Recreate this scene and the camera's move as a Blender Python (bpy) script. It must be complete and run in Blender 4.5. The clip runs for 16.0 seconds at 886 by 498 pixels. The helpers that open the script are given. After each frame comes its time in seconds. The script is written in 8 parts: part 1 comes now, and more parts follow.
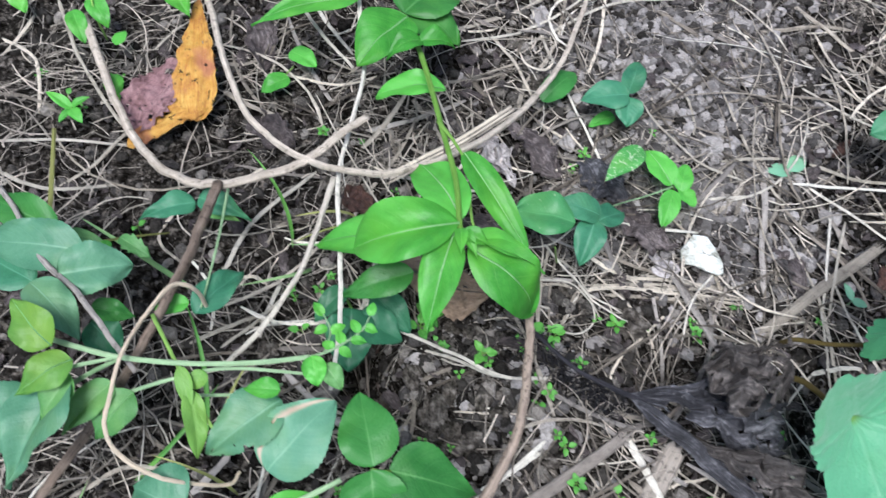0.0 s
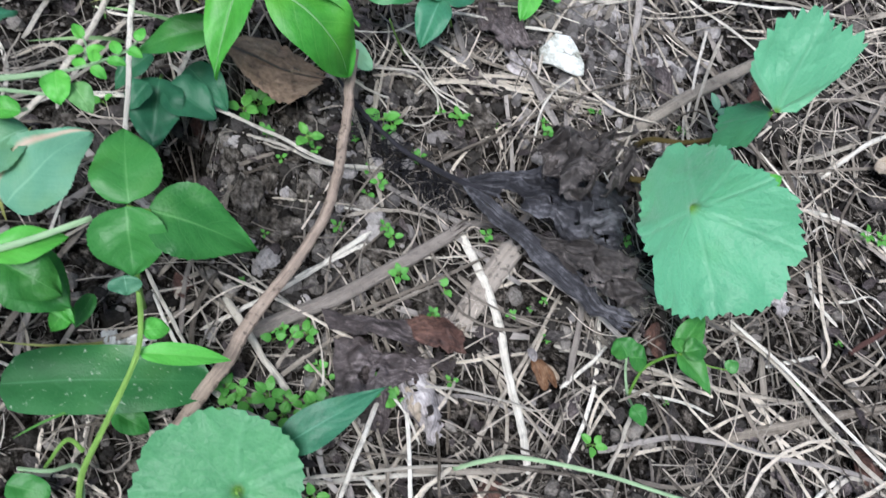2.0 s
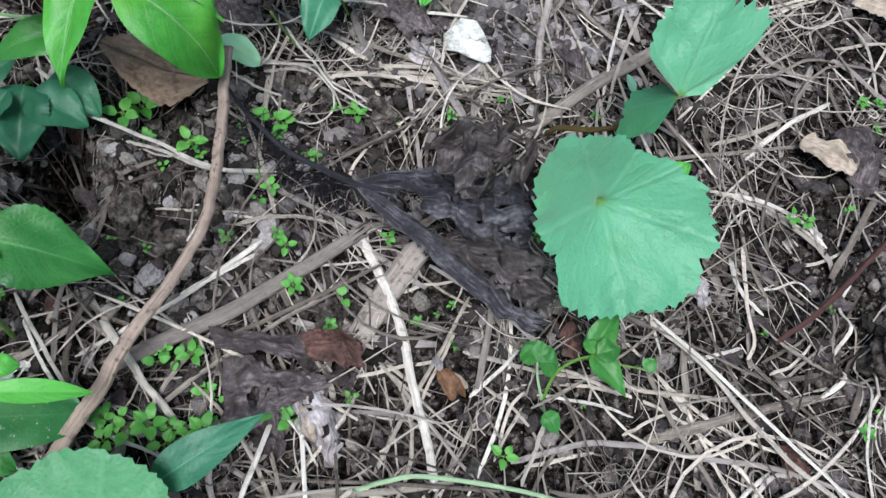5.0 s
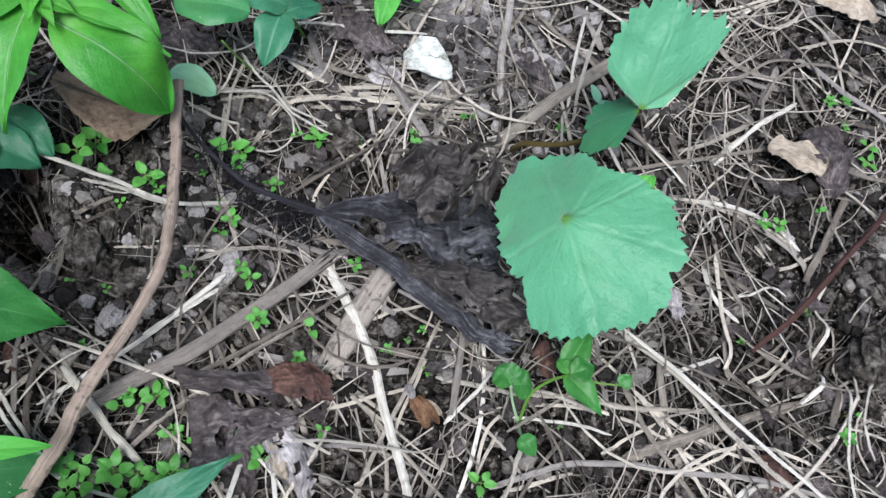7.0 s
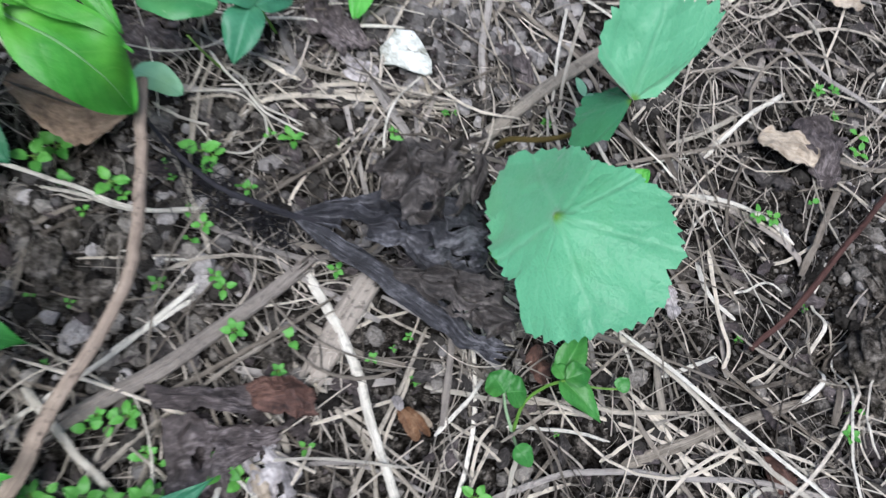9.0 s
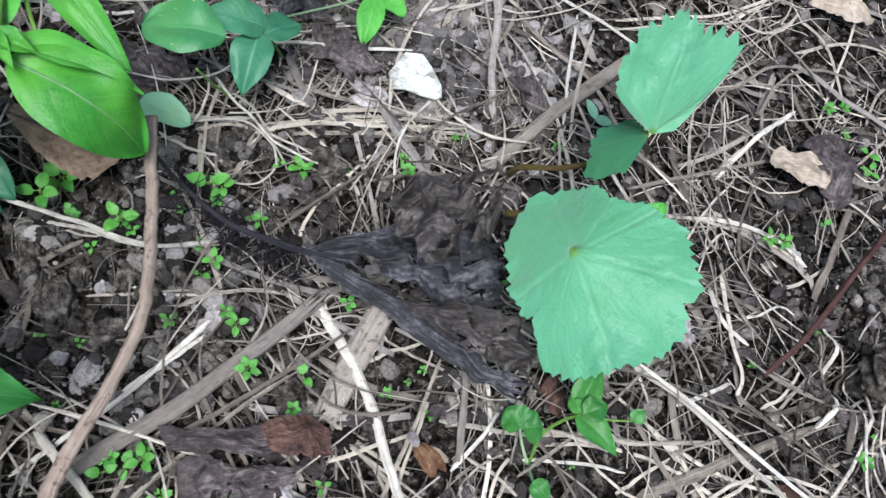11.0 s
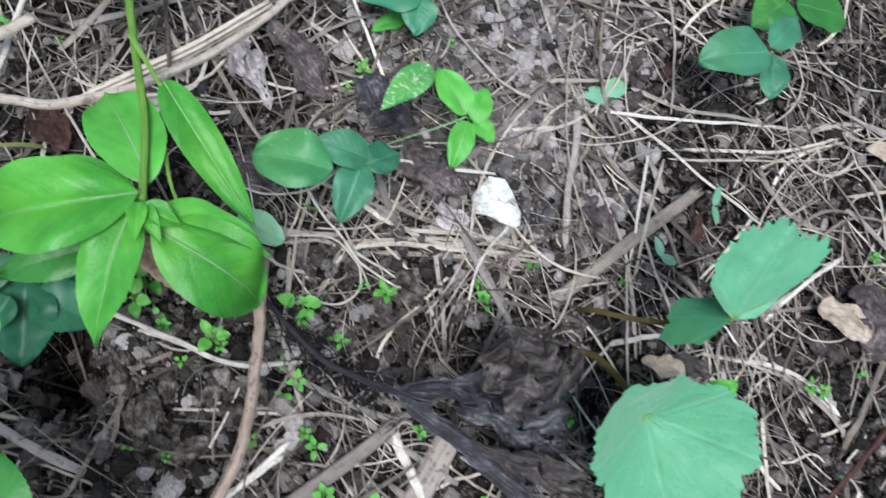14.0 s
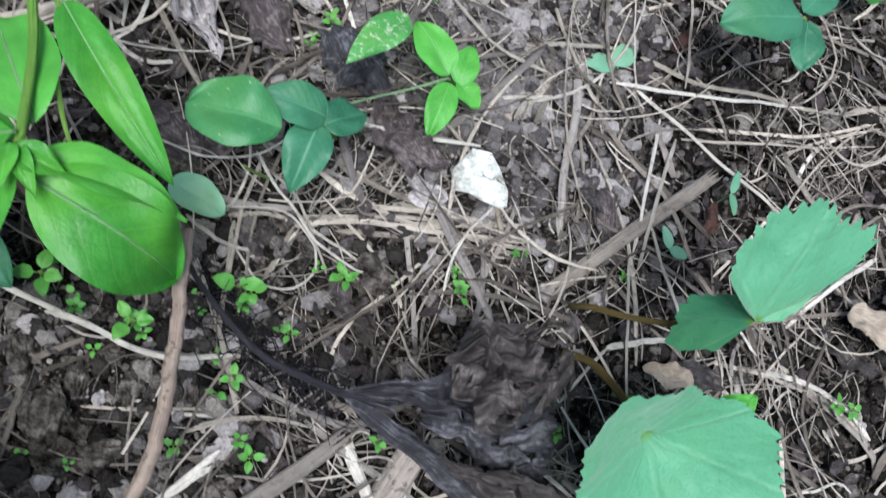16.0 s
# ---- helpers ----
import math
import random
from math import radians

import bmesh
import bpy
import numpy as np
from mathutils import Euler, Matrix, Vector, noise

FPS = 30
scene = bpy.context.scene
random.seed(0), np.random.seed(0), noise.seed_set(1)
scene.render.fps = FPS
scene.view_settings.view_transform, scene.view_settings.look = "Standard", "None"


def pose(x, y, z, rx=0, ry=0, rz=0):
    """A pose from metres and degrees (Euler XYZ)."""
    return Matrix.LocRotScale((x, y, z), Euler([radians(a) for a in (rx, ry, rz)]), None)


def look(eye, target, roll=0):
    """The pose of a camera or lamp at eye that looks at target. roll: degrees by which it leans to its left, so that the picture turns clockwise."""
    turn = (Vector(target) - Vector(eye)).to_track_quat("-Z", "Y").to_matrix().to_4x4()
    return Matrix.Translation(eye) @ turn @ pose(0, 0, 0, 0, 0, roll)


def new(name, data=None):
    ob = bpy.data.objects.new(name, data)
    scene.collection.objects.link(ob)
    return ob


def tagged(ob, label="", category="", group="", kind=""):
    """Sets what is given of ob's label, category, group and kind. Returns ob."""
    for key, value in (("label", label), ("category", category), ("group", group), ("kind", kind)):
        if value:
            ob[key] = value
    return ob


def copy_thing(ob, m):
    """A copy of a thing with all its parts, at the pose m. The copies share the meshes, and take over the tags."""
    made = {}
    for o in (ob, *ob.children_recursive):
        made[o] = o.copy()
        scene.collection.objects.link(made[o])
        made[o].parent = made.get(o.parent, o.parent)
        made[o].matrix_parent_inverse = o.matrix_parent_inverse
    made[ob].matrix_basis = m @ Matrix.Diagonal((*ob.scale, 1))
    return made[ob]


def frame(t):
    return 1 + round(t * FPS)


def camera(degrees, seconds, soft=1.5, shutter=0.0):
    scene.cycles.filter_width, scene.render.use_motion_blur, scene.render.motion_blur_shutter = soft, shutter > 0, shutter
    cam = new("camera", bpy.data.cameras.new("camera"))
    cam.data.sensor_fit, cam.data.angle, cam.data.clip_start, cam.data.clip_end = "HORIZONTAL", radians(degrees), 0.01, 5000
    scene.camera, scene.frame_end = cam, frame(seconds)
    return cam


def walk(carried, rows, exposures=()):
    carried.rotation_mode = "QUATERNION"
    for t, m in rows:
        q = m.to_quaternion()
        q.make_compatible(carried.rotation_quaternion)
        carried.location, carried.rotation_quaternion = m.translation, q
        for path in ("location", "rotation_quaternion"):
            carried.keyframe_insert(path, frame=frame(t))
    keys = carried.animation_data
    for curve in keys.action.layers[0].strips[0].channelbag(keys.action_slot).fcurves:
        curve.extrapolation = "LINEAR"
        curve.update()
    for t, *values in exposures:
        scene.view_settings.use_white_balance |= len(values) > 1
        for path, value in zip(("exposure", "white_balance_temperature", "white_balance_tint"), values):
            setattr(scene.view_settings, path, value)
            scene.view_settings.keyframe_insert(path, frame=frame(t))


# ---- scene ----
cam = camera(58.2, 16.0, soft=1.4, shutter=0.6)
# seconds, eye in metres, turn in degrees
PATH = [
    (0, 0.0047, -0.0035, 0.4287, 27.25, -5.61, 0.55),
    (0.5, 0.0177, -0.0180, 0.4212, 26.44, -6.57, 0.53),
    (1, 0.0394, -0.0394, 0.3894, 23.38, -7.53, 0.94),
    (1.5, 0.0642, -0.0506, 0.3787, 22.46, -8.48, 1.33),
    (2, 0.0802, -0.0556, 0.3710, 22.12, -9.37, 1.10),
    (2.5, 0.0860, -0.0635, 0.3646, 21.56, -9.67, 0.86),
    (3, 0.1124, -0.0543, 0.3603, 21.53, -10.20, 0.18),
    (3.5, 0.1106, -0.0491, 0.3652, 21.39, -9.88, -0.02),
    (4, 0.1240, -0.0495, 0.3677, 21.29, -10.04, -0.60),
    (4.2, 0.1213, -0.0480, 0.3652, 21.17, -9.84, -0.74),
    (6.3, 0.1248, -0.0240, 0.3546, 21.35, -9.31, -4.36),
    (6.5, 0.1338, -0.0259, 0.3515, 21.71, -9.21, -4.65),
    (7, 0.1326, -0.0245, 0.3599, 21.64, -9.40, -4.78),
    (7.5, 0.1330, -0.0259, 0.3674, 21.73, -9.66, -5.06),
    (8, 0.1233, -0.0312, 0.3690, 22.27, -9.83, -5.56),
    (8.5, 0.1234, -0.0296, 0.3626, 22.50, -10.25, -6.13),
    (9, 0.1305, -0.0181, 0.3418, 22.30, -10.66, -6.91),
    (9.2, 0.1360, -0.0140, 0.3283, 22.14, -11.04, -7.09),
    (11.3, 0.1155, 0.0059, 0.3457, 21.08, -11.02, -7.72),
    (11.5, 0.1051, 0.0071, 0.3465, 20.99, -11.08, -7.91),
    (12, 0.0741, 0.0189, 0.3642, 20.15, -10.92, -9.12),
    (12.5, 0.0575, 0.0307, 0.3852, 18.90, -10.69, -12.22),
    (13, 0.0628, 0.0461, 0.4065, 17.29, -11.21, -13.49),
    (13.5, 0.0763, 0.0648, 0.3873, 16.42, -12.41, -10.21),
    (14, 0.0705, 0.0796, 0.3703, 17.43, -15.26, -2.41),
    (14.5, 0.0547, 0.0872, 0.3549, 18.08, -14.04, -3.55),
    (15, 0.0925, 0.1020, 0.3440, 18.40, -15.13, -3.36),
    (15.5, 0.0943, 0.0979, 0.3325, 17.65, -15.33, -1.14),
    (16, 0.0990, 0.0866, 0.3195, 17.14, -15.53, -0.42),
]
# seconds, stops, white balance
EXPOSURES = [(t, 1.0 + stops, 5800, 11) for t, stops in ((0, 0.12), (1, 0.15), (2, 0.03), (3, 0.03), (4, -0.02), (9.2, 0.0), (11.5, 0.14), (12.0, 0.12), (12.5, 0.0), (13.5, 0.0), (14.5, 0.05), (15.5, -0.08), (16, 0.0))]
walk(cam, [(t, pose(x, y, z, rx, ry, rz)) for t, x, y, z, rx, ry, rz in PATH], EXPOSURES)

# ---- light: an overcast sky, high and soft ----
world = bpy.data.worlds.new("overcast_sky")
scene.world = world
world.use_nodes = True
wn = world.node_tree.nodes
sky = wn.new("ShaderNodeTexSky")
sky.sky_type = "NISHITA"
sky.sun_disc = False
sky.sun_elevation, sky.sun_rotation = radians(70), radians(-153)
sky.air_density, sky.dust_density, sky.ozone_density = 1.0, 4.0, 1.0
world.node_tree.links.new(sky.outputs[0], wn["Background"].inputs[0])
wn["Background"].inputs[1].default_value = 0.062
sun = new("sun", bpy.data.lights.new("sun", "SUN"))
sun.data.energy, sun.data.angle, sun.data.color = 2.35, radians(24), (1.0, 0.97, 0.93)
sun.matrix_world = look((-0.3, -0.6, 1.9), (0, 0, 0))


# ---- materials ----
def shader(name, rough=0.7, gleam=0.12):
    """A new node material: its tree, its Principled node and a maker of nodes."""
    mat = bpy.data.materials.new(name)
    mat.use_nodes = True
    tree = mat.node_tree
    bsdf = tree.nodes["Principled BSDF"]
    bsdf.inputs["Roughness"].default_value = rough
    bsdf.inputs["Specular IOR Level"].default_value = gleam
    return mat, tree, bsdf


def node(tree, kind, **given):
    n = tree.nodes.new("ShaderNode" + kind)
    for key, value in given.items():
        if key == "operation":
            n.operation = value
        elif key == "data_type":
            n.data_type = value
        elif key == "feature":
            n.feature = value
    return n


def math_node(tree, op, a, b=None, c=None):
    n = node(tree, "Math", operation=op)
    for k, v in enumerate((a, b, c)):
        if v is None:
            continue
        if isinstance(v, (int, float)):
            n.inputs[k].default_value = v
        else:
            tree.links.new(v, n.inputs[k])
    return n.outputs[0]


def noise_node(tree, scale, detail=4.0, rough=0.6, vector=None):
    n = node(tree, "TexNoise")
    n.inputs["Scale"].default_value, n.inputs["Detail"].default_value, n.inputs["Roughness"].default_value = scale, detail, rough
    if vector is not None:
        tree.links.new(vector, n.inputs["Vector"])
    return n.outputs["Fac"]


def ramp_node(tree, fac, stops):
    n = node(tree, "ValToRGB")
    el = n.color_ramp.elements
    el[0].position, el[0].color = stops[0][0], (*stops[0][1], 1)
    el[1].position, el[1].color = stops[-1][0], (*stops[-1][1], 1)
    for p, c in stops[1:-1]:
        e = el.new(p)
        e.color = (*c, 1)
    tree.links.new(fac, n.inputs[0])
    return n.outputs[0]


def mix_node(tree, fac, a, b, kind="MIX"):
    n = tree.nodes.new("ShaderNodeMix")
    n.data_type, n.blend_type = "RGBA", kind
    for k, v in ((0, fac), (6, a), (7, b)):
        if isinstance(v, (int, float)):
            n.inputs[k].default_value = v
        elif isinstance(v, tuple):
            n.inputs[k].default_value = (*v, 1)
        else:
            tree.links.new(v, n.inputs[k])
    return n.outputs[2]


def bump_node(tree, bsdf, height, strength, distance):
    n = node(tree, "Bump")
    n.inputs["Strength"].default_value, n.inputs["Distance"].default_value = strength, distance
    tree.links.new(height, n.inputs["Height"])
    tree.links.new(n.outputs[0], bsdf.inputs["Normal"])
    return n.outputs[0]


def soil_material():
    mat, tree, bsdf = shader("crumbly_soil", 1.0, 0.0)
    place = node(tree, "TexCoord").outputs["Object"]
    fine, mid, wide = noise_node(tree, 1100, 5, 0.75, place), noise_node(tree, 210, 6, 0.72, place), noise_node(tree, 9, 3, 0.5, place)
    # damp soil; shade of the crevices is put into its near-black low end
    damp_and_crevices = ramp_node(tree, mid, [(0.40, (0.0055, 0.0047, 0.0040)), (0.53, (0.040, 0.0360, 0.0315)), (0.68, (0.31, 0.278, 0.243))])
    dry = ramp_node(tree, mid, [(0.34, (0.03, 0.027, 0.026)), (0.52, (0.16, 0.145, 0.137)), (0.72, (0.36, 0.33, 0.315))])
    # drier, paler crumbs on the open bank
    sep = node(tree, "SeparateXYZ")
    tree.links.new(place, sep.inputs[0])
    dx, dy = math_node(tree, "SUBTRACT", sep.outputs[0], 0.215), math_node(tree, "SUBTRACT", sep.outputs[1], 0.345)
    far = math_node(tree, "SQRT", math_node(tree, "ADD", math_node(tree, "MULTIPLY", math_node(tree, "MULTIPLY", dx, dx), 1.6), math_node(tree, "MULTIPLY", math_node(tree, "MULTIPLY", dy, dy), 0.7)))
    edge = math_node(tree, "ADD", far, math_node(tree, "MULTIPLY", wide, 0.12))
    dryness = ramp_node(tree, edge, [(0.1, (1, 1, 1)), (0.19, (0, 0, 0))])
    col = mix_node(tree, dryness, damp_and_crevices, dry)
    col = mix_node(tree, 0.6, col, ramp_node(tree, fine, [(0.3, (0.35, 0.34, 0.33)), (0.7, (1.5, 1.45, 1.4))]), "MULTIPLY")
    tree.links.new(col, bsdf.inputs["Base Color"])
    bump_node(tree, bsdf, math_node(tree, "ADD", math_node(tree, "MULTIPLY", fine, 0.5), mid), 1.0, 0.004)
    return mat


def soil_clod_material():
    """A clod of damp earth: crumbs, grit and a film of green."""
    mat, tree, bsdf = shader("clod_of_soil", 1.0, 0.0)
    place = node(tree, "TexCoord").outputs["Object"]
    fine, mid, wide = noise_node(tree, 900, 5, 0.75, place), noise_node(tree, 170, 6, 0.7, place), noise_node(tree, 50, 3, 0.5, place)
    col = ramp_node(tree, mid, [(0.36, (0.012, 0.0105, 0.009)), (0.51, (0.112, 0.100, 0.087)), (0.70, (0.36, 0.33, 0.293))])
    col = mix_node(tree, math_node(tree, "MULTIPLY", ramp_node(tree, wide, [(0.5, (0, 0, 0)), (0.7, (1, 1, 1))]), 0.10), col, (0.055, 0.068, 0.028))
    col = mix_node(tree, 0.55, col, ramp_node(tree, fine, [(0.3, (0.4, 0.39, 0.38)), (0.7, (1.5, 1.47, 1.42))]), "MULTIPLY")
    tree.links.new(col, bsdf.inputs["Base Color"])
    bump_node(tree, bsdf, math_node(tree, "ADD", math_node(tree, "MULTIPLY", fine, 0.5), mid), 1.0, 0.004)
    return mat


def crumb_material(name, low, high, pale=0.14):
    mat, tree, bsdf = shader(name, 1.0, 0.0)
    place = node(tree, "TexCoord").outputs["Object"]
    rnd = node(tree, "NewGeometry").outputs["Random Per Island"]
    fine = noise_node(tree, 700, 4, 0.7, place)
    mixed = math_node(tree, "ADD", math_node(tree, "MULTIPLY", rnd, 0.55), math_node(tree, "MULTIPLY", fine, 0.5))
    mid = tuple(pale * h + (1 - pale) * l for l, h in zip(low, high))
    tree.links.new(ramp_node(tree, mixed, [(0.2, low), (0.58, mid), (0.95, high)]), bsdf.inputs["Base Color"])
    bump_node(tree, bsdf, fine, 1.0, 0.0018)
    return mat


def stalk_material(name, low, high, island=False, spots=0.0, rough=0.65, grain=(28, 20, 1)):
    """Dry or woody stems: streaks along the stem, blotches, and a tone of their own."""
    mat, tree, bsdf = shader(name, rough)
    uv = node(tree, "UVMap").outputs[0]
    rnd = node(tree, "NewGeometry").outputs["Random Per Island"] if island else node(tree, "ObjectInfo").outputs["Random"]
    mapped = node(tree, "Mapping")
    mapped.inputs["Scale"].default_value = grain
    tree.links.new(uv, mapped.inputs[0])
    streak = noise_node(tree, 1.0, 5, 0.7, mapped.outputs[0])
    place = node(tree, "TexCoord").outputs["Object"]
    blotch = noise_node(tree, 110, 4, 0.65, place)
    tone = math_node(tree, "ADD", math_node(tree, "MULTIPLY", rnd, 0.40), math_node(tree, "ADD", math_node(tree, "MULTIPLY", streak, 0.55), math_node(tree, "MULTIPLY", blotch, 0.34)))
    mid = tuple(0.45 * h + 0.55 * l for l, h in zip(low, high))
    col = ramp_node(tree, tone, [(0.38, low), (0.60, mid), (0.80, high)])
    if spots:
        dark = ramp_node(tree, noise_node(tree, 260, 3, 0.6, place), [(0.57, (1, 1, 1)), (0.66, (1 - spots,) * 3)])
        col = mix_node(tree, 1.0, col, dark, "MULTIPLY")
    tree.links.new(col, bsdf.inputs["Base Color"])
    bump_node(tree, bsdf, math_node(tree, "ADD", streak, math_node(tree, "MULTIPLY", blotch, 0.8)), 1.0, 0.0014)
    return mat


def leaf_material(name, deep, bright, vein, sides=9, gloss=0.42, speck=0.0, speck_colour=(0.5, 0.6, 0.42), round_leaf=False, stripe=None):
    """A living leaf. A long leaf has a midrib and side veins along its own lengthwise and crosswise coordinates,
    a round one has main veins that fan out from its stalk and carry side veins."""
    mat, tree, bsdf = shader(name, gloss)
    bsdf.inputs["Specular IOR Level"].default_value = 0.32
    if round_leaf:
        # short pale hairs
        bsdf.inputs["Sheen Weight"].default_value = 0.30
        bsdf.inputs["Sheen Roughness"].default_value = 0.45
        bsdf.inputs["Sheen Tint"].default_value = (0.85, 1.0, 0.88, 1.0)
    uv = node(tree, "UVMap").outputs[0]
    place = node(tree, "TexCoord").outputs["Object"]
    sep = node(tree, "SeparateXYZ")
    tree.links.new(uv, sep.inputs[0])
    u, v = sep.outputs[0], sep.outputs[1]
    waver = math_node(tree, "SUBTRACT", noise_node(tree, 90, 2, 0.5, place), 0.5)
    if round_leaf:
        turn = math_node(tree, "MULTIPLY", math_node(tree, "ARCTAN2", v, u), sides / (2 * math.pi))
        turn = math_node(tree, "ADD", turn, math_node(tree, "ADD", math_node(tree, "MULTIPLY", waver, 0.14), math_node(tree, "MULTIPLY", math_node(tree, "SINE", math_node(tree, "MULTIPLY", turn, 1.7)), 0.16)))
        local = math_node(tree, "MULTIPLY", math_node(tree, "SUBTRACT", math_node(tree, "FRACT", turn), 0.5), 2 * math.pi / sides)
        span = math_node(tree, "SQRT", math_node(tree, "ADD", math_node(tree, "MULTIPLY", u, u), math_node(tree, "MULTIPLY", v, v)))
        along, across = math_node(tree, "MULTIPLY", span, math_node(tree, "COSINE", local)), math_node(tree, "MULTIPLY", span, math_node(tree, "SINE", local))
        side = math_node(tree, "ABSOLUTE", across)
        main = ramp_node(tree, math_node(tree, "ADD", side, math_node(tree, "MULTIPLY", along, 0.012)), [(0.006, (1, 1, 1)), (0.019, (0, 0, 0))])
        beat = math_node(tree, "ADD", math_node(tree, "SUBTRACT", math_node(tree, "MULTIPLY", along, 11.0), math_node(tree, "MULTIPLY", side, 9.0)), math_node(tree, "MULTIPLY", math_node(tree, "SIGN", across), 0.25))
        beat = math_node(tree, "ADD", beat, math_node(tree, "MULTIPLY", waver, 1.1))
        heart = ramp_node(tree, span, [(0.012, (1, 1, 1)), (0.035, (0, 0, 0))])
    else:
        side = math_node(tree, "ABSOLUTE", v)
        main = ramp_node(tree, math_node(tree, "ADD", side, math_node(tree, "MULTIPLY", u, 0.035)), [(0.012, (1, 1, 1)), (0.06, (0, 0, 0))])
        beat = math_node(tree, "MULTIPLY", math_node(tree, "SUBTRACT", u, math_node(tree, "MULTIPLY", math_node(tree, "POWER", side, 1.35), 0.30)), sides)
        beat = math_node(tree, "ADD", beat, math_node(tree, "ADD", math_node(tree, "MULTIPLY", math_node(tree, "SIGN", v), 0.22), math_node(tree, "MULTIPLY", waver, 0.5)))
    comb = math_node(tree, "MULTIPLY", math_node(tree, "ABSOLUTE", math_node(tree, "SUBTRACT", math_node(tree, "FRACT", beat), 0.5)), 2.0)
    minor = ramp_node(tree, comb, [(0.0, (0.42, 0.42, 0.42)), (0.10, (0, 0, 0))])
    net = noise_node(tree, 520, 6, 0.75, place)
    cells = node(tree, "TexVoronoi", feature="DISTANCE_TO_EDGE")
    cells.inputs["Scale"].default_value = 420 if round_leaf else 560
    tree.links.new(place, cells.inputs["Vector"])
    mesh = ramp_node(tree, cells.outputs["Distance"], [(0.0, (0.5, 0.5, 0.5) if round_leaf else (0.15, 0.15, 0.15)), (0.10, (0, 0, 0))])
    blotch, cloud = noise_node(tree, 55, 4, 0.6, place), noise_node(tree, 17, 2, 0.5, place)
    rnd = node(tree, "ObjectInfo").outputs["Random"]
    tone = math_node(tree, "ADD", math_node(tree, "MULTIPLY", blotch, 0.5), math_node(tree, "ADD", math_node(tree, "MULTIPLY", net, 0.34 if round_leaf else 0.12), math_node(tree, "ADD", math_node(tree, "MULTIPLY", rnd, 0.26), math_node(tree, "MULTIPLY", math_node(tree, "SUBTRACT", cloud, 0.4), 0.5))))
    tone = math_node(tree, "ADD", tone, math_node(tree, "MULTIPLY", comb, 0.06))
    col = ramp_node(tree, tone, [(0.32 if round_leaf else 0.26, deep), (0.70 if round_leaf else 0.62, bright)])
    # yellower tissue here and there
    warm = tuple(c * f for c, f in zip(bright, (1.45, 1.04, 0.55)))
    col = mix_node(tree, math_node(tree, "MULTIPLY", ramp_node(tree, noise_node(tree, 26, 3, 0.6, place), [(0.5, (0, 0, 0)), (0.72, (1, 1, 1))]), 0.16 if round_leaf else 0.40), col, warm)
    veins = mix_node(tree, 1.0, mix_node(tree, 1.0, main, minor, "LIGHTEN"), mesh, "LIGHTEN")
    col = mix_node(tree, math_node(tree, "MULTIPLY", veins, 0.22 if round_leaf else 0.46), col, vein)
    if speck:
        spots = ramp_node(tree, noise_node(tree, 330, 5, 0.75, place), [(0.66 - speck, (0, 0, 0)), (0.74 - speck, (1, 1, 1))])
        col = mix_node(tree, math_node(tree, "MULTIPLY", spots, 0.8), col, speck_colour)
    # dust and tiny scars
    dust = ramp_node(tree, noise_node(tree, 800, 3, 0.6, place), [(0.66, (0, 0, 0)), (0.76, (1, 1, 1))])
    col = mix_node(tree, math_node(tree, "MULTIPLY", dust, 0.12), col, (0.46, 0.52, 0.40))
    if round_leaf:
        col = mix_node(tree, heart, col, (0.10, 0.24, 0.03))
    if stripe:
        band = math_node(tree, "ADD", math_node(tree, "ABSOLUTE", math_node(tree, "ADD", v, 0.72)), math_node(tree, "MULTIPLY", blotch, 0.22))
        mask = ramp_node(tree, band, [(0.15, (1, 1, 1)), (0.27, (0, 0, 0))])
        col = mix_node(tree, math_node(tree, "MULTIPLY", mask, 0.85), col, stripe)
    tree.links.new(col, bsdf.inputs["Base Color"])
    tree.links.new(math_node(tree, "ADD", gloss - 0.10, math_node(tree, "MULTIPLY", blotch, 0.24)), bsdf.inputs["Roughness"])
    puff = math_node(tree, "MULTIPLY", math_node(tree, "SQRT", comb), 0.36 if round_leaf else 0.22)
    uneven = math_node(tree, "ADD", math_node(tree, "MULTIPLY", net, 0.3), math_node(tree, "MULTIPLY", cells.outputs["Distance"], 0.5))
    relief = math_node(tree, "ADD", math_node(tree, "ADD", math_node(tree, "MULTIPLY", main, -0.55 if round_leaf else 0.10), puff), uneven)
    normal = bump_node(tree, bsdf, relief, 0.62 if round_leaf else 0.30, 0.0009)
    glow = node(tree, "BsdfTranslucent")
    tree.links.new(mix_node(tree, 1.0, col, (1.1, 1.15, 0.5), "MULTIPLY"), glow.inputs[0])
    tree.links.new(normal, glow.inputs["Normal"])
    both = node(tree, "MixShader")
    both.inputs[0].default_value = 0.22
    tree.links.new(bsdf.outputs[0], both.inputs[1])
    tree.links.new(glow.outputs[0], both.inputs[2])
    tree.links.new(both.outputs[0], tree.nodes["Material Output"].inputs[0])
    return mat


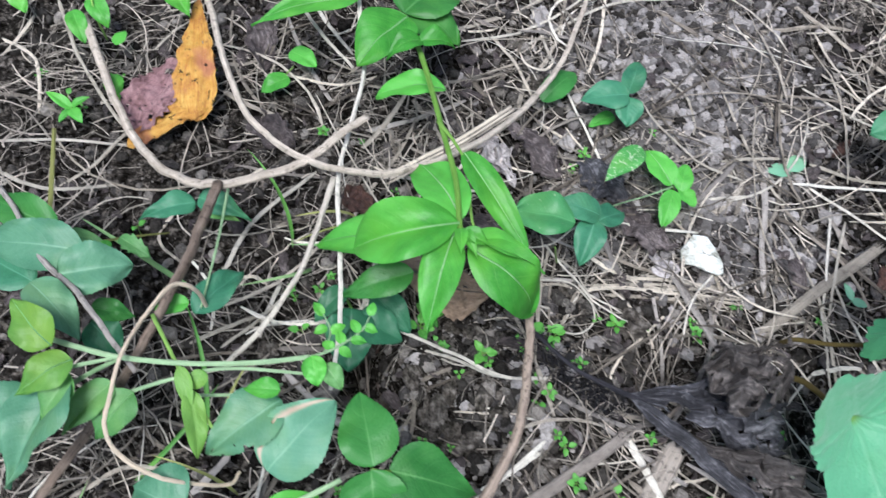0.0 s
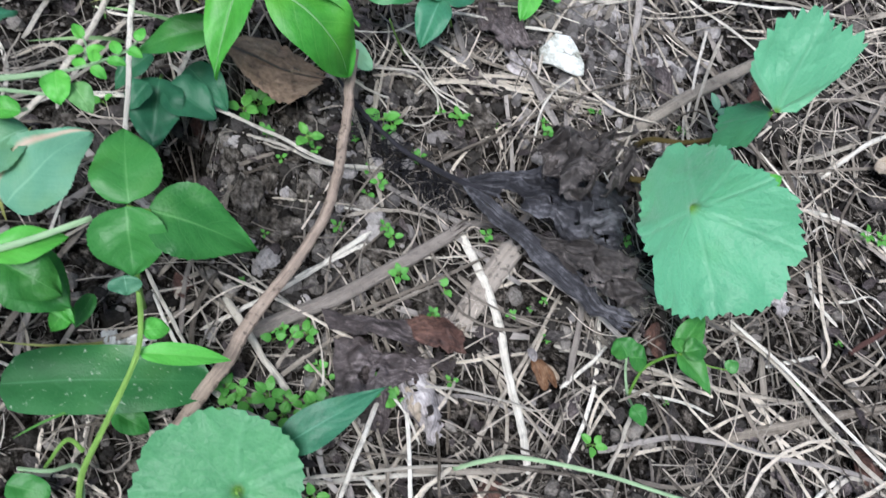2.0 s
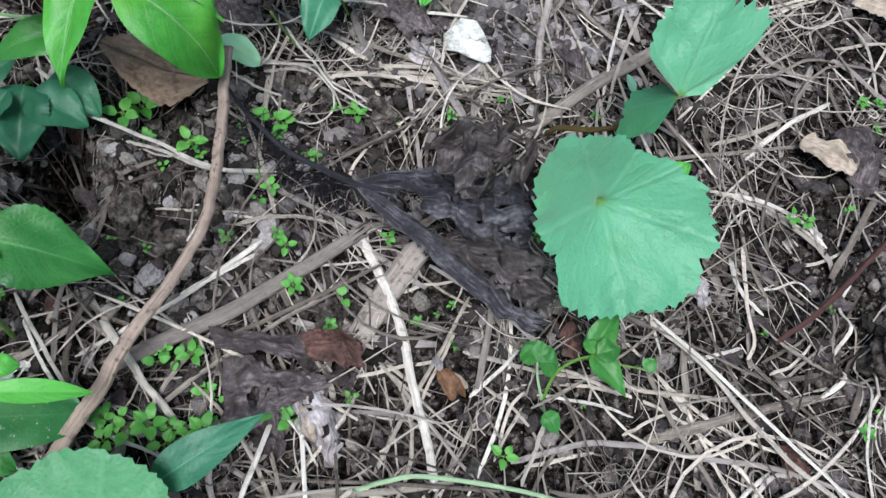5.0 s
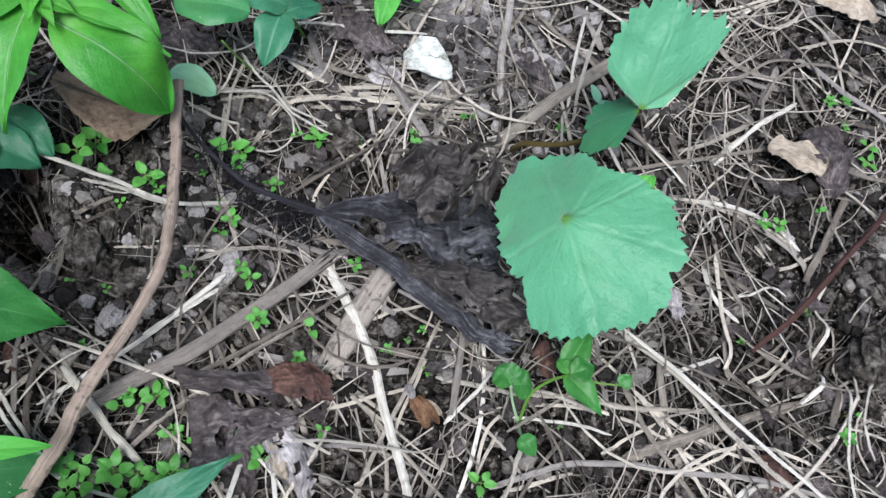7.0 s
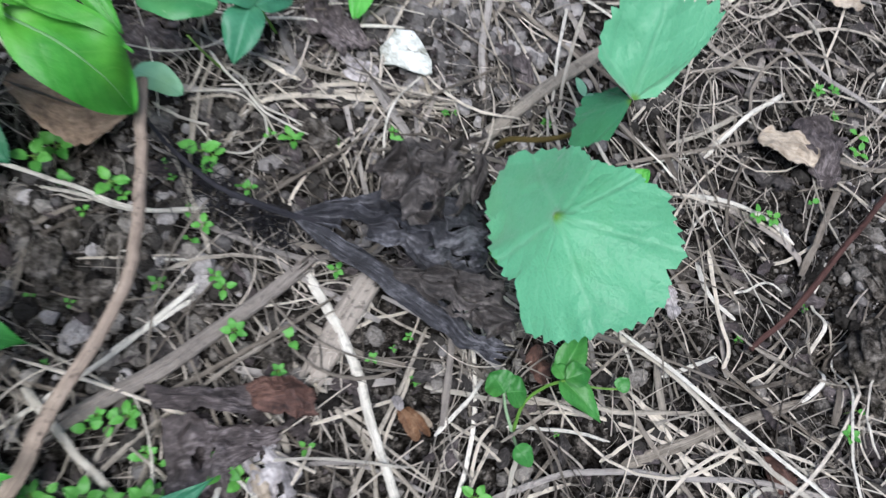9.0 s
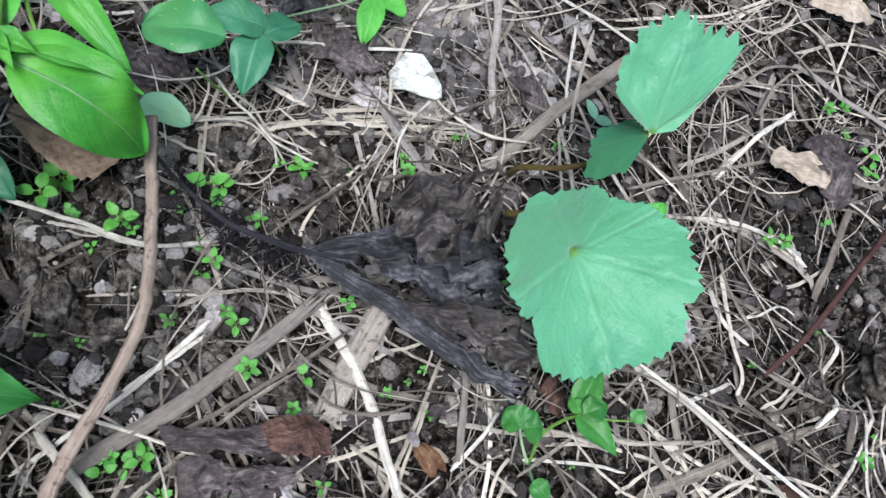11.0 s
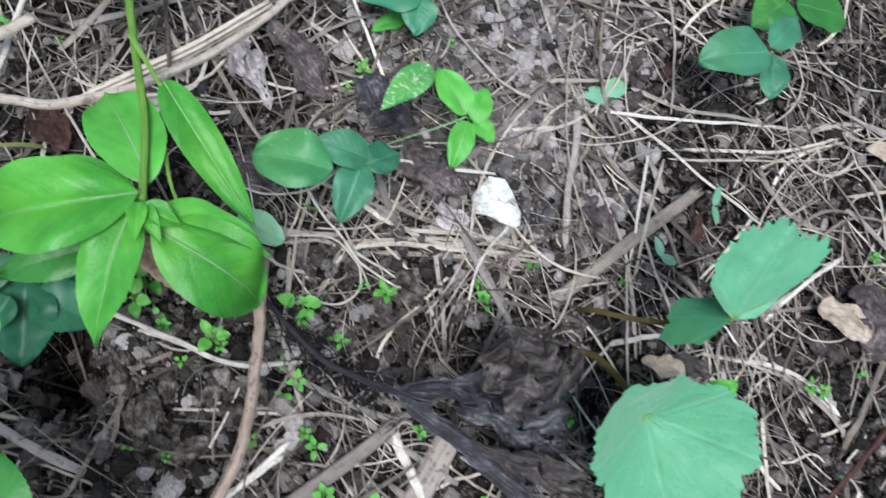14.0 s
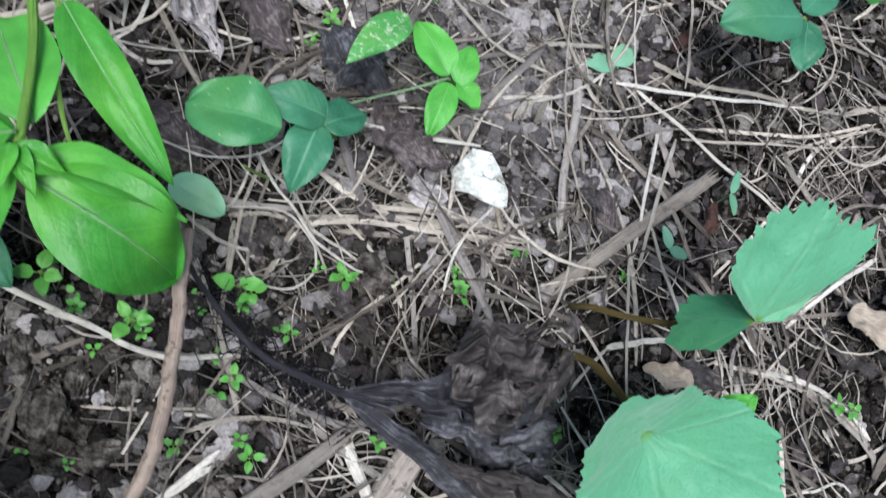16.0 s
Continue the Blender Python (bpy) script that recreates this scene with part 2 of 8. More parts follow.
def withered_material(name, low, mid, high, patch=None, scale=60, pits=0.0):
    mat, tree, bsdf = shader(name, 0.44, 0.30)
    place = node(tree, "TexCoord").outputs["Object"]
    uv = node(tree, "UVMap").outputs[0]
    mapped = node(tree, "Mapping")
    mapped.inputs["Scale"].default_value = (4, 9, 1)
    tree.links.new(uv, mapped.inputs[0])
    streak = noise_node(tree, 1.0, 5, 0.65, mapped.outputs[0])
    blotch, fine = noise_node(tree, scale, 5, 0.65, place), noise_node(tree, 420, 6, 0.7, place)
    tone = math_node(tree, "ADD", math_node(tree, "MULTIPLY", streak, 0.40), math_node(tree, "ADD", math_node(tree, "MULTIPLY", blotch, 0.36), math_node(tree, "MULTIPLY", fine, 0.28)))
    col = ramp_node(tree, tone, [(0.40, low), (0.53, mid), (0.68, high)])
    if patch:
        mask = ramp_node(tree, noise_node(tree, 38, 3, 0.5, place), [(0.52, (0, 0, 0)), (0.64, (1, 1, 1))])
        col = mix_node(tree, mask, col, patch)
    if pits:
        dots = ramp_node(tree, noise_node(tree, 190, 2, 0.5, place), [(0.64, (1, 1, 1)), (0.7, (1 - pits,) * 3)])
        col = mix_node(tree, 1.0, col, dots, "MULTIPLY")
    tree.links.new(col, bsdf.inputs["Base Color"])
    bump_node(tree, bsdf, math_node(tree, "ADD", math_node(tree, "MULTIPLY", streak, 0.7), math_node(tree, "MULTIPLY", fine, 0.5)), 0.9, 0.0022)
    return mat


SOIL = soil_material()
CRUMB = crumb_material("soil_crumbs", (0.005, 0.0045, 0.0041), (0.43, 0.395, 0.352), 0.13)
CLOD = soil_clod_material()
CRUMB_DRY = crumb_material("dry_soil_crumbs", (0.030, 0.0275, 0.026), (0.56, 0.525, 0.50), 0.32)
PALE = stalk_material("pale_straw", (0.34, 0.30, 0.235), (0.88, 0.84, 0.74), spots=0.30)
TAN = stalk_material("tan_straw", (0.070, 0.055, 0.041), (0.80, 0.718, 0.59), spots=0.40)
BROWN = stalk_material("brown_twig", (0.055, 0.045, 0.036), (0.30, 0.262, 0.215), spots=0.4)
DARK = stalk_material("dark_twig", (0.055, 0.043, 0.036), (0.30, 0.245, 0.21), spots=0.35)
PLANK = stalk_material("split_grey_wood", (0.045, 0.039, 0.034), (0.34, 0.30, 0.255), spots=0.5, grain=(20, 5, 1))
GREY = stalk_material("weathered_grey_wood", (0.11, 0.10, 0.092), (0.46, 0.42, 0.38), spots=0.4)
FLATWOOD = stalk_material("grey_brown_flat_wood", (0.06, 0.052, 0.046), (0.36, 0.32, 0.28), spots=0.22)
HAYSTALK = stalk_material("flattened_hay_stalk", (0.065, 0.055, 0.045), (0.43, 0.385, 0.32), spots=0.35)
STICK = stalk_material("tan_brown_stick_bark", (0.10, 0.073, 0.056), (0.47, 0.38, 0.305), spots=0.5)
VINE = stalk_material("dry_vine_bark", (0.21, 0.168, 0.125), (0.84, 0.755, 0.635), spots=0.4)
RUST = stalk_material("reddish_root_bark", (0.04, 0.02, 0.018), (0.16, 0.085, 0.07), spots=0.3)
AMBER = stalk_material("amber_tendril", (0.26, 0.185, 0.115), (0.76, 0.64, 0.48))
BLACK = stalk_material("blackened_stalk", (0.010, 0.010, 0.013), (0.06, 0.058, 0.066), rough=0.5)
FIBRE = stalk_material("dry_fibres", (0.014, 0.0112, 0.0094), (0.79, 0.712, 0.605), island=True, spots=0.4)
STEM = stalk_material("bright_green_stem", (0.12, 0.28, 0.04), (0.30, 0.52, 0.12), rough=0.45)
STEM_PALE = stalk_material("pale_green_stem", (0.24, 0.42, 0.20), (0.46, 0.66, 0.38), rough=0.45)
STEM_BROWN = stalk_material("olive_brown_petiole", (0.055, 0.042, 0.012), (0.16, 0.12, 0.042), rough=0.5)

LIME = leaf_material("bright_green_leaf", (0.028, 0.180, 0.016), (0.104, 0.415, 0.060), (0.24, 0.54, 0.14), 6, 0.42)
GREEN = leaf_material("mid_green_leaf", (0.013, 0.100, 0.017), (0.047, 0.205, 0.042), (0.15, 0.37, 0.12), 6, 0.42)
TEAL = leaf_material("blue_green_leaf", (0.013, 0.082, 0.040), (0.060, 0.225, 0.122), (0.15, 0.39, 0.26), 8)
DUSTY = leaf_material("dull_grey_green_leaf", (0.045, 0.165, 0.088), (0.12, 0.285, 0.17), (0.27, 0.49, 0.34), 8)
SCARRED = leaf_material("grey_green_leaf_with_a_pale_scar", (0.06, 0.20, 0.115), (0.13, 0.31, 0.195), (0.27, 0.50, 0.34), 8, stripe=(0.52, 0.36, 0.28))
MINT = leaf_material("mint_green_round_leaf", (0.045, 0.210, 0.104), (0.110, 0.360, 0.192), (0.24, 0.48, 0.31), 7, 0.42, round_leaf=True)
GOURD = leaf_material("mid_green_gourd_leaf", (0.045, 0.185, 0.075), (0.105, 0.315, 0.135), (0.18, 0.40, 0.22), 7, 0.44, round_leaf=True)
MINT_FOLD = leaf_material("smooth_blue_green_seed_leaf", (0.10, 0.285, 0.165), (0.19, 0.41, 0.265), (0.28, 0.50, 0.37), 7, 0.5)
MINT_DEEP = leaf_material("deep_green_lower_lobe", (0.015, 0.12, 0.055), (0.05, 0.21, 0.10), (0.09, 0.30, 0.16), 7, round_leaf=True)
MOTTLED = leaf_material("green_leaf_with_pale_mottling", (0.05, 0.27, 0.05), (0.12, 0.38, 0.10), (0.3, 0.5, 0.2), 7, speck=0.13)
SPECKLED = leaf_material("green_leaf_with_fine_pale_specks", (0.028, 0.165, 0.050), (0.080, 0.285, 0.105), (0.16, 0.42, 0.18), 7, speck=0.035)
BLADE = leaf_material("broad_grass_blade", (0.010, 0.080, 0.018), (0.038, 0.160, 0.046), (0.10, 0.28, 0.12), 1, speck=0.045, speck_colour=(0.55, 0.62, 0.5))
SPROUT = leaf_material("seedling_leaf", (0.035, 0.165, 0.020), (0.11, 0.34, 0.058), (0.2, 0.45, 0.12), 5)

DEEP = leaf_material("dark_blue_green_leaf", (0.012, 0.075, 0.036), (0.038, 0.155, 0.078), (0.09, 0.24, 0.14), 7, 0.42)
YELLOW = leaf_material("yellowing_green_leaf", (0.055, 0.185, 0.022), (0.150, 0.325, 0.065), (0.26, 0.42, 0.14), 6, 0.46)
LIGHT = leaf_material("light_green_leaf", (0.055, 0.205, 0.055), (0.14, 0.32, 0.105), (0.32, 0.54, 0.25), 6, 0.46)
SPRIG = leaf_material("sprig_green_leaf", (0.020, 0.115, 0.020), (0.070, 0.260, 0.055), (0.16, 0.40, 0.12), 5)
MIDRIB = stalk_material("pale_green_midrib", (0.16, 0.42, 0.13), (0.34, 0.60, 0.28), rough=0.45)
OLIVE = stalk_material("olive_green_stem", (0.10, 0.115, 0.03), (0.26, 0.27, 0.09), rough=0.5)

GRASS = (
    leaf_material("yellowing_grass", (0.22, 0.26, 0.07), (0.42, 0.44, 0.16), (0.5, 0.5, 0.25), 1),
    leaf_material("fresh_grass", (0.05, 0.20, 0.03), (0.14, 0.36, 0.08), (0.22, 0.44, 0.14), 1),
    leaf_material("pale_grass", (0.13, 0.28, 0.10), (0.28, 0.45, 0.20), (0.38, 0.54, 0.30), 1),
)

CHAR = withered_material("blackened_withered_leaf", (0.004, 0.004, 0.0047), (0.040, 0.0398, 0.0455), (0.25, 0.247, 0.268))
MUSTY = withered_material("withered_grey_brown_leaf", (0.005, 0.0045, 0.0042), (0.054, 0.0475, 0.0440), (0.27, 0.240, 0.222))
RUSSET = withered_material("rotting_russet_leaf", (0.022, 0.012, 0.010), (0.095, 0.050, 0.038), (0.27, 0.15, 0.11), pits=0.4)
PLUM = withered_material("rotting_plum_brown_leaf", (0.011, 0.0092, 0.009), (0.068, 0.055, 0.053), (0.31, 0.268, 0.262), pits=0.35)
BUFF = withered_material("dry_buff_leaf", (0.24, 0.185, 0.13), (0.46, 0.385, 0.295), (0.64, 0.565, 0.46), pits=0.4)
FAWN = withered_material("dry_fawn_leaf", (0.10, 0.066, 0.042), (0.265, 0.185, 0.122), (0.43, 0.33, 0.24), pits=0.4)
ASHEN = withered_material("ashen_leaf_skeleton", (0.08, 0.07, 0.068), (0.36, 0.33, 0.32), (0.76, 0.72, 0.70))
AUTUMN = withered_material("yellow_orange_autumn_leaf", (0.30, 0.11, 0.03), (0.48, 0.255, 0.05), (0.58, 0.40, 0.11), patch=(0.36, 0.15, 0.07), pits=0.9)
MAUVE = withered_material("mauve_brown_autumn_leaf", (0.09, 0.045, 0.045), (0.24, 0.135, 0.14), (0.42, 0.28, 0.275), pits=0.8)
HUSK = withered_material("chestnut_seed_husk", (0.05, 0.023, 0.011), (0.165, 0.082, 0.040), (0.42, 0.29, 0.18))


def chip_material():
    """Chalky white shell, grimy on one side, with a few wandering cracks."""
    mat, tree, bsdf = shader("chalky_white_flake", 0.6)
    place = node(tree, "TexCoord").outputs["Object"]
    warp = node(tree, "TexNoise")
    warp.inputs["Scale"].default_value = 140
    tree.links.new(place, warp.inputs["Vector"])
    bent = node(tree, "VectorMath", operation="MULTIPLY_ADD")
    tree.links.new(warp.outputs["Color"], bent.inputs[0])
    bent.inputs[1].default_value = (0.007, 0.007, 0.007)
    tree.links.new(place, bent.inputs[2])
    crack = node(tree, "TexVoronoi", feature="DISTANCE_TO_EDGE")
    crack.inputs["Scale"].default_value = 95
    tree.links.new(bent.outputs[0], crack.inputs["Vector"])
    grime = noise_node(tree, 75, 6, 0.7, place)
    col = ramp_node(tree, grime, [(0.40, (0.20, 0.20, 0.165)), (0.52, (0.46, 0.475, 0.43)), (0.62, (0.74, 0.75, 0.73))])
    lines = ramp_node(tree, crack.outputs["Distance"], [(0.006, (0.25, 0.24, 0.21)), (0.030, (1, 1, 1))])
    part_cracked = ramp_node(tree, noise_node(tree, 60, 2, 0.5, place), [(0.42, (0, 0, 0)), (0.52, (1, 1, 1))])
    tree.links.new(mix_node(tree, part_cracked, col, mix_node(tree, 1.0, col, lines, "MULTIPLY")), bsdf.inputs["Base Color"])
    bump_node(tree, bsdf, math_node(tree, "ADD", crack.outputs["Distance"], math_node(tree, "MULTIPLY", grime, 0.6)), 0.4, 0.0012)
    return mat


WHITE = chip_material()


# ---- shaping ----
class Geo:
    """Points, faces and lengthwise and crosswise coordinates, gathered into one mesh."""

    def __init__(self):
        self.v, self.f, self.uv, self.n = [], [], [], 0

    def add(self, verts, faces, uvs):
        self.f.extend([tuple(k + self.n for k in f) for f in faces])
        self.v.append(np.asarray(verts, float))
        self.uv.append(np.asarray(uvs, float))
        self.n += len(verts)
        return self

    def mesh(self, name, material, smooth=True):
        me = bpy.data.meshes.new(name)
        verts, uvs = np.concatenate(self.v), np.concatenate(self.uv)
        me.from_pydata(verts.tolist(), [], self.f)
        layer = me.uv_layers.new(name="UVMap")
        loops = np.empty(len(me.loops), dtype=np.int32)
        me.loops.foreach_get("vertex_index", loops)
        layer.data.foreach_set("uv", uvs[loops].astype(np.float32).ravel())
        me.polygons.foreach_set("use_smooth", np.full(len(me.polygons), smooth, dtype=bool))
        me.materials.append(material)
        me.update()
        return me


def part(name, geo, material, parent, label=""):
    ob = new(name, geo.mesh(name, material))
    ob.parent = parent
    return tagged(ob, label)


def thing(name, geo, material, label, category, group="", kind="", smooth=True):
    return tagged(new(name, geo.mesh(name, material, smooth)), label, category, group, kind)


def lattice(ix, iy, seed):
    h = (ix.astype(np.int64) * 374761393 + iy.astype(np.int64) * 668265263 + seed * 2147483647) & 0xFFFFFFFF
    h = ((h ^ (h >> 13)) * 1274126177) & 0xFFFFFFFF
    return ((h ^ (h >> 16)) & 0xFFFF) / 65535.0


def relief(x, y, cell, seed):
    """Smooth random relief from 0 to 1 with bumps about one cell wide."""
    x, y = np.asarray(x, float) / cell, np.asarray(y, float) / cell
    ix, iy = np.floor(x), np.floor(y)
    fx, fy = x - ix, y - iy
    fx, fy = fx * fx * (3 - 2 * fx), fy * fy * (3 - 2 * fy)
    a, b = lattice(ix, iy, seed), lattice(ix + 1, iy, seed)
    c, d = lattice(ix, iy + 1, seed), lattice(ix + 1, iy + 1, seed)
    return (a * (1 - fx) + b * fx) * (1 - fy) + (c * (1 - fx) + d * fx) * fy


def creases(x, y, cell, seed):
    """Winding folds, from 0 in the creases to 1 on the flats."""
    turn = 0.65 + 1.7 * (seed % 7)
    c, s = math.cos(turn), math.sin(turn)
    px = c * x - s * y + 0.5 * cell * (relief(x, y, cell * 1.7, seed + 90) - 0.5)
    py = s * x + c * y + 0.5 * cell * (relief(x + 3 * cell, y, cell * 1.7, seed + 91) - 0.5)
    return np.abs(2 * relief(px, py, cell, seed) - 1)


def hollow(x, y, cx, cy, wide, deep):
    return -deep * np.exp(-(((x - cx) ** 2 + (y - cy) ** 2) / wide**2))


def lie(x, y):
    """The lie of the ground: gentle swells, two hollows and the low bank."""
    x, y = np.asarray(x, float), np.asarray(y, float)
    z = 0.010 * (relief(x, y, 0.09, 3) - 0.5) + 0.005 * (relief(x, y, 0.03, 5) - 0.5)
    z = z + hollow(x, y, 0.005, 0.131, 0.014, 0.095) + hollow(x, y, 0.409, 0.082, 0.013, 0.026)
    z = z + hollow(x, y, 0.004, 0.152, 0.011, 0.055) + hollow(x, y, 0.045, 0.180, 0.020, 0.034) + hollow(x, y, 0.404, 0.052, 0.013, 0.028)
    z = z + hollow(x, y, 0.178, 0.136, 0.021, 0.036) - hollow(x, y, 0.21, 0.34, 0.06, 0.006)
    return z


def height(x, y):
    z = lie(x, y)
    z = z + 0.0085 * (np.abs(relief(x, y, 0.013, 7) - 0.5) - 0.25) + 0.0045 * (relief(x, y, 0.006, 11) - 0.5)
    return z


def spline(points, steps):
    """A smooth line through the points."""
    p = np.asarray(points, float)
    p = np.vstack([2 * p[0] - p[1], p, 2 * p[-1] - p[-2]])
    out = []
    for i in range(1, len(p) - 2):
        t = np.linspace(0, 1, steps, endpoint=False)[:, None]
        a, b, c, d = p[i - 1 : i + 3]
        out.append(0.5 * (2 * b + (c - a) * t + (2 * a - 5 * b + 4 * c - d) * t**2 + (3 * b - a - 3 * c + d) * t**3))
    return np.vstack(out + [p[-2:-1]])


def add_tube(geo, line, radius, sides=7, flat=1.0, taper=(1.0, 1.0), knots=0.12, rng=None, groove=0.0, blunt=1.0):
    """A stem along a line: oval across, a little uneven, closed at both ends."""
    line = np.asarray(line, float)
    n = len(line)
    way = np.gradient(line, axis=0)
    way /= np.linalg.norm(way, axis=1)[:, None] + 1e-12
    side = np.cross(way, (0.02, 0.03, 1.0))
    side /= np.linalg.norm(side, axis=1)[:, None] + 1e-12
    up = np.cross(side, way)
    run = np.r_[0, np.cumsum(np.linalg.norm(np.diff(line, axis=0), axis=1))]
    u = run / run[-1]
    r = radius * (taper[0] + (taper[1] - taper[0]) * u)
    if rng is not None:
        r = r * (1 + knots * rng.standard_normal(n))
    r[0], r[-1] = r[0] * blunt, r[-1] * blunt
    ang = np.linspace(0, 2 * math.pi, sides + 1)
    verts, uvs, faces = [], [], []
    for i in range(n):
        rr = (r[i] * (1 + groove * (np.cos(3 * ang + 5 * u[i]) + 0.6 * np.cos(2 * ang - 9 * u[i]))))[:, None]
        ring = line[i] + rr * (np.cos(ang)[:, None] * side[i] + flat * np.sin(ang)[:, None] * up[i])
        verts.append(ring)
        uvs.append(np.c_[np.full(sides + 1, run[i]), np.linspace(0, 1, sides + 1)])
    for i in range(n - 1):
        for k in range(sides):
            a = i * (sides + 1) + k
            faces.append((a, a + 1, a + sides + 2, a + sides + 1))
    faces.append(tuple(range(sides - 1, -1, -1)))
    last = (n - 1) * (sides + 1)
    faces.append(tuple(last + k for k in range(sides)))
    return geo.add(np.vstack(verts), faces, np.vstack(uvs))


def outline(u, a, b):
    top = a / (a + b)
    return (u**a * (1 - u) ** b) / (top**a * (1 - top) ** b)


def add_leaf(geo, base, tip, width, roll=0.0, a=0.6, b=0.75, fold=0.25, arch=0.1, wave=0.02, teeth=0, bite=0.06, crumple=0.0, ragged=0.0, holes=0.0, rows=18, half=5, seed=0, turn=0.0, quilt=0.0, sides=7, droop=0.0):
    """A leaf from its base to its tip. roll leans it about its midrib, fold raises its two halves, arch bows the midrib,
    wave ruffles the edges, teeth notch them, quilt puffs it up between its side veins, droop bends its end down,
    crumple, ragged and holes wither it."""
    rng = np.random.default_rng(seed + 17)
    base, tip = np.asarray(base, float), np.asarray(tip, float)
    axis = tip - base
    long = np.linalg.norm(axis)
    axis = axis / long
    side = np.cross(axis, (0, 0, 1.0))
    side /= np.linalg.norm(side)
    up = np.cross(side, axis)
    c, s = math.cos(radians(roll)), math.sin(radians(roll))
    side, up = c * side + s * up, c * up - s * side
    if teeth:
        rows = max(rows, teeth * 4)
    u = np.linspace(0, 1, rows + 1)
    v = np.linspace(-1, 1, 2 * half + 1)
    U, V = np.meshgrid(u, v, indexing="ij")
    w = np.maximum(outline(np.clip(U, 0.0005, 0.9995), a, b), 0.015) * width / 2
    if teeth:
        saw = (U * teeth) % 1.0
        w = w * (1 - bite * (np.abs(V) ** 3) * saw)
    if ragged:
        rag = np.where(V > 0, relief(U * 7, U * 0 + 1, 1.0, seed + 5), relief(U * 7, U * 0 + 9, 1.0, seed + 6))
        rag2 = np.where(V > 0, relief(U * 25, U * 0 + 1, 1.0, seed + 7), relief(U * 25, U * 0 + 9, 1.0, seed + 8))
        w = w * (1 - ragged * (0.7 * rag + 0.5 * rag2) * np.abs(V))
    phase = rng.uniform(0, 6.28, 2)
    lift = arch * long * 4 * U * (1 - U) + np.abs(V) * w * math.tan(fold) * (1 - 0.35 * np.abs(V))
    lift = lift + wave * width * np.abs(V) ** 2 * np.where(V > 0, np.sin(11 * U + phase[0]), np.sin(13 * U + phase[1]))
    lift = lift + 0.15 * width * (relief(U * 3.1, V * 1.6 + 4, 1.0, seed + 40) - 0.5) * np.minimum(1, 4 * U)
    lift = lift - droop * long * U**3
    if quilt:
        beat = (U - 0.30 * np.abs(V) ** 1.35) * sides + 0.22 * np.sign(V)
        lift = lift + quilt * width * np.abs(np.sin(math.pi * beat)) * np.abs(V) ** 0.6 * (1 - 0.75 * np.abs(V)) * np.sin(math.pi * np.clip(U, 0, 1)) ** 0.5
    across = V * w * math.cos(fold)
    bend = turn * long * U**2
    if crumple:
        X, Y = U * long * 1000, V * w * 1000
        lift = lift + crumple * (1.1 * creases(X, Y, 10, seed) + 0.5 * creases(X, Y, 4.5, seed + 1) + 0.14 * relief(X, Y, 1.8, seed + 2) - 0.8)
        across = across + crumple * 0.6 * (relief(X, Y, 6, seed + 3) - 0.5)
    place = base + U[..., None] * long * axis + (across + bend)[..., None] * side + lift[..., None] * up
    m = 2 * half + 1
    faces = []
    for i in range(rows):
        for k in range(m - 1):
            if holes and 0.1 < u[i] < 0.97 and relief(u[i] * 12, v[k] * 5, 1.0, seed + 21) > 1 - holes:
                continue
            q = i * m + k
            faces.append((q, q + 1, q + m + 1, q + m))
    return geo.add(place.reshape(-1, 3), faces, np.c_[U.ravel(), V.ravel()])


def leaf(parent, base, tip, width, material, name="leaf", label="", **shape):
    if name == "leaf":
        # living leaves draw out to a point
        shape["b"], width = shape.get("b", 0.75) * 1.5, width * 1.05
        if width > 0.009:
            if width > 0.019 and material not in (LIME, MINT_FOLD, SPECKLED, TEAL):
                shape = {"teeth": 15, "bite": 0.045, **shape}
            shape = {"rows": 40, "half": 8, "quilt": 0.014, "droop": 0.05, "wave": 0.035, **shape}
    geo = add_leaf(Geo(), base, tip, width, seed=int(abs(base[0] * 9131 + tip[1] * 7717) * 10), **shape)
    ob = part(name, geo, material, parent, label)
    if name == "leaf" and width > 0.017 and material in (LIME, YELLOW, LIGHT, MOTTLED):
        half = shape["half"]
        line = geo.v[0].reshape(-1, 2 * half + 1, 3)[:-2, half].copy()
        line[:, 2] += 0.005 * width
        part("midrib", add_tube(Geo(), line, 0.015 * width, 6, 0.5, (1.3, 0.25), 0.0), MIDRIB, ob, "pale green midrib")
    return ob


def stem(parent, points, radius, material, name="stem", taper=(1.0, 0.7), label=""):
    rng = np.random.default_rng(int(abs(points[0][0]) * 1e5))
    return part(name, add_tube(Geo(), spline(points, 6), radius, 8, 1.0, taper, 0.03, rng), material, parent, label)


def plant(name, x, y, label, category, group="", kind=""):
    ob = tagged(new(name), label, category, group, kind)
    ob.location = (x, y, float(lie(x, y)))
    ob.empty_display_size = 0.01
    bpy.context.view_layer.update()
    return ob


def rooted(parent):
    """Keep the parts of a plant where they were built, now that it stands at its root."""
    x = Matrix.Translation(parent.location).inverted()
    for ob in parent.children_recursive:
        ob.matrix_parent_inverse = x if ob.parent == parent else Matrix()
    return parent


STRAW_KIND = {
    "pale": (PALE, "pale cream dry grass straw lying on the soil"),
    "tan": (TAN, "tan dry grass straw lying on the soil"),
    "brown": (BROWN, "thin brown dry twig lying among the straw"),
    "dark": (DARK, "dark damp twig lying among the straw"),
    "grey": (GREY, "weathered grey stalk lying among the straw"),
}


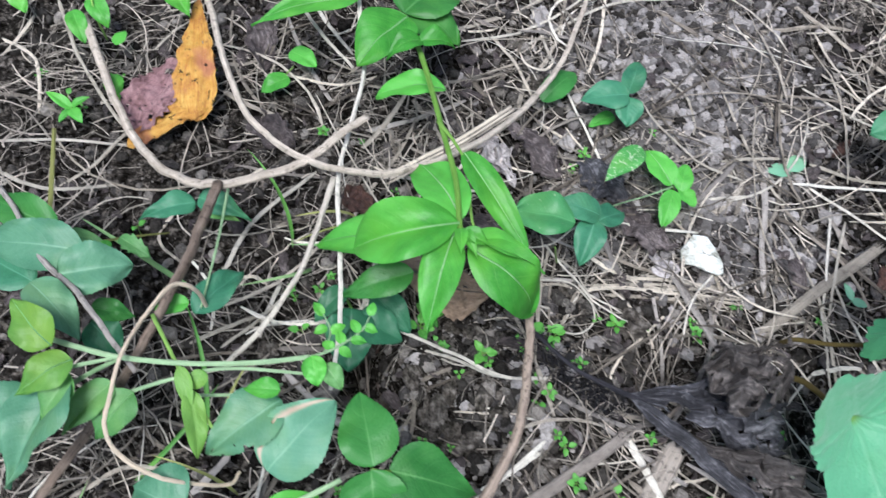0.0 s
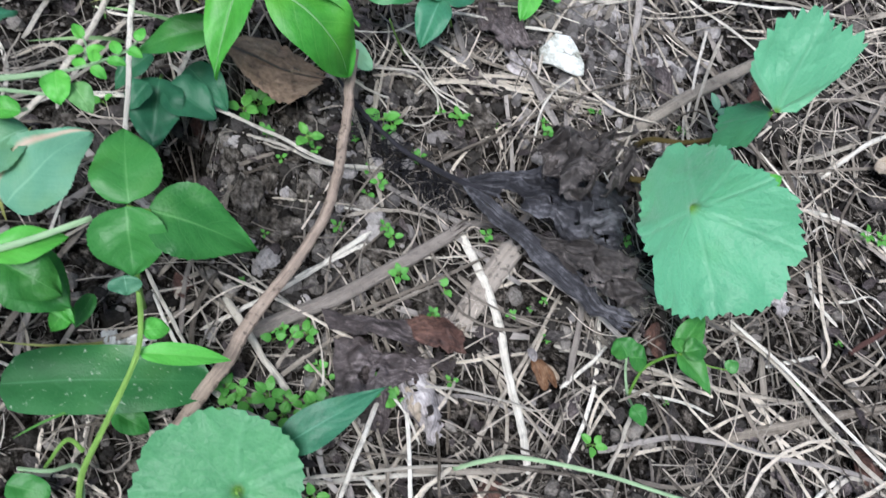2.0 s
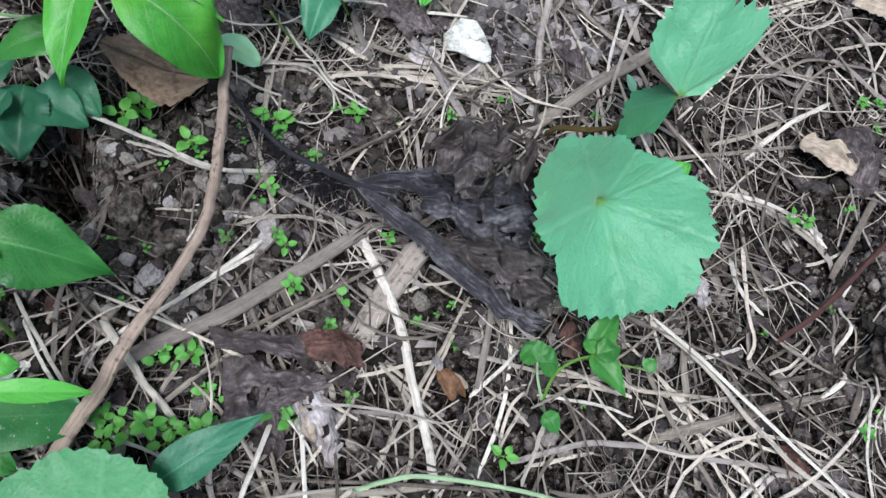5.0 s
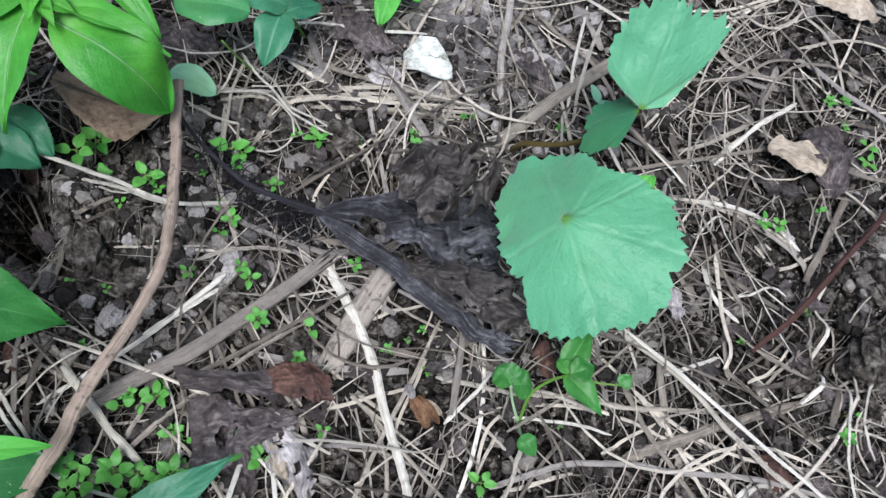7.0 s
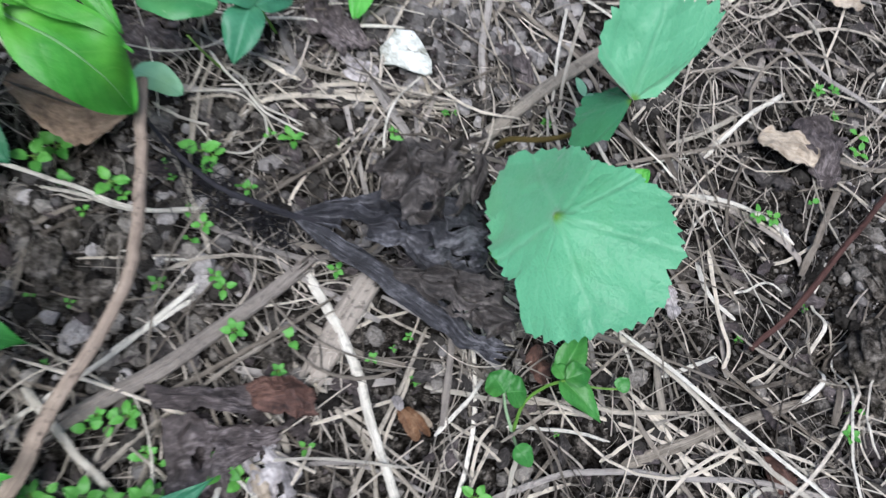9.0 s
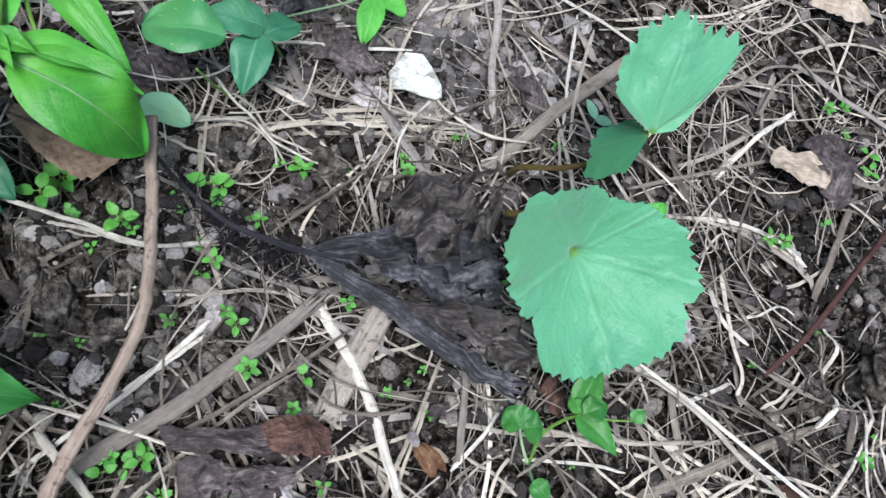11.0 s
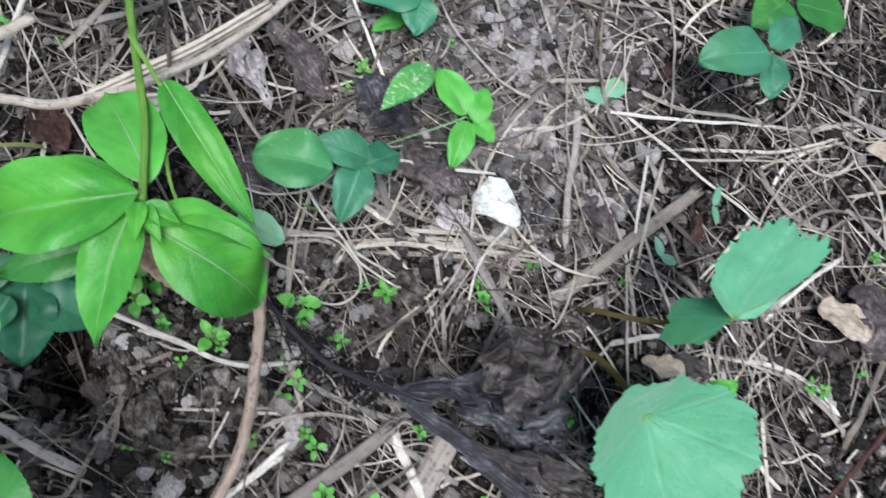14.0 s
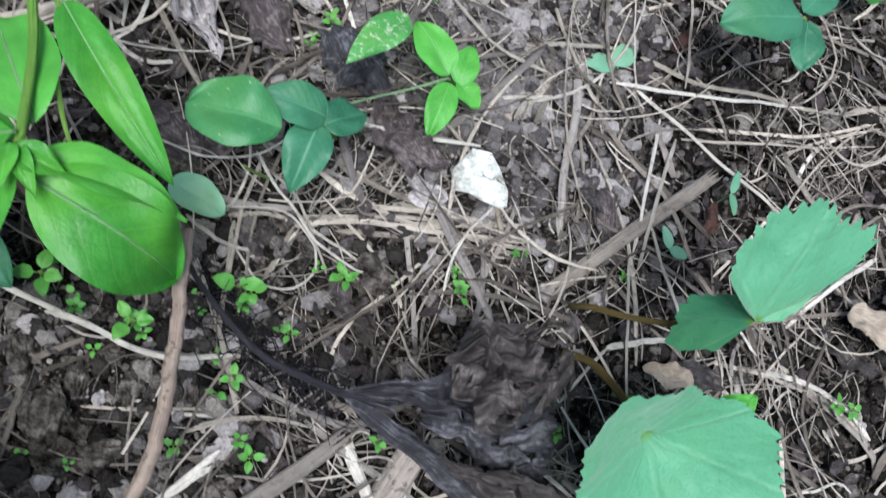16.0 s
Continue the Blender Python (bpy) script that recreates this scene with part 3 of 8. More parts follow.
def straw(points, radius, tone="tan", flat=0.45, label="", name="dry_straw", category="straw", group="dry straws on the ground"):
    """A dry stalk through the points, each given by its place and its height over the ground."""
    line = spline(points, 7)
    line[:, 2] += lie(line[:, 0], line[:, 1]) + radius * flat
    rng = np.random.default_rng(int(abs(points[0][0] * 7e4 + points[-1][1] * 3e4)))
    line[:, :2] += radius * 0.05 * rng.standard_normal((len(line), 2))
    # dry stalks kink a little from joint to joint
    way = np.linspace(0, 2.2 * len(points), len(line)) + rng.uniform(0, 90)
    line[:, :2] += 0.0009 * np.stack([relief(way, way * 0 + 3 * k, 1.0, 71) - 0.5 for k in range(2)], -1)
    material, told = STRAW_KIND[tone]
    if name == "dry_straw" and tone in ("brown", "dark"):
        name, category, group = "dry_twig", "twig", "dry twigs on the ground"
    if name == "dry_straw" and tone == "grey":
        name = "dry_stalk"
    return thing(name, add_tube(Geo(), line, radius, 6, flat, (1.0, 0.80), 0.05, rng, blunt=0.45), material, label or told, category, group, smooth=False)


def vine(name, points, radius, material, label, category, flat=0.9, taper=(1.0, 0.85), group=""):
    """A woody stem through points in space."""
    rng = np.random.default_rng(int(abs(points[0][0]) * 1e5) + 3)
    line = spline(points, 12)
    line = line + radius * 0.05 * rng.standard_normal(line.shape)
    wander = np.linspace(0, 3.0 * len(points), len(line))
    line = line + radius * 0.4 * np.stack([relief(wander, wander * 0, 1.0, k + 60) - 0.5 for k in range(3)], -1)
    return thing(name, add_tube(Geo(), line, radius, 16, flat, taper, 0.020, rng, 0.09), material, label, category, group)


def splinter(name, points, wide, thick, material, label, category, strands=7, seed=1):
    """A split flat piece of wood or stalk: strands side by side that end unevenly."""
    rng = np.random.default_rng(seed)
    line = spline(points, 8)
    whole = plant(name, float(line[0][0]), float(line[0][1]), label, category)
    way = np.gradient(line, axis=0)
    side = np.cross(way, (0, 0, 1.0))
    side /= np.linalg.norm(side, axis=1)[:, None]
    for k in range(strands):
        f = (k + 0.5) / strands - 0.5
        lo, hi = int(rng.integers(0, 3)), len(line) - int(rng.integers(0, 4))
        drift = wide * 0.02 * np.cumsum(rng.standard_normal(len(line)))[:, None] / 3
        bed = np.array((0, 0, 1.0)) * (thick * (0.5 - 1.6 * f * f) + thick * 0.22 * rng.standard_normal())
        geo = add_tube(Geo(), (line + side * (wide * f + drift) + bed)[lo:hi], wide / strands * rng.uniform(0.7, 1.5), 6, thick / wide * strands * 0.26, (1, 0.9), 0.06, rng)
        part("strand", geo, material, whole)
    return rooted(whole)


def slab(name, points, wide, thick, material, label, category, seed=1, rows=60, cols=22):
    """A flat weathered piece of wood: grooves along its grain, splintered ends, a rounded edge."""
    s, k = np.meshgrid(np.linspace(0, 1, rows + 1), np.linspace(-1, 1, cols + 1), indexing="ij")
    line = spline(points, 16)
    line[:, 2] += lie(line[:, 0], line[:, 1])
    t = np.linspace(0, 1, len(line))
    end = 0.10 * relief(k * 7 + 20, s * 0, 1.0, seed) + 0.05 * relief(k * 19 + 20, s * 0, 1.0, seed + 1)
    along = end + s * (1 - end - 0.12 * relief(k * 8 + 40, s * 0, 1.0, seed + 2))
    mid = np.stack([np.interp(along, t, line[:, n]) for n in range(3)], -1)
    way = np.gradient(line, axis=0)[len(line) // 2]
    side = np.cross(way, (0, 0, 1.0))
    side /= np.linalg.norm(side)
    half = wide / 2 * (0.82 + 0.3 * relief(s * 3, (k > 0) * 4.0, 1.0, seed + 3))
    grain = 0.6 * relief(k * 5, s * 1.2 + 0.3 * k, 1.0, seed + 4) + 0.4 * relief(k * 12, s * 3, 1.0, seed + 5)
    top = mid + (k * half)[..., None] * side
    top[..., 2] += thick * (1 - 0.8 * np.abs(k) ** 4) * (0.75 + 0.5 * (grain - 0.5))
    low = mid + (k * half)[..., None] * side
    low[..., 2] -= 0.3 * thick
    m, n = cols + 1, (rows + 1) * (cols + 1)
    faces = [(a * m + c, a * m + c + 1, (a + 1) * m + c + 1, (a + 1) * m + c) for a in range(rows) for c in range(cols)]
    under = [tuple(n + q for q in reversed(f)) for f in faces]
    ring = [c for c in range(cols)] + [a * m + cols for a in range(rows)] + [rows * m + c for c in range(cols, 0, -1)] + [a * m for a in range(rows, 0, -1)]
    rim = [(ring[q], n + ring[q], n + ring[(q + 1) % len(ring)], ring[(q + 1) % len(ring)]) for q in range(len(ring))]
    uv = np.c_[(s * len(points) * wide * 2).ravel(), (k * 0.5).ravel()]
    return thing(name, Geo().add(np.vstack([top.reshape(-1, 3), low.reshape(-1, 3)]), faces + under + rim, np.vstack([uv, uv])), material, label, category)


def dead_leaf(name, base, tip, width, material, label, crumple=0.004, roll=0.0, fold=0.2, arch=0.1, ragged=0.4, holes=0.0, a=0.55, b=0.6, group=""):
    """A withered leaf lying on the ground; the heights are over the ground."""
    base = (base[0], base[1], base[2] + float(lie(base[0], base[1])))
    tip = (tip[0], tip[1], tip[2] + float(lie(tip[0], tip[1])))
    seed = int(abs(base[0] * 8000 + base[1] * 5000))
    geo = add_leaf(Geo(), base, tip, width, roll, a, b, fold, arch, 0.05, crumple=crumple, ragged=ragged, holes=holes, rows=36, half=12, seed=seed)
    return thing(name, geo, material, label, "dead leaf", group)


# ---- ground: one sheet to the horizon ----
def spread(lo, hi, step, far):
    inner = np.arange(lo, hi + step / 2, step)
    out = [step]
    while sum(out) < far:
        out.append(out[-1] * 1.35)
    run = np.cumsum(out)
    return np.r_[lo - run[::-1], inner, hi + run]


gx, gy = spread(-0.34, 0.66, 0.0026, 60.0), spread(-0.20, 0.60, 0.0026, 60.0)
GX, GY = np.meshgrid(gx, gy, indexing="ij")
GZ = height(GX, GY)
GZ[(np.abs(GX) > 2) | (np.abs(GY) > 2)] = 0.0
nx, ny = GX.shape
q = (np.arange(nx - 1)[:, None] * ny + np.arange(ny - 1)[None, :]).ravel()
ground_geo = Geo()
ground_geo.v, ground_geo.uv, ground_geo.n = [np.c_[GX.ravel(), GY.ravel(), GZ.ravel()]], [np.c_[GX.ravel(), GY.ravel()]], nx * ny
ground_geo.f = np.c_[q, q + ny, q + ny + 1, q + 1].tolist()
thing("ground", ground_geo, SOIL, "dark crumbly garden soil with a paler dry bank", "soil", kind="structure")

# ---- the round mint-green leaf and its folded neighbour ----
def round_leaf(parent, hub, lobes, lean, tilt, dish, material, seam=64, teeth=54, bite=0.052, veins=7, seed=1, ring=30, around=516, name="leaf"):
    """A round toothed leaf on its stalk: a funnel whose margin reaches out in lobes, each given by its direction and reach,
    and whose basal lobes overlap along a seam."""
    th = np.linspace(0, 2 * math.pi, around + 1)
    ways, reach = np.array([a for a, r in lobes]), np.array([r for a, r in lobes])
    rim = np.interp((np.degrees(th) + seam) % 360, ways, reach, period=360)
    for k in range(3):
        rim[1:-1] = 0.25 * rim[:-2] + 0.5 * rim[1:-1] + 0.25 * rim[2:]
    beat = th / (2 * math.pi) * teeth + 0.7 * (relief(th * 4, th * 0, 1.0, seed + 9) - 0.5)
    saw = beat % 1.0
    depth = 0.45 + 1.2 * lattice(np.floor(beat), th * 0, seed)
    rim = rim * (1 + 0.4 * bite - bite * depth * np.where(saw < 0.72, saw / 0.72, (1 - saw) / 0.28) ** 0.8)
    verts, uvs = [], []
    apart = np.minimum(th, 2 * math.pi - th)
    for i in range(ring + 1):
        s = i / ring
        r = s * rim
        x, y = r * np.cos(th), r * np.sin(th)
        puff = np.abs(np.cos(veins / 2 * th))
        z = dish * r + 0.0034 * s * (1 - th / math.pi) * np.exp(-apart * 2.2)
        z = z + 0.0012 * s * (1 - 0.5 * s) * (puff - 0.6) + 0.0042 * s * (relief(x * 60 + 9, y * 60, 1.0, seed + 2) - 0.5)
        z = z + 0.0011 * s * (relief(x * 160, y * 160 + 5, 1.0, seed + 3) - 0.5) + 0.0003 * (relief(x * 420, y * 420, 1.0, seed + 4) - 0.5)
        z = z + 0.0030 * s**4 * (relief(th * 5.3, th * 0 + 2, 1.0, seed + 6) - 0.5) - 0.004 * np.exp(-((s / 0.09) ** 2))
        verts.append(np.c_[x, y, z])
        uvs.append(np.c_[x / 0.1, y / 0.1])
    m = around + 1
    faces = [(i * m + k, i * m + k + 1, (i + 1) * m + k + 1, (i + 1) * m + k) for i in range(ring) for k in range(around)]
    turn = pose(*hub, lean, tilt, 0) @ pose(0, 0, 0, 0, 0, seam)
    geo = Geo().add(np.vstack(verts) @ np.array(turn.to_3x3()).T + np.array(turn.translation), faces, np.vstack(uvs))
    return part(name, geo, material, parent)


def fan_leaf(parent, base, rim_places, material, name="leaf", teeth=19, seed=3, rows=26, around=220, spread_angle=2.3):
    """A toothed leaf that fans out from its stalk to places along its rim, and folds as those places do."""
    base = np.array(base)
    line = spline(rim_places, 24) - base
    run = np.r_[0, np.cumsum(np.linalg.norm(np.diff(line, axis=0), axis=1))]
    k = np.linspace(0, 1, around + 1)
    rim = np.stack([np.interp(k, run / run[-1], line[:, n]) for n in range(3)], -1)
    beat = k * teeth + 0.8 * (relief(k * 12, k * 0, 1.0, seed + 9) - 0.5)
    saw = beat % 1.0
    depth = 0.45 + 1.2 * lattice(np.floor(beat) + 40, k * 0, seed)
    rim = rim * (1.02 + 0.035 * np.sin(k * 19 + 1) + 0.02 * np.sin(k * 33) - 0.075 * depth * np.where(saw < 0.72, saw / 0.72, (1 - saw) / 0.28) * np.clip(5 * np.minimum(k, 1 - k), 0.2, 1))[:, None]
    up = np.cross(rim[around // 5], rim[-around // 5])
    up = -up / np.linalg.norm(up) if up[2] < 0 else up / np.linalg.norm(up)
    x, y = np.meshgrid(np.linspace(0, 1, rows + 1), k, indexing="ij")
    flat = base + x[..., None] * rim[None]
    px, py = flat[..., 0] * 1000, flat[..., 1] * 1000
    ang = (y - 0.5) * spread_angle + math.pi / 7
    puff = np.abs(np.cos(3.5 * ang))
    lift = x * (0.004 * (relief(px, py, 19, seed) - 0.5) + 0.0032 * (relief(px, py, 8, seed + 1) - 0.5) + 0.0008 * (relief(px, py, 3, seed + 2) - 0.5) + 0.0022 * (puff - 0.6) * (1 - 0.4 * x))
    place = flat + lift[..., None] * up
    far = np.linalg.norm(rim, axis=1)[None] * x / 0.1
    m = around + 1
    faces = [(i * m + j, i * m + j + 1, (i + 1) * m + j + 1, (i + 1) * m + j) for i in range(rows) for j in range(around)]
    return part(name, Geo().add(place.reshape(-1, 3), faces, np.c_[(far * np.cos(ang)).ravel(), (far * np.sin(ang)).ravel()]), material, parent)


squash = plant("squash_seedling", 0.1980, 0.1508, "squash seedling with a round mint-green toothed leaf and a folded one", "squash plant")
SQUASH_LOBES = ((142, .0475), (134, .0425), (120, .0369), (103, .0335), (89, .0276), (64, .0277), (54, .0321), (39, .0340), (26, .0397), (11, .0413), (-8, .0491), (-20, .0465), (-34, .0512), (-53, .0497), (-66, .0460), (-77, .0472), (-87, .0452), (-99, .0467), (-119, .0445), (-125, .0380), (-137, .0325), (-147, .0368), (-157, .0365), (-171, .0410), (177, .0431), (165, .0472), (154, .0469))
round_leaf(squash, (0.2490, 0.1056, 0.0560), SQUASH_LOBES, 40, 10, 0.514, MINT, bite=0.044)
stem(squash, [(0.2371, 0.1426, 0.0120), (0.2479, 0.1373, 0.0180), (0.2570, 0.1200, 0.0280), (0.2492, 0.1062, 0.0512)], 0.0019, STEM_BROWN, "petiole")
stem(squash, [(0.2413, 0.1623, 0.0140), (0.2441, 0.1596, 0.0260), (0.2578, 0.1536, 0.0360), (0.2690, 0.1475, 0.0550), (0.2770, 0.1432, 0.0830)], 0.0015, STEM_BROWN, "petiole")
fan_leaf(squash, (0.2770, 0.1425, 0.0870), [(0.2665, 0.1450, 0.0950), (0.2590, 0.1530, 0.1010), (0.2600, 0.1640, 0.1050), (0.2670, 0.1735, 0.1130), (0.2790, 0.1745, 0.1190), (0.2905, 0.1745, 0.1210), (0.3100, 0.1675, 0.1100), (0.2990, 0.1535, 0.0960), (0.2860, 0.1425, 0.0890)], MINT, teeth=25)
fan_leaf(squash, (0.2765, 0.1428, 0.0865), [(0.2740, 0.1530, 0.0800), (0.2650, 0.1560, 0.0680), (0.2600, 0.1470, 0.0590), (0.2640, 0.1380, 0.0560), (0.2740, 0.1360, 0.0680)], MINT_DEEP, "lower_lobe", 11, 5)
leaf(squash, (0.2745, 0.1120, 0.0590), (0.2850, 0.1185, 0.0720), 0.0125, LIME, a=.5, b=.5, fold=.3, arch=.1)
stem(squash, [(0.2550, 0.1250, 0.0200), (0.2650, 0.1180, 0.0450), (0.2745, 0.1120, 0.0590)], 0.0009, STEM, "petiole")
rooted(squash)

# ---- the blackened withered leaf ----
wreck = plant("withered_squash_leaf", 0.2089, 0.1180, "large blackened withered squash leaf collapsed on the soil", "dead leaf")


def loft(parent, far_rail, near_rail, material, name, pleats=5, pleat=0.003, crumple=(0.001, 0.006), bulge=0.004, holes=0.06, seed=1, rows=110, cols=64, fray=0.10, pierced=None):
    """A shrivelled piece of leaf between two rails: pleats run along it, creases grow towards its torn end."""
    s, k = np.meshgrid(np.linspace(0, 1, rows + 1), np.linspace(0, 1, cols + 1), indexing="ij")
    far, near = spline(far_rail, 16), spline(near_rail, 16)
    tear = 1 - fray * (0.7 * relief(k * 6, s * 0, 1.0, seed) + 0.5 * relief(k * 21, s * 0, 1.0, seed + 1))
    along = s * tear
    margin = 0.5 + (k - 0.5) * (1 + 0.30 * (relief(s * 7, (k > 0.5) * 5.0, 1.0, seed + 2) - 0.6) + 0.14 * (relief(s * 26, (k > 0.5) * 5.0, 1.0, seed + 3) - 0.5))
    rails = []
    for rail in (far, near):
        t = np.linspace(0, 1, len(rail))
        rails.append(np.stack([np.interp(along, t, rail[:, n]) for n in range(3)], -1))
    p = rails[0] * (1 - margin)[..., None] + rails[1] * margin[..., None]
    x, y = p[..., 0] * 1000, p[..., 1] * 1000
    warp = relief(s * 5, k * 4, 1.0, seed + 4) - 0.5
    ply = np.abs(2 * relief(s * 1.3 + warp, k * pleats + 1.3 * warp, 1.0, seed + 5) - 1)
    ply = ply + 0.15 * np.abs(2 * relief(s * 2.4 + warp, k * pleats * 2.6 + 1.5 * warp, 1.0, seed + 6) - 1)
    spot = 0.35 + 1.3 * relief(x, y, 13, seed + 12)
    rough = (crumple[0] + (crumple[1] - crumple[0]) * np.clip(1.6 * s - 0.3, 0, 1)) * spot
    fold = 1.1 - 1.2 * creases(x, y, 13, seed + 7) - 0.8 * creases(x, y, 6.5, seed + 8) - 0.3 * creases(x, y, 2.8, seed + 9)
    p[..., 2] += pleat * (0.7 - ply) * np.minimum(1, 4 * s) + rough * fold + bulge * np.sin(math.pi * k) * np.sin(math.pi * np.clip(s * 1.1, 0, 1))
    p[..., 0] += rough * 1.1 * (relief(x, y, 6, seed + 10) - 0.5)
    p[..., 1] += rough * 1.1 * (relief(x, y, 6, seed + 11) - 0.5)
    m = cols + 1
    hole = relief(s * 9, k * 7, 1.0, seed + 13) + 0.3 * relief(s * 30, k * 22, 1.0, seed + 14) - 0.15
    if pierced:
        hole = hole + 2.0 * (((s - pierced[0]) / pierced[2]) ** 2 + ((k - pierced[1]) / pierced[3]) ** 2 + 0.5 * relief(s * 40, k * 20, 1.0, seed + 15) < 1.2)
    faces = [(a * m + c, a * m + c + 1, (a + 1) * m + c + 1, (a + 1) * m + c) for a in range(rows) for c in range(cols) if hole[a, c] < 1 - holes * (0.5 + s[a, 0])]
    return part(name, Geo().add(p.reshape(-1, 3), faces, np.c_[s.ravel(), k.ravel()]), material, parent)


loft(wreck, [(0.1410, 0.1220, 0.0330), (0.1600, 0.1260, 0.0360), (0.1780, 0.1290, 0.0370), (0.2020, 0.1250, 0.0360), (0.2270, 0.1220, 0.0320)], [(0.1410, 0.1200, 0.0310), (0.1600, 0.1150, 0.0260), (0.1810, 0.1040, 0.0240), (0.2050, 0.0940, 0.0240), (0.2290, 0.0900, 0.0260)], CHAR, "upper_lobe", pleats=5, pleat=0.0058, crumple=(0.0008, 0.0070), pierced=(0.36, 0.84, 0.08, 0.17), holes=0.12, seed=4)
loft(wreck, [(0.1420, 0.1210, 0.0320), (0.1580, 0.1140, 0.0300), (0.1780, 0.1010, 0.0240), (0.2010, 0.0860, 0.0190), (0.2180, 0.0680, 0.0200), (0.2340, 0.0580, 0.0270)], [(0.1420, 0.1200, 0.0300), (0.1540, 0.1090, 0.0240), (0.1700, 0.0980, 0.0180), (0.1910, 0.0810, 0.0130), (0.2090, 0.0650, 0.0130), (0.2300, 0.0510, 0.0220)], CHAR, "rib", pleats=2, pleat=0.0030, crumple=(0.0006, 0.0028), bulge=0.003, holes=0.02, seed=14, cols=36)
loft(wreck, [(0.1780, 0.1000, 0.0240), (0.1950, 0.0960, 0.0300), (0.2120, 0.0940, 0.0360), (0.2280, 0.0830, 0.0400)], [(0.1810, 0.0970, 0.0210), (0.1980, 0.0830, 0.0210), (0.2150, 0.0680, 0.0220), (0.2340, 0.0570, 0.0280)], MUSTY, "lower_lobe", pleats=5, pleat=0.0042, crumple=(0.0030, 0.0055), bulge=0.003, holes=0.10, seed=23)
loft(wreck, [(0.1750, 0.1380, 0.0440), (0.1910, 0.1450, 0.0490), (0.2120, 0.1500, 0.0500), (0.2320, 0.1490, 0.0460)], [(0.1760, 0.1220, 0.0440), (0.1870, 0.1100, 0.0520), (0.2050, 0.1130, 0.0480), (0.2270, 0.1280, 0.0440)], MUSTY, "curled_lobe", pleats=3, pleat=0.0045, crumple=(0.0085, 0.0100), bulge=0.0, holes=0.20, seed=31, cols=84, fray=0.16)
loft(wreck, [(0.1830, 0.1290, 0.0540), (0.1940, 0.1250, 0.0600), (0.2030, 0.1280, 0.0600), (0.2160, 0.1330, 0.0560)], [(0.1820, 0.1060, 0.0560), (0.1900, 0.1090, 0.0600), (0.2020, 0.1170, 0.0600), (0.2160, 0.1210, 0.0540)], MUSTY, "torn_flap", pleats=2, pleat=0.0030, crumple=(0.0055, 0.0065), bulge=0.0, holes=0.22, seed=47, cols=40, rows=70, fray=0.25)
stem(wreck, [(0.0780, 0.1790, 0.0240), (0.0910, 0.1570, 0.0300), (0.1100, 0.1350, 0.0360), (0.1250, 0.1270, 0.0350), (0.1420, 0.1210, 0.0320), (0.1550, 0.1190, 0.0300)], 0.0007, BLACK, "petiole", taper=(1.1, 2.4))
rooted(wreck)

# ---- the bright green plant that leans in over the soil ----
bright = plant("leafy_weed", 0.0029, 0.4514, "bright green leafy weed leaning over the soil", "plant")
stem(bright, [(0.0029, 0.4514, 0.0000), (0.0098, 0.3743, 0.0450), (0.0237, 0.3050, 0.0750), (0.0360, 0.2370, 0.0920), (0.0415, 0.2062, 0.0980), (0.0430, 0.1760, 0.1030)], 0.0017, STEM, taper=(1.15, 0.8))
stem(bright, [(0.0328, 0.2471, 0.0900), (0.0398, 0.2334, 0.0950), (0.0482, 0.2205, 0.0920)], 0.0011, STEM, "petiole")
leaf(bright, (0.0462, 0.2265, 0.0935), (0.0808, 0.1765, 0.0805), 0.0178, LIME, a=.5, b=.55, fold=.62, arch=.05, roll=-14, rows=52, half=10, sides=9)
leaf(bright, (0.0445, 0.1850, 0.0970), (0.0240, 0.2290, 0.0780), 0.026, LIME, a=.6, b=.5, fold=.3, arch=.08)
leaf(bright, (0.0410, 0.1790, 0.0960), (-0.0280, 0.1880, 0.0600), 0.030, LIME, a=.62, b=.55, fold=.2, arch=.05, roll=-10, rows=52, half=10, sides=9)
leaf(bright, (0.0425, 0.1785, 0.1050), (-0.0080, 0.1730, 0.0860), 0.039, LIME, a=.66, b=.46, fold=.74, arch=.12, roll=18, droop=.12, wave=.05, rows=52, half=12, sides=9)
leaf(bright, (0.0405, 0.1745, 0.1040), (0.0292, 0.1290, 0.0870), 0.0215, LIME, a=.8, b=.85, fold=.46, arch=.10, roll=-10, wave=.06, rows=52, half=10, sides=9)
leaf(bright, (0.0465, 0.1672, 0.1030), (0.0866, 0.1490, 0.0702), 0.0305, LIME, a=.62, b=.52, fold=.24, arch=.17, roll=-8, droop=.11, wave=.05, rows=52, half=10, sides=9)
leaf(bright, (0.0460, 0.1710, 0.1060), (0.0870, 0.1640, 0.0880), 0.0165, LIME, a=.6, b=.6, fold=.5, arch=.06, roll=28, rows=52, half=10, sides=9)
leaf(bright, (0.0432, 0.1715, 0.1090), (0.0570, 0.1668, 0.1060), 0.0095, LIME, a=.6, b=.8, fold=.5, arch=.1)
leaf(bright, (0.0425, 0.1735, 0.1090), (0.0425, 0.1592, 0.1110), 0.0075, LIME, a=.6, b=.8, fold=.6, arch=.1)
leaf(bright, (0.0430, 0.1740, 0.1080), (0.0505, 0.1590, 0.1075), 0.0070, LIME, a=.6, b=.8, fold=.6, arch=.1)
leaf(bright, (0.0240, 0.1725, 0.0620), (-0.0140, 0.1615, 0.0500), 0.0185, GREEN, a=.6, b=.8, fold=.3, arch=.08, roll=10)
stem(bright, [(0.0484, 0.1990, 0.0970), (0.0505, 0.1890, 0.0900), (0.0540, 0.1800, 0.0860)], 0.0008, STEM, "petiole")
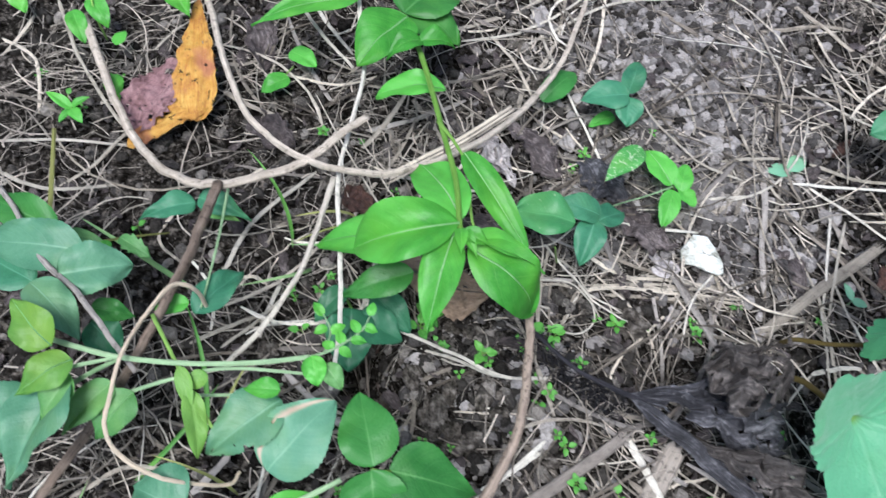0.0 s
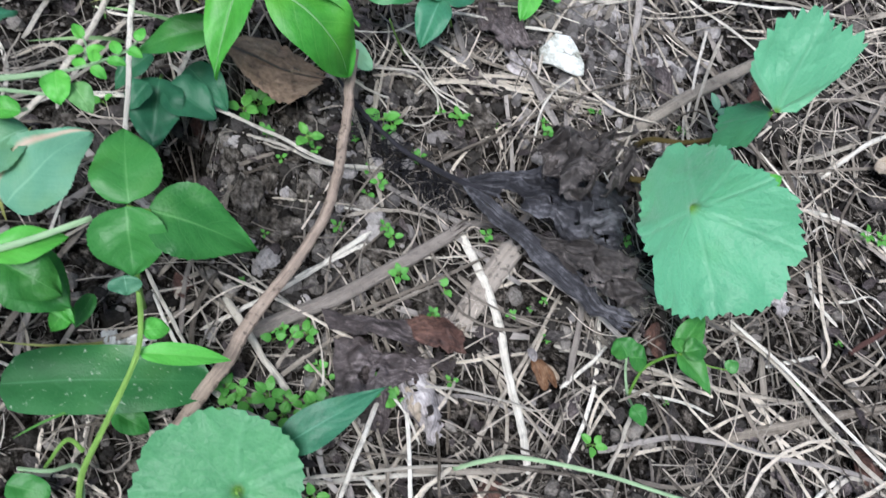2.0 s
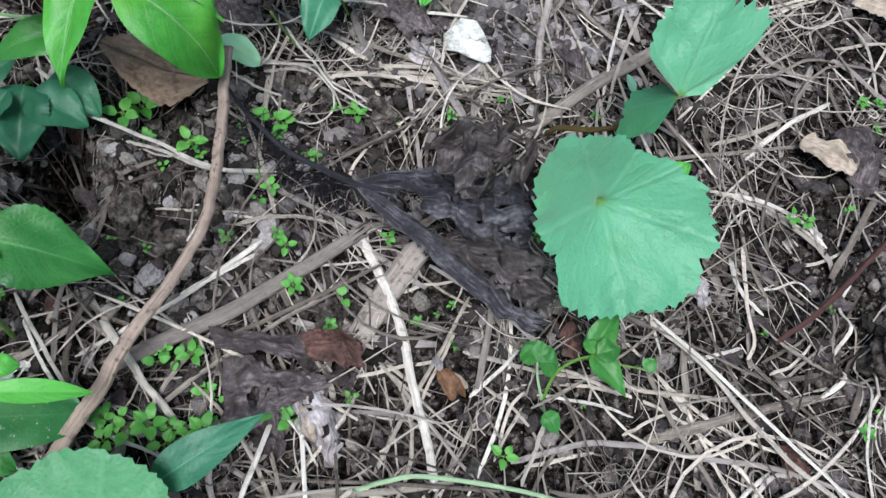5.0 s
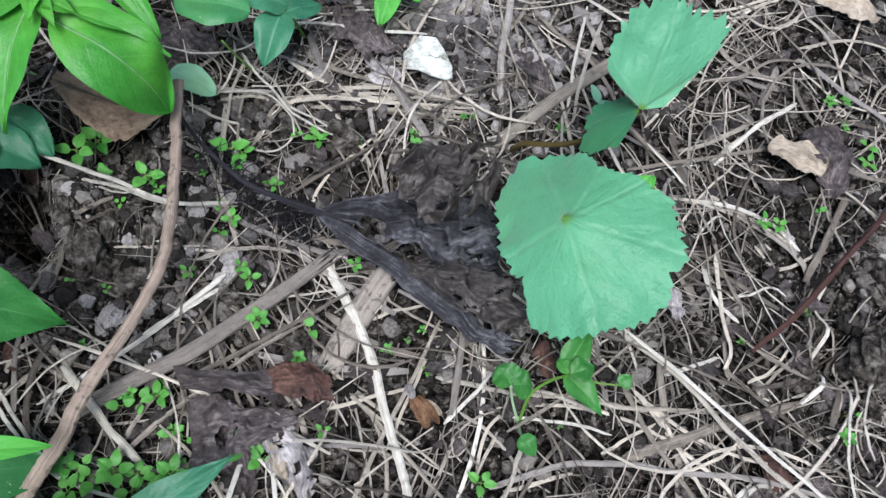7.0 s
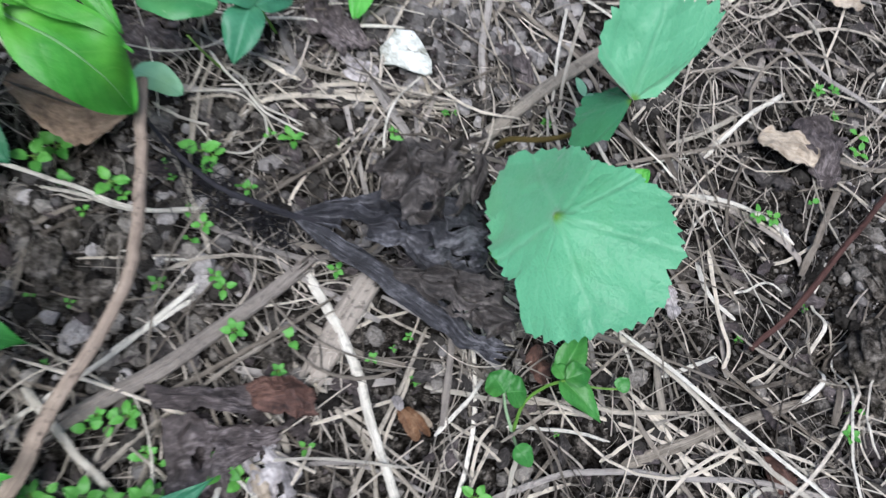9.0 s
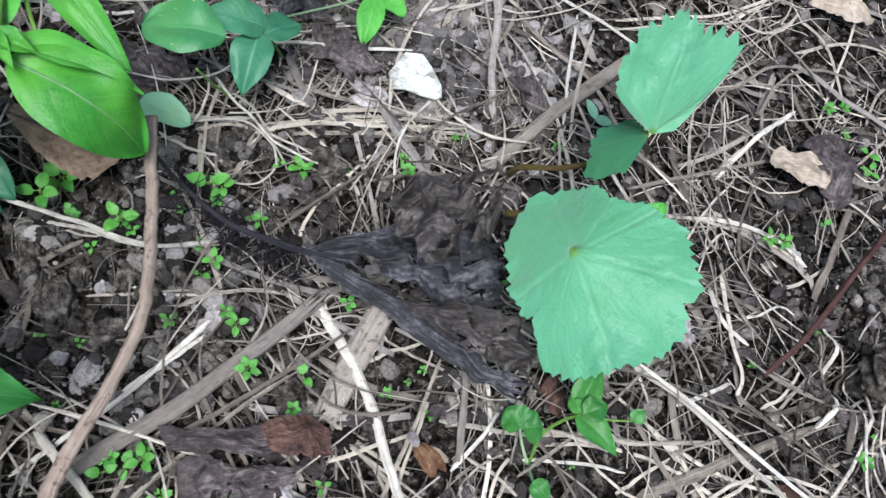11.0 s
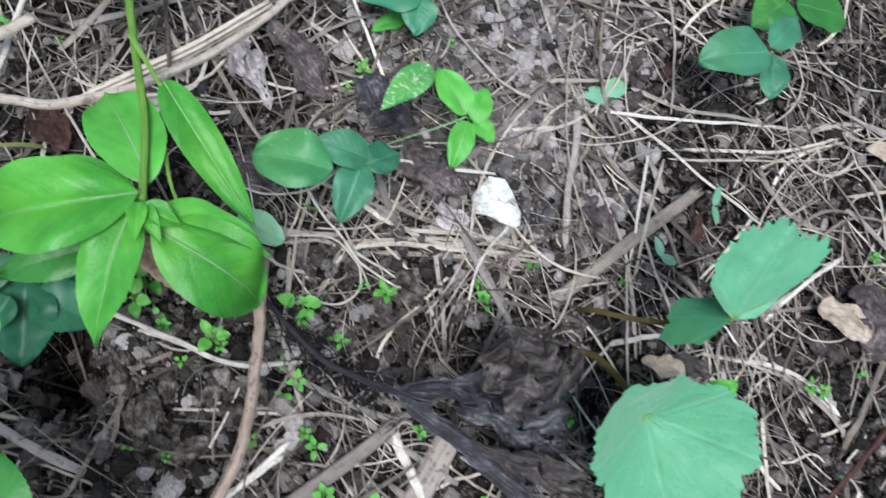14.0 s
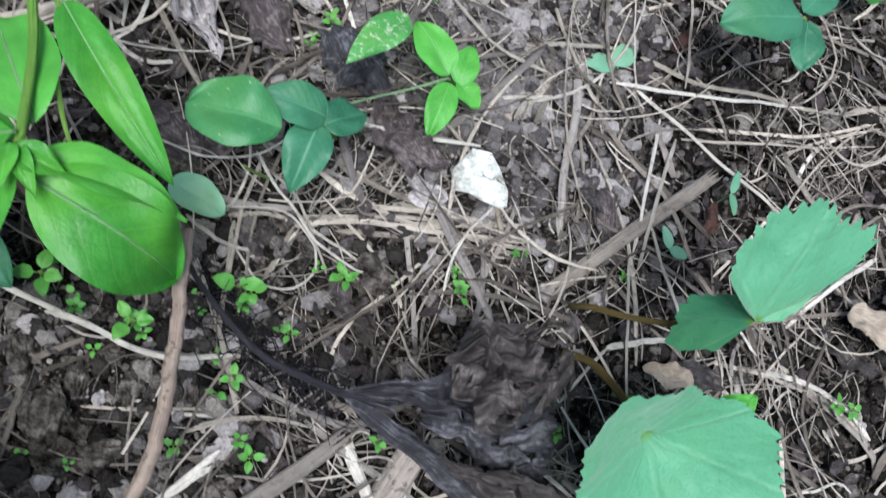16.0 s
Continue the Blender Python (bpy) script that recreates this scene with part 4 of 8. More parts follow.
leaf(bright, (0.0156, 0.3368, 0.0700), (-0.0124, 0.3006, 0.0680), 0.034, LIME, a=.6, b=.6, fold=.25, arch=.12)
leaf(bright, (0.0135, 0.3401, 0.0700), (0.0427, 0.3803, 0.0620), 0.044, GREEN, a=.55, b=.6, fold=.2, arch=.1)
leaf(bright, (0.0156, 0.3451, 0.0660), (0.0485, 0.3296, 0.0580), 0.030, GREEN, a=.6, b=.6, fold=.2, arch=.1)
leaf(bright, (0.0242, 0.3103, 0.0800), (0.0042, 0.2977, 0.0780), 0.016, LIME, a=.6, b=.8, fold=.5, arch=.2)
leaf(bright, (0.0216, 0.3088, 0.0800), (0.0437, 0.3124, 0.0740), 0.016, LIME, a=.6, b=.8, fold=.5, arch=.2)
leaf(bright, (-0.0131, 0.3595, 0.0600), (-0.0802, 0.3422, 0.0500), 0.022, LIME, a=.6, b=.8, fold=.4, arch=.06)
leaf(bright, (0.0400, 0.2928, 0.0600), (-0.0012, 0.2905, 0.0520), 0.020, LIME, a=.7, b=.6, fold=.5, arch=.15)
leaf(bright, (-0.1352, 0.3735, 0.0400), (-0.1210, 0.3568, 0.0350), 0.016, LIME, a=.6, b=.8, fold=.3, arch=.1)
rooted(bright)

# ---- the leaflets in threes ----
three = plant("three_leaved_weed", -0.0011, 0.0556, "three-leaved weed with glossy mid-green pointed leaflets", "plant")
stem(three, [(-0.0011, 0.0556, 0.0000), (0.0037, 0.0543, 0.0400), (0.0057, 0.0614, 0.0700), (0.0074, 0.0660, 0.0920)], 0.0012, STEM)
leaf(three, (0.0081, 0.0671, 0.0950), (0.0004, 0.0995, 0.0940), 0.025, GREEN, a=.5, b=.6, fold=.14, arch=.06)
leaf(three, (0.0071, 0.0656, 0.0950), (0.0105, 0.0442, 0.0800), 0.027, GREEN, a=.5, b=.55, fold=.14, arch=.06)
leaf(three, (0.0146, 0.0662, 0.0930), (0.0551, 0.0604, 0.0740), 0.029, GREEN, a=.55, b=.95, fold=.18, arch=.06, roll=-6)
stem(three, [(0.0073, 0.0660, 0.0940), (0.0111, 0.0654, 0.0940), (0.0155, 0.0658, 0.0930)], 0.0008, STEM)
rooted(three)

mid_three = plant("three_leaved_weed", 0.1414, 0.2331, "three-leaved weed with dull blue-green leaflets over straw", "plant")
stem(mid_three, [(0.1414, 0.2331, 0.0000), (0.1348, 0.2270, 0.0250), (0.130, 0.223, 0.042)], 0.0008, STEM)
leaf(mid_three, (0.1310, 0.2240, 0.0420), (0.1060, 0.2290, 0.0480), 0.0180, TEAL, a=.48, b=.55, fold=.22, arch=.06)
leaf(mid_three, (0.1280, 0.2210, 0.0420), (0.1190, 0.1950, 0.0340), 0.0180, TEAL, a=.48, b=.6, fold=.25, arch=.06)
leaf(mid_three, (0.1300, 0.2210, 0.0410), (0.1470, 0.2310, 0.0370), 0.0160, TEAL, a=.5, b=.5, fold=.22, arch=.05)
rooted(mid_three)

oval = plant("oval_leaf_seedling", 0.1147, 0.2132, "single oval green leaf with fine pale specks", "plant")
stem(oval, [(0.1147, 0.2132, 0.0000), (0.1067, 0.2033, 0.0300), (0.1017, 0.1976, 0.0500)], 0.0007, STEM)
leaf(oval, (0.1140, 0.2140, 0.0500), (0.0800, 0.2200, 0.0500), 0.0265, SPECKLED, a=.6, b=.36, fold=.12, arch=.08)
rooted(oval)

pale_scrap = plant("pale_leaf_seedling", 0.0806, 0.2043, "pale mint notched leaf low over the soil", "plant")
stem(pale_scrap, [(0.0792, 0.2036, 0.0000), (0.0796, 0.1996, 0.0100), (0.0786, 0.1967, 0.0180)], 0.0006, STEM_PALE)
leaf(pale_scrap, (0.0753, 0.2012, 0.0200), (0.0962, 0.1904, 0.0180), 0.014, MINT_FOLD, a=.45, b=.4, fold=.2, arch=.08)
rooted(pale_scrap)

four = plant("four_leaved_weed", 0.1945, 0.2662, "small weed with three green leaflets and one pale mottled leaf", "plant")
stem(four, [(0.1945, 0.2662, 0.0000), (0.1909, 0.2624, 0.0120), (0.1854, 0.2593, 0.0220)], 0.0008, STEM)
stem(four, [(0.1854, 0.2593, 0.0220), (0.1683, 0.2498, 0.0260), (0.1490, 0.2391, 0.0330), (0.1341, 0.2296, 0.0400)], 0.0006, STEM_PALE, "runner")
leaf(four, (0.1655, 0.2801, 0.0320), (0.1389, 0.2527, 0.0365), 0.015, MOTTLED, a=.55, b=.6, fold=.15, arch=.06)
leaf(four, (0.1851, 0.2600, 0.0230), (0.1704, 0.2833, 0.0260), 0.018, LIME, a=.55, b=.5, fold=.25, arch=.06)
leaf(four, (0.1858, 0.2569, 0.0220), (0.1772, 0.2317, 0.0185), 0.013, LIME, a=.55, b=.55, fold=.2, arch=.06)
leaf(four, (0.1898, 0.2565, 0.0220), (0.1963, 0.2757, 0.0240), 0.012, LIME, a=.5, b=.5, fold=.2, arch=.06)
leaf(four, (0.1900, 0.2584, 0.0220), (0.1997, 0.2477, 0.0200), 0.011, LIME, a=.5, b=.5, fold=.2, arch=.06)
rooted(four)

top_three = plant("three_leaved_weed", 0.1743, 0.3366, "three-leaved weed with dull blue-green leaflets on the bank", "plant")
stem(top_three, [(0.1743, 0.3366, 0.0000), (0.1681, 0.3294, 0.0150), (0.1619, 0.3234, 0.0280)], 0.0008, STEM)
leaf(top_three, (0.1619, 0.3227, 0.0300), (0.1294, 0.3163, 0.0300), 0.022, TEAL, a=.5, b=.6, fold=.2, arch=.06)
leaf(top_three, (0.1613, 0.3236, 0.0300), (0.1718, 0.3518, 0.0300), 0.015, TEAL, a=.5, b=.5, fold=.2, arch=.06)
leaf(top_three, (0.1617, 0.3209, 0.0300), (0.1587, 0.3003, 0.0260), 0.019, TEAL, a=.5, b=.55, fold=.25, arch=.06)
leaf(top_three, (0.1579, 0.3206, 0.0100), (0.1401, 0.3128, 0.0080), 0.010, LIME, a=.5, b=.55, fold=.3, arch=.06)
rooted(top_three)

far_three = plant("three_leaved_weed", 0.3983, 0.3241, "three-leaved weed with broad dull blue-green leaflets", "plant")
stem(far_three, [(0.3983, 0.3241, 0.0000), (0.3717, 0.3096, 0.0300), (0.3482, 0.2962, 0.0550)], 0.0009, STEM)
leaf(far_three, (0.3461, 0.2954, 0.0560), (0.3030, 0.2869, 0.0560), 0.027, TEAL, a=.55, b=.42, fold=.12, arch=.06)
leaf(far_three, (0.3468, 0.2981, 0.0560), (0.3739, 0.3232, 0.0520), 0.016, TEAL, a=.5, b=.5, fold=.12, arch=.06)
leaf(far_three, (0.3494, 0.2943, 0.0550), (0.3465, 0.2708, 0.0500), 0.018, TEAL, a=.5, b=.5, fold=.12, arch=.06)
rooted(far_three)

bank_leaf = plant("broad_leaf_weed", 0.4298, 0.3881, "broad dark green leaves at the edge of the bank", "plant")
stem(bank_leaf, [(0.4298, 0.3881, 0.0000), (0.4024, 0.3625, 0.0200), (0.3861, 0.3460, 0.0300)], 0.0009, STEM)
leaf(bank_leaf, (0.3871, 0.3499, 0.0300), (0.3631, 0.3313, 0.0260), 0.026, GREEN, a=.5, b=.55, fold=.2, arch=.08)
leaf(bank_leaf, (0.3946, 0.3488, 0.0300), (0.4322, 0.3421, 0.0260), 0.03, GREEN, a=.5, b=.55, fold=.2, arch=.08)
rooted(bank_leaf)

low_teal = plant("dark_leaved_weed", -0.0042, 0.1672, "low weed with dark blue-green glossy leaves in the hollow", "plant")
stem(low_teal, [(-0.0127, 0.1854, -0.0020), (-0.0096, 0.1751, 0.0120), (-0.0073, 0.1673, 0.0220)], 0.001, STEM)
leaf(low_teal, (-0.0074, 0.1677, 0.0220), (-0.0073, 0.1339, 0.0140), 0.027, DEEP, a=.42, b=.5, fold=.28, arch=.1, wave=.05)
leaf(low_teal, (-0.0044, 0.1615, 0.0220), (0.0212, 0.1520, 0.0180), 0.023, DEEP, a=.42, b=.55, fold=.28, arch=.1, wave=.05)
leaf(low_teal, (0.0042, 0.1773, 0.0200), (0.0257, 0.1571, 0.0160), 0.019, DEEP, a=.45, b=.55, fold=.25, arch=.1, wave=.05)
leaf(low_teal, (-0.0112, 0.1761, 0.0300), (-0.0270, 0.1579, 0.0240), 0.013, DEEP, a=.5, b=.6, fold=.3, arch=.1, wave=.05)
leaf(low_teal, (-0.0107, 0.1595, 0.0300), (-0.0182, 0.1462, 0.0260), 0.013, DEEP, a=.5, b=.6, fold=.3, arch=.1, wave=.05)
rooted(low_teal)

# ---- the tangle of leaves on its pale stems ----
tangle = plant("pale_stemmed_weed", -0.1791, 0.1501, "sprawling weed with pale green stems and dull leaves", "plant")
stem(tangle, [(-0.1791, 0.1501, 0.0000), (-0.1485, 0.1294, 0.0600), (-0.1236, 0.1155, 0.0900), (-0.1006, 0.1079, 0.1000), (-0.0716, 0.1050, 0.1040), (-0.0434, 0.1051, 0.1080), (-0.0205, 0.1065, 0.1140)], 0.0015, STEM_PALE)
stem(tangle, [(-0.1568, 0.1012, 0.0600), (-0.1258, 0.1045, 0.0900), (-0.1031, 0.1076, 0.0990)], 0.0012, STEM_PALE, "side_stem")
stem(tangle, [(-0.1315, 0.1018, 0.0700), (-0.1140, 0.1037, 0.0900), (-0.0997, 0.1080, 0.0990)], 0.0012, STEM_PALE, "side_stem")
stem(tangle, [(-0.1018, 0.1001, 0.0750), (-0.0813, 0.1027, 0.0880), (-0.0560, 0.1048, 0.1000), (-0.0204, 0.1012, 0.1080)], 0.0010, STEM_PALE, "side_stem")
stem(tangle, [(-0.0773, 0.1013, 0.0700), (-0.0516, 0.0968, 0.0900), (-0.0319, 0.0989, 0.1000)], 0.0009, STEM_PALE, "side_stem")
stem(tangle, [(-0.0958, 0.1353, 0.0800), (-0.0751, 0.1033, 0.0900), (-0.0612, 0.0837, 0.0900), (-0.0516, 0.0713, 0.0880)], 0.0010, STEM, "side_stem")
stem(tangle, [(-0.0731, 0.2104, 0.0700), (-0.0731, 0.1766, 0.0750), (-0.0759, 0.1420, 0.0750)], 0.0007, STEM_PALE, "side_stem")
leaf(tangle, (-0.0323, 0.0939, 0.0940), (-0.0616, 0.0714, 0.0880), 0.025, DUSTY, a=.5, b=.62, fold=.16, arch=.1, wave=.05, holes=.06, label="dull leaf with insect holes")
leaf(tangle, (-0.0357, 0.0653, 0.0880), (-0.0098, 0.0936, 0.0980), 0.030, SCARRED, a=.5, b=.55, fold=.14, arch=.1, wave=.05, label="dull leaf with a pale pinkish scar")
leaf(tangle, (-0.1331, 0.1668, 0.0780), (-0.1869, 0.1738, 0.0700), 0.026, DUSTY, a=.6, b=.8, fold=.25, arch=.1, wave=.06, roll=12)
leaf(tangle, (-0.1529, 0.1833, 0.0680), (-0.1963, 0.2045, 0.0600), 0.020, GREEN, a=.6, b=.8, fold=.25, arch=.1, wave=.06, roll=12)
leaf(tangle, (-0.1558, 0.1531, 0.0700), (-0.1901, 0.1711, 0.0600), 0.022, TEAL, a=.6, b=.8, fold=.25, arch=.1, wave=.06)
leaf(tangle, (-0.1409, 0.1524, 0.0820), (-0.1103, 0.1623, 0.0760), 0.025, DUSTY, a=.45, b=.5, fold=.24, arch=.12, wave=.06, roll=-14)
leaf(tangle, (-0.1496, 0.1451, 0.0880), (-0.1250, 0.1218, 0.0800), 0.019, DUSTY, a=.5, b=.62, fold=.3, arch=.12, wave=.06, roll=14)
leaf(tangle, (-0.1284, 0.1116, 0.1000), (-0.1484, 0.1309, 0.1030), 0.019, YELLOW, a=.5, b=.7, fold=.35, arch=.1, wave=.08, roll=18)
leaf(tangle, (-0.1197, 0.1067, 0.0980), (-0.1406, 0.0913, 0.0950), 0.017, YELLOW, a=.55, b=.8, fold=.3, arch=.1, wave=.07)
leaf(tangle, (-0.1220, 0.1029, 0.0900), (-0.1438, 0.0574, 0.0750), 0.032, DUSTY, a=.6, b=.85, fold=.35, arch=.1, wave=.07, roll=-16)
leaf(tangle, (-0.1202, 0.1012, 0.0940), (-0.1305, 0.0818, 0.0880), 0.014, LIGHT, a=.6, b=.8, fold=.3, arch=.1, wave=.07)
leaf(tangle, (-0.1371, 0.0984, 0.0800), (-0.1595, 0.0710, 0.0700), 0.030, DUSTY, a=.6, b=.8, fold=.3, arch=.1, wave=.07, roll=8)
leaf(tangle, (-0.1072, 0.1032, 0.0800), (-0.1268, 0.0812, 0.0720), 0.015, LIGHT, a=.55, b=.8, fold=.3, arch=.1, wave=.07)
leaf(tangle, (-0.0979, 0.0996, 0.0780), (-0.1130, 0.0802, 0.0700), 0.017, LIGHT, a=.55, b=.6, fold=.25, arch=.08, wave=.07)
leaf(tangle, (-0.1297, 0.1383, 0.0600), (-0.1141, 0.1252, 0.0550), 0.018, TEAL, a=.55, b=.6, fold=.25, arch=.08, wave=.07)
leaf(tangle, (-0.1297, 0.1439, 0.0640), (-0.1094, 0.1422, 0.0600), 0.012, GREEN, a=.55, b=.7, fold=.25, arch=.08, wave=.07)
leaf(tangle, (-0.0708, 0.0962, 0.0960), (-0.0644, 0.0695, 0.0860), 0.0105, YELLOW, a=.5, b=.55, fold=.4, arch=.1, wave=.08, roll=20)
leaf(tangle, (-0.0751, 0.1050, 0.1000), (-0.0682, 0.0860, 0.0940), 0.007, YELLOW, a=.6, b=.8, fold=.3, arch=.06)
leaf(tangle, (-0.0656, 0.1044, 0.0980), (-0.0687, 0.0969, 0.0940), 0.008, YELLOW, a=.5, b=.6, fold=.3, arch=.1)
leaf(tangle, (-0.0939, 0.2142, 0.0480), (-0.1233, 0.2041, 0.0440), 0.015, TEAL, a=.5, b=.9, fold=.4, arch=.14, wave=.10, roll=10)
leaf(tangle, (-0.0926, 0.2171, 0.0480), (-0.0640, 0.2083, 0.0420), 0.015, TEAL, a=.45, b=.9, fold=.4, arch=.14, wave=.10, roll=-8)
leaf(tangle, (-0.0908, 0.2106, 0.0460), (-0.0702, 0.2072, 0.0420), 0.008, LIGHT, a=.5, b=.7, fold=.3, arch=.1)
leaf(tangle, (-0.0787, 0.1400, 0.0720), (-0.0603, 0.1676, 0.0660), 0.017, TEAL, a=.5, b=.6, fold=.3, arch=.1, wave=.07)
leaf(tangle, (-0.0829, 0.1464, 0.0700), (-0.0999, 0.1437, 0.0660), 0.010, LIME, a=.55, b=.6, fold=.3, arch=.08)
leaf(tangle, (-0.0196, 0.1067, 0.1150), (-0.0164, 0.0948, 0.1120), 0.010, LIME, a=.5, b=.5, fold=.3, arch=.12, wave=.08)
leaf(tangle, (-0.0142, 0.1043, 0.1120), (-0.0065, 0.0950, 0.1080), 0.009, LIGHT, a=.5, b=.6, fold=.3, arch=.1)
leaf(tangle, (-0.0321, 0.0952, 0.1040), (-0.0476, 0.0957, 0.1020), 0.009, LIME, a=.5, b=.7, fold=.3, arch=.1)
stem(tangle, [(-0.0205, 0.1065, 0.1140), (-0.0111, 0.1103, 0.1140), (-0.0000, 0.1207, 0.1100), (0.0032, 0.1290, 0.1060)], 0.0006, STEM_PALE, "side_stem")
stem(tangle, [(-0.0146, 0.1099, 0.1120), (-0.0132, 0.1208, 0.1080), (-0.0172, 0.1301, 0.1040)], 0.0005, STEM_PALE, "side_stem")
for base, tip in (
    ((-0.0171, 0.1288, 0.1040), (-0.0215, 0.1352, 0.1040)),
    ((-0.0146, 0.1225, 0.1070), (-0.0202, 0.1200, 0.1060)),
    ((-0.0131, 0.1196, 0.1080), (-0.0069, 0.1237, 0.1080)),
    ((-0.0107, 0.1107, 0.1130), (-0.0161, 0.1138, 0.1120)),
    ((-0.0076, 0.1129, 0.1130), (-0.0095, 0.1195, 0.1120)),
    ((-0.0045, 0.1154, 0.1120), (0.0022, 0.1154, 0.1100)),
    ((-0.0009, 0.1190, 0.1110), (-0.0046, 0.1254, 0.1100)),
    ((0.0011, 0.1229, 0.1090), (0.0067, 0.1210, 0.1080)),
    ((-0.0089, 0.1113, 0.1130), (-0.0036, 0.1086, 0.1100)),
    ((0.0032, 0.1290, 0.1060), (0.0046, 0.1355, 0.1060)),
):
    leaf(tangle, base, tip, 0.0044, LIME, a=.5, b=.55, fold=.3, arch=.12, rows=10, half=4)
stem(tangle, [(-0.1846, 0.2202, 0.0000), (-0.1743, 0.2086, 0.0300), (-0.1726, 0.2277, 0.0450), (-0.1758, 0.2544, 0.0500)], 0.0016, OLIVE, "side_stem")
stem(tangle, [(-0.1568, 0.1995, 0.0200), (-0.1383, 0.1953, 0.0350), (-0.1225, 0.1960, 0.0400), (-0.1096, 0.2042, 0.0300)], 0.0008, OLIVE, "side_stem")
leaf(tangle, (-0.1319, 0.1947, 0.0400), (-0.1147, 0.1846, 0.0380), 0.011, LIGHT, a=.5, b=.5, fold=.3, arch=.1, teeth=4, bite=.35)
leaf(tangle, (-0.1387, 0.1944, 0.0360), (-0.1414, 0.1844, 0.0340), 0.007, LIME, a=.5, b=.6, fold=.3, arch=.1)
leaf(tangle, (-0.1641, 0.1976, 0.0340), (-0.1389, 0.1923, 0.0360), 0.009, LIGHT, a=.5, b=.6, fold=.3, arch=.1)
rooted(tangle)

edge_weed = plant("pale_stemmed_weed", -0.1108, 0.0812, "weed with pale green stems and long bright leaves", "plant")
stem(edge_weed, [(-0.1199, 0.0228, 0.0200), (-0.0934, 0.0296, 0.0600), (-0.0645, 0.0380, 0.0850), (-0.0440, 0.0438, 0.0900), (-0.0267, 0.0507, 0.0900), (-0.0051, 0.0622, 0.0900)], 0.0017, STEM_PALE)
stem(edge_weed, [(-0.0728, 0.0071, 0.0700), (-0.0572, 0.0214, 0.0850), (-0.0422, 0.0389, 0.0900)], 0.0012, STEM_PALE, "side_stem")
leaf(edge_weed, (-0.0672, 0.0129, 0.0850), (-0.0459, -0.0093, 0.0800), 0.022, LIGHT, a=.6, b=.85, fold=.3, arch=.12, wave=.05, roll=12)
leaf(edge_weed, (-0.0588, 0.0224, 0.0800), (-0.0546, 0.0039, 0.0750), 0.013, LIGHT, a=.55, b=.6, fold=.2, arch=.08)
leaf(edge_weed, (-0.0428, 0.0273, 0.0850), (-0.0300, -0.0030, 0.0800), 0.017, YELLOW, a=.6, b=.85, fold=.35, arch=.1, wave=.05, roll=-12)
leaf(edge_weed, (-0.0627, 0.0384, 0.0880), (-0.0805, 0.0506, 0.0840), 0.013, LIME, a=.55, b=.6, fold=.25, arch=.08)
leaf(edge_weed, (-0.0366, 0.0452, 0.0880), (-0.0137, 0.0568, 0.0840), 0.014, LIME, a=.55, b=.6, fold=.25, arch=.08)
leaf(edge_weed, (-0.0360, 0.0454, 0.0860), (-0.0138, 0.0363, 0.0760), 0.020, GREEN, a=.55, b=.6, fold=.2, arch=.08)
leaf(edge_weed, (-0.0421, 0.0433, 0.0700), (-0.0645, 0.0411, 0.0650), 0.022, TEAL, a=.55, b=.6, fold=.2, arch=.08)
leaf(edge_weed, (-0.0292, 0.0467, 0.0600), (-0.0137, 0.0315, 0.0560), 0.008, LIME, a=.55, b=.6, fold=.2, arch=.08)
leaf(edge_weed, (-0.0676, 0.0488, 0.0850), (-0.0909, 0.0592, 0.0800), 0.030, DUSTY, a=.55, b=.6, fold=.2, arch=.08)
rooted(edge_weed)

# ---- the broad grass blade and its neighbours ----
blade = plant("broad_grass_weed", -0.0551, 0.0140, "broad ribbed grass blade with pale specks", "grass")
leaf(blade, (-0.0479, 0.0139, 0.0220), (0.0357, 0.0200, 0.0200), 0.030, BLADE, "blade", a=.22, b=.3, fold=.12, arch=.06)
leaf(blade, (-0.0385, -0.0253, 0.0180), (-0.0217, -0.0288, 0.0160), 0.012, GREEN, "blade", a=.3, b=.4, fold=.2, arch=.06)
rooted(blade)
climber = plant("climbing_weed", -0.0142, -0.0335, "upright weed with a long green stem", "plant")
stem(climber, [(-0.0142, -0.0335, 0.0000), (-0.0096, -0.0203, 0.0220), (0.0014, -0.0042, 0.0450), (0.0121, 0.0183, 0.0620), (0.0133, 0.0312, 0.0700), (0.0126, 0.0393, 0.0780)], 0.0014, STEM)
stem(climber, [(-0.0124, -0.0334, 0.0000), (-0.0123, -0.0177, 0.0180), (-0.0195, -0.0208, 0.0300), (-0.0301, -0.0209, 0.0350)], 0.0011, STEM_PALE, "side_stem")
stem(climber, [(-0.0086, -0.0128, 0.0300), (-0.0157, -0.0087, 0.0300), (-0.0248, -0.0185, 0.0200)], 0.0010, STEM, "side_stem")
leaf(climber, (0.0128, 0.0207, 0.0600), (0.0461, 0.0227, 0.0500), 0.009, LIME, a=.5, b=.6, fold=.3, arch=.05)
leaf(climber, (0.0135, 0.0281, 0.0660), (0.0231, 0.0302, 0.0620), 0.009, LIME, a=.5, b=.6, fold=.3, arch=.08)
leaf(climber, (0.0059, 0.0462, 0.0750), (0.0070, 0.0401, 0.0700), 0.012, DUSTY, a=.5, b=.5, fold=.2, arch=.08)
leaf(climber, (-0.0382, 0.0493, 0.0700), (-0.0151, 0.0365, 0.0600), 0.026, GREEN, a=.5, b=.65, fold=.2, arch=.08)
leaf(climber, (-0.0179, 0.0403, 0.0500), (-0.0257, 0.0309, 0.0450), 0.010, LIME, a=.5, b=.65, fold=.2, arch=.08)
